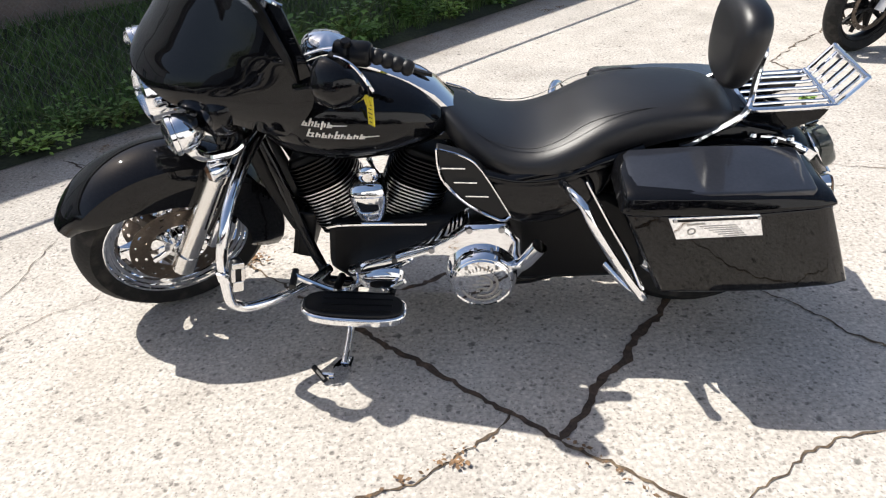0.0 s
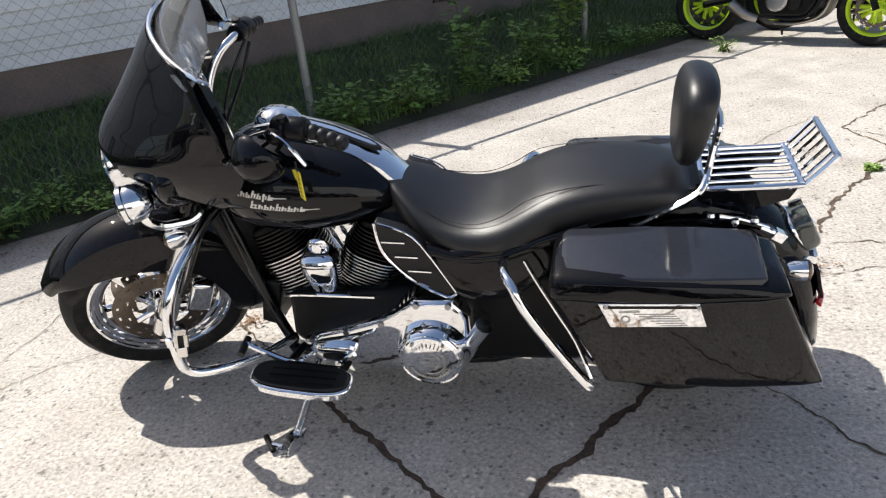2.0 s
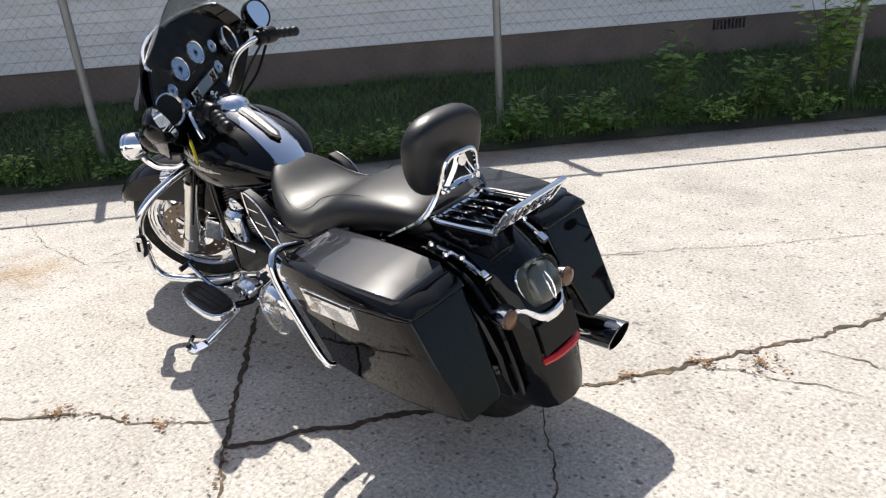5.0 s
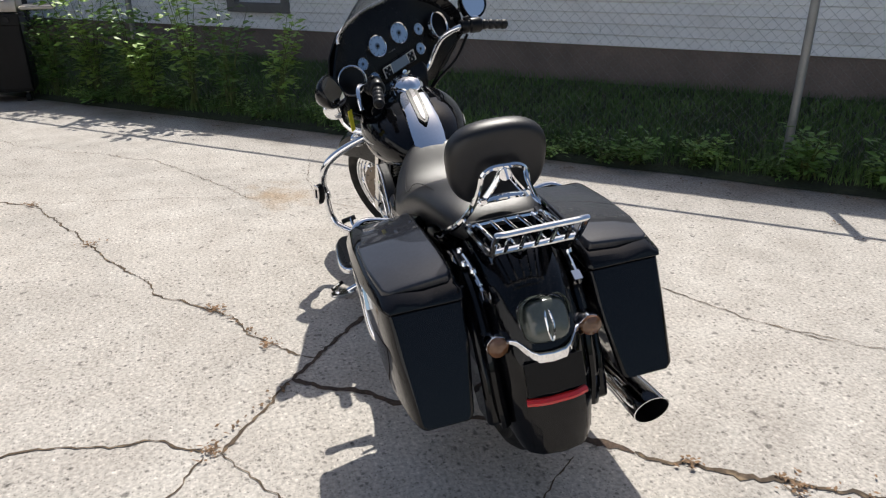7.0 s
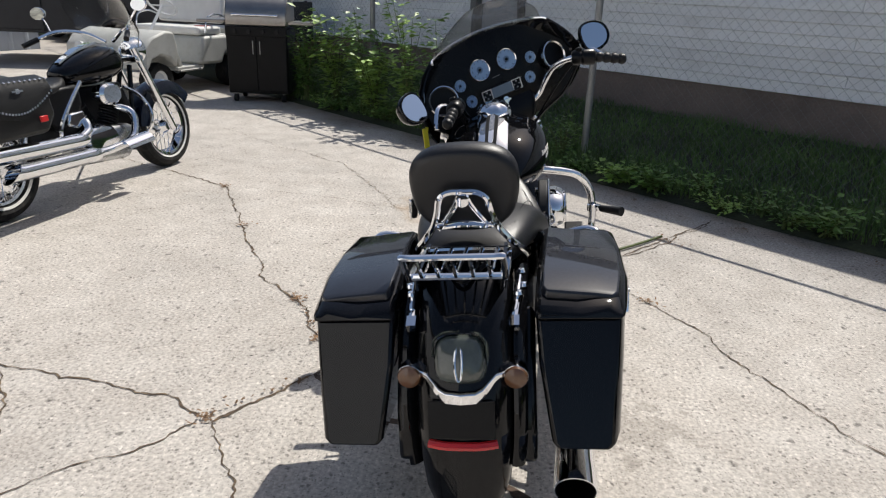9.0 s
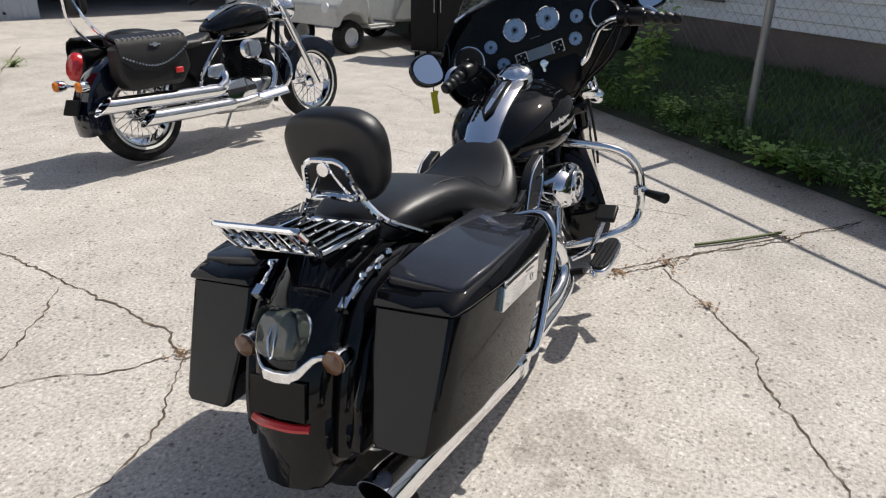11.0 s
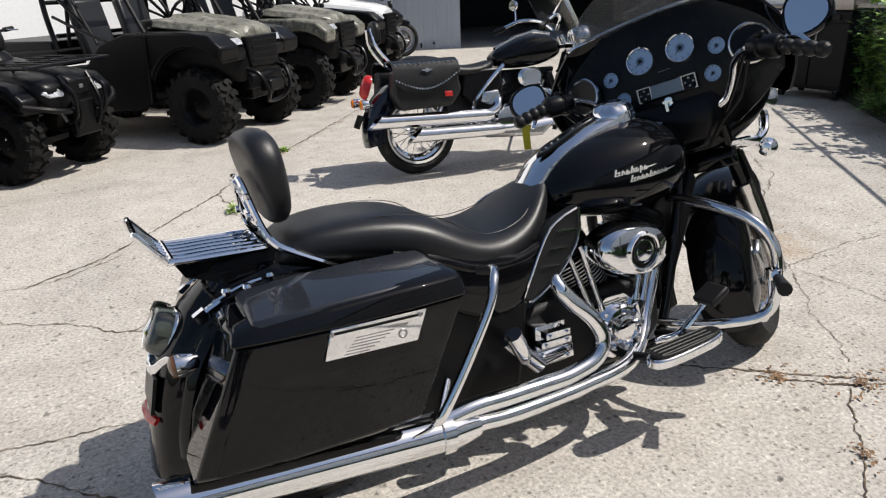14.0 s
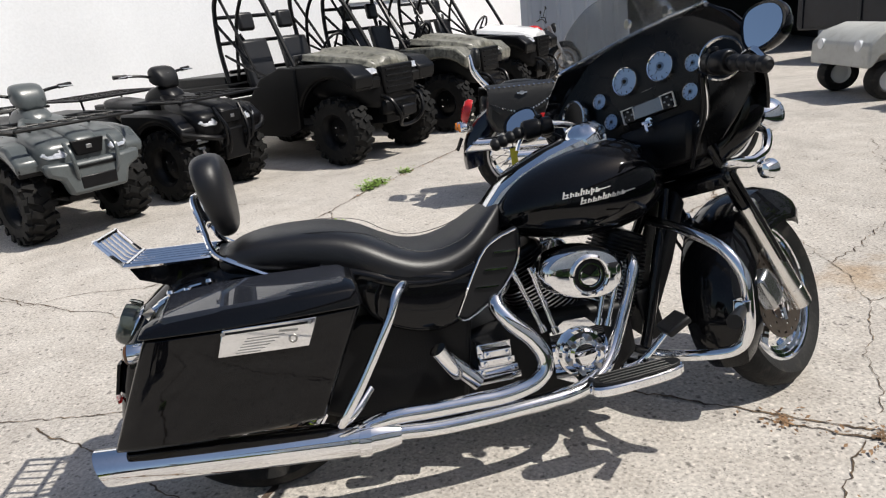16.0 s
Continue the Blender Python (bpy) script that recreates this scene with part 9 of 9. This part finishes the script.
# bushes by the fence
for k, (s, w, h, sp, st, lv, size, mt) in enumerate((
        (-4.85, 4.05, 0.62, 0.32, 12, 34, 0.07, LEAF), (-4.35, 4.0, 0.85, 0.36, 14, 36, 0.08, LEAF), (-3.85, 4.1, 1.02, 0.38, 14, 34, 0.09, LEAF_LIGHT), (-3.3, 4.1, 1.05, 0.34, 12, 34, 0.09, LEAF), (-3.0, 4.0, 0.90, 0.34, 11, 34, 0.09, LEAF_LIGHT), (-2.5, 4.05, 1.20, 0.28, 8, 34, 0.09, LEAF_LIGHT), (-2.1, 4.1, 1.02, 0.28, 9, 32, 0.085, LEAF), (-1.55, 4.1, 0.85, 0.22, 7, 30, 0.085, LEAF_LIGHT),
        (5.2, 4.35, 1.05, 0.25, 8, 34, 0.10, LEAF_LIGHT), (3.9, 4.2, 0.62, 0.20, 7, 26, 0.09, LEAF), (2.7, 4.0, 0.35, 0.22, 8, 24, 0.07, LEAF), (4.6, 4.1, 0.45, 0.25, 9, 24, 0.08, LEAF), (-0.6, 4.15, 0.40, 0.2, 7, 24, 0.05, LEAF), (0.3, 4.05, 0.20, 0.25, 9, 20, 0.035, LEAF), (1.2, 4.0, 0.18, 0.28, 9, 20, 0.035, LEAF), (2.0, 4.0, 0.24, 0.22, 8, 20, 0.045, LEAF), (3.2, 4.0, 0.33, 0.25, 9, 20, 0.07, LEAF))):
    bush(yard(s, w, 0.02), h, sp, st, lv, size, mt, "leafy green weeds growing through the chain-link fence" if h > 0.7 else "low broadleaf weed clump at the grass edge", seed=k)
for k, (x, y, h, sp) in enumerate(((-0.20, -1.73, 0.035, 0.06), (-0.27, -1.80, 0.045, 0.07), (-0.34, -1.88, 0.040, 0.07), (-0.62, -2.17, 0.02, 0.05), (0.19, -0.77, 0.03, 0.045), (1.95, 6.6, 0.10, 0.16), (2.02, 3.6, 0.012, 0.02), (-3.2, -4.7, 0.08, 0.2))):
    bush(v3(x, y, 0.003), h, sp, 14, 8, 0.026, LEAF_LIGHT, "small green weed sprouting from a concrete crack", "crack_weed", 50 + k)
# low leafy clumps along the grass edge
random.seed(77)
for k in range(34):
    s = -4.2 + 11.6 * (k + random.uniform(0.1, 0.9)) / 34
    h = random.uniform(0.07, 0.22)
    bush(yard(s, random.uniform(3.92, 4.30), 0.02), h, random.uniform(0.14, 0.26), 8, 20, random.uniform(0.035, 0.065), LEAF if k % 3 else LEAF_LIGHT, "low broadleaf weed clump at the grass edge", seed=200 + k)
    random.seed(300 + k)
# stick on the concrete
bm = bmesh.new()
tube(bm, [(-1.16, 2.55, 0.012), (-1.3, 2.72, 0.014), (-1.5, 2.93, 0.012)], 0.008, 6, 4)
stick = part("stick", bm, STEM)
tagged(stick, "thin dark twig lying on the concrete", "twig")
# ---- siding planks, last ----
PLANK = mat("siding_plank", (0.92, 0.92, 0.91), 0.5, vary=0.05, scale=1.5, fine=60, bump=0.05, piece=0.05, dirt=(0.62, 0.61, 0.59), dirt_amount=0.3)
PITCH, PLANK_L = 0.104, 3.66


def plank_mesh(length):
    """One clapboard: its foot stands proud, its head tucks under the next."""
    me = bpy.data.meshes.new("plank")
    sec = ((0.0, 0.0), (-0.026, 0.0), (-0.029, 0.005), (-0.014, PITCH - 0.009), (-0.003, PITCH - 0.008), (-0.003, PITCH + 0.004), (0.0, PITCH + 0.004))
    verts, faces = [], []
    for s in (0, length):
        verts += [tuple(DIAG * s + ACROSS * w + v3(0, 0, z)) for w, z in sec]
    n = len(sec)
    faces = [(k, (k + 1) % n, n + (k + 1) % n, n + k) for k in range(n)] + [tuple(range(n))[::-1], tuple(range(n, 2 * n))]
    me.from_pydata(verts, [], faces)
    me.materials.append(PLANK)
    return me


shared = plank_mesh(PLANK_L - 0.004)
high = []
for row in range(27):
    z = 0.550 + row * PITCH
    s = S0 - (row % 3) * PLANK_L / 3
    while s < S1:
        a, b = max(s, S0), min(s + PLANK_L - 0.004, S1)
        spans = [(a, b)]
        if z + PITCH > WZ0 - 0.06 and z < WZ1 + 0.08:
            spans = [q for q in ((a, min(b, WS0 - 0.062)), (max(a, WS1 + 0.062), b)) if q[1] - q[0] > 0.02]
        for a, b in spans:
            if row < 14 and a > -6.0:
                me = shared if abs(b - a - PLANK_L + 0.004) < 1e-6 else plank_mesh(b - a)
                ob = new("plank", me)
                ob.parent = house_wall
                ob.location = DIAG * a + ACROSS * (HOUSE_W + 0.029) + v3(0, 0, z)
            else:
                high.append((a, b, z))
        s += PLANK_L
bm = bmesh.new()
for a, b, z in high:
    sec = ((0.0, 0.0), (-0.026, 0.0), (-0.029, 0.005), (-0.014, PITCH - 0.009), (-0.003, PITCH - 0.008), (-0.003, PITCH + 0.004), (0.0, PITCH + 0.004))
    loft(bm, [[yard(s, HOUSE_W + 0.029 + w, z + q) for w, q in sec] for s in (a, b)])
tagged(part("upper_planks", bm, PLANK, house_wall), kind="stuff")
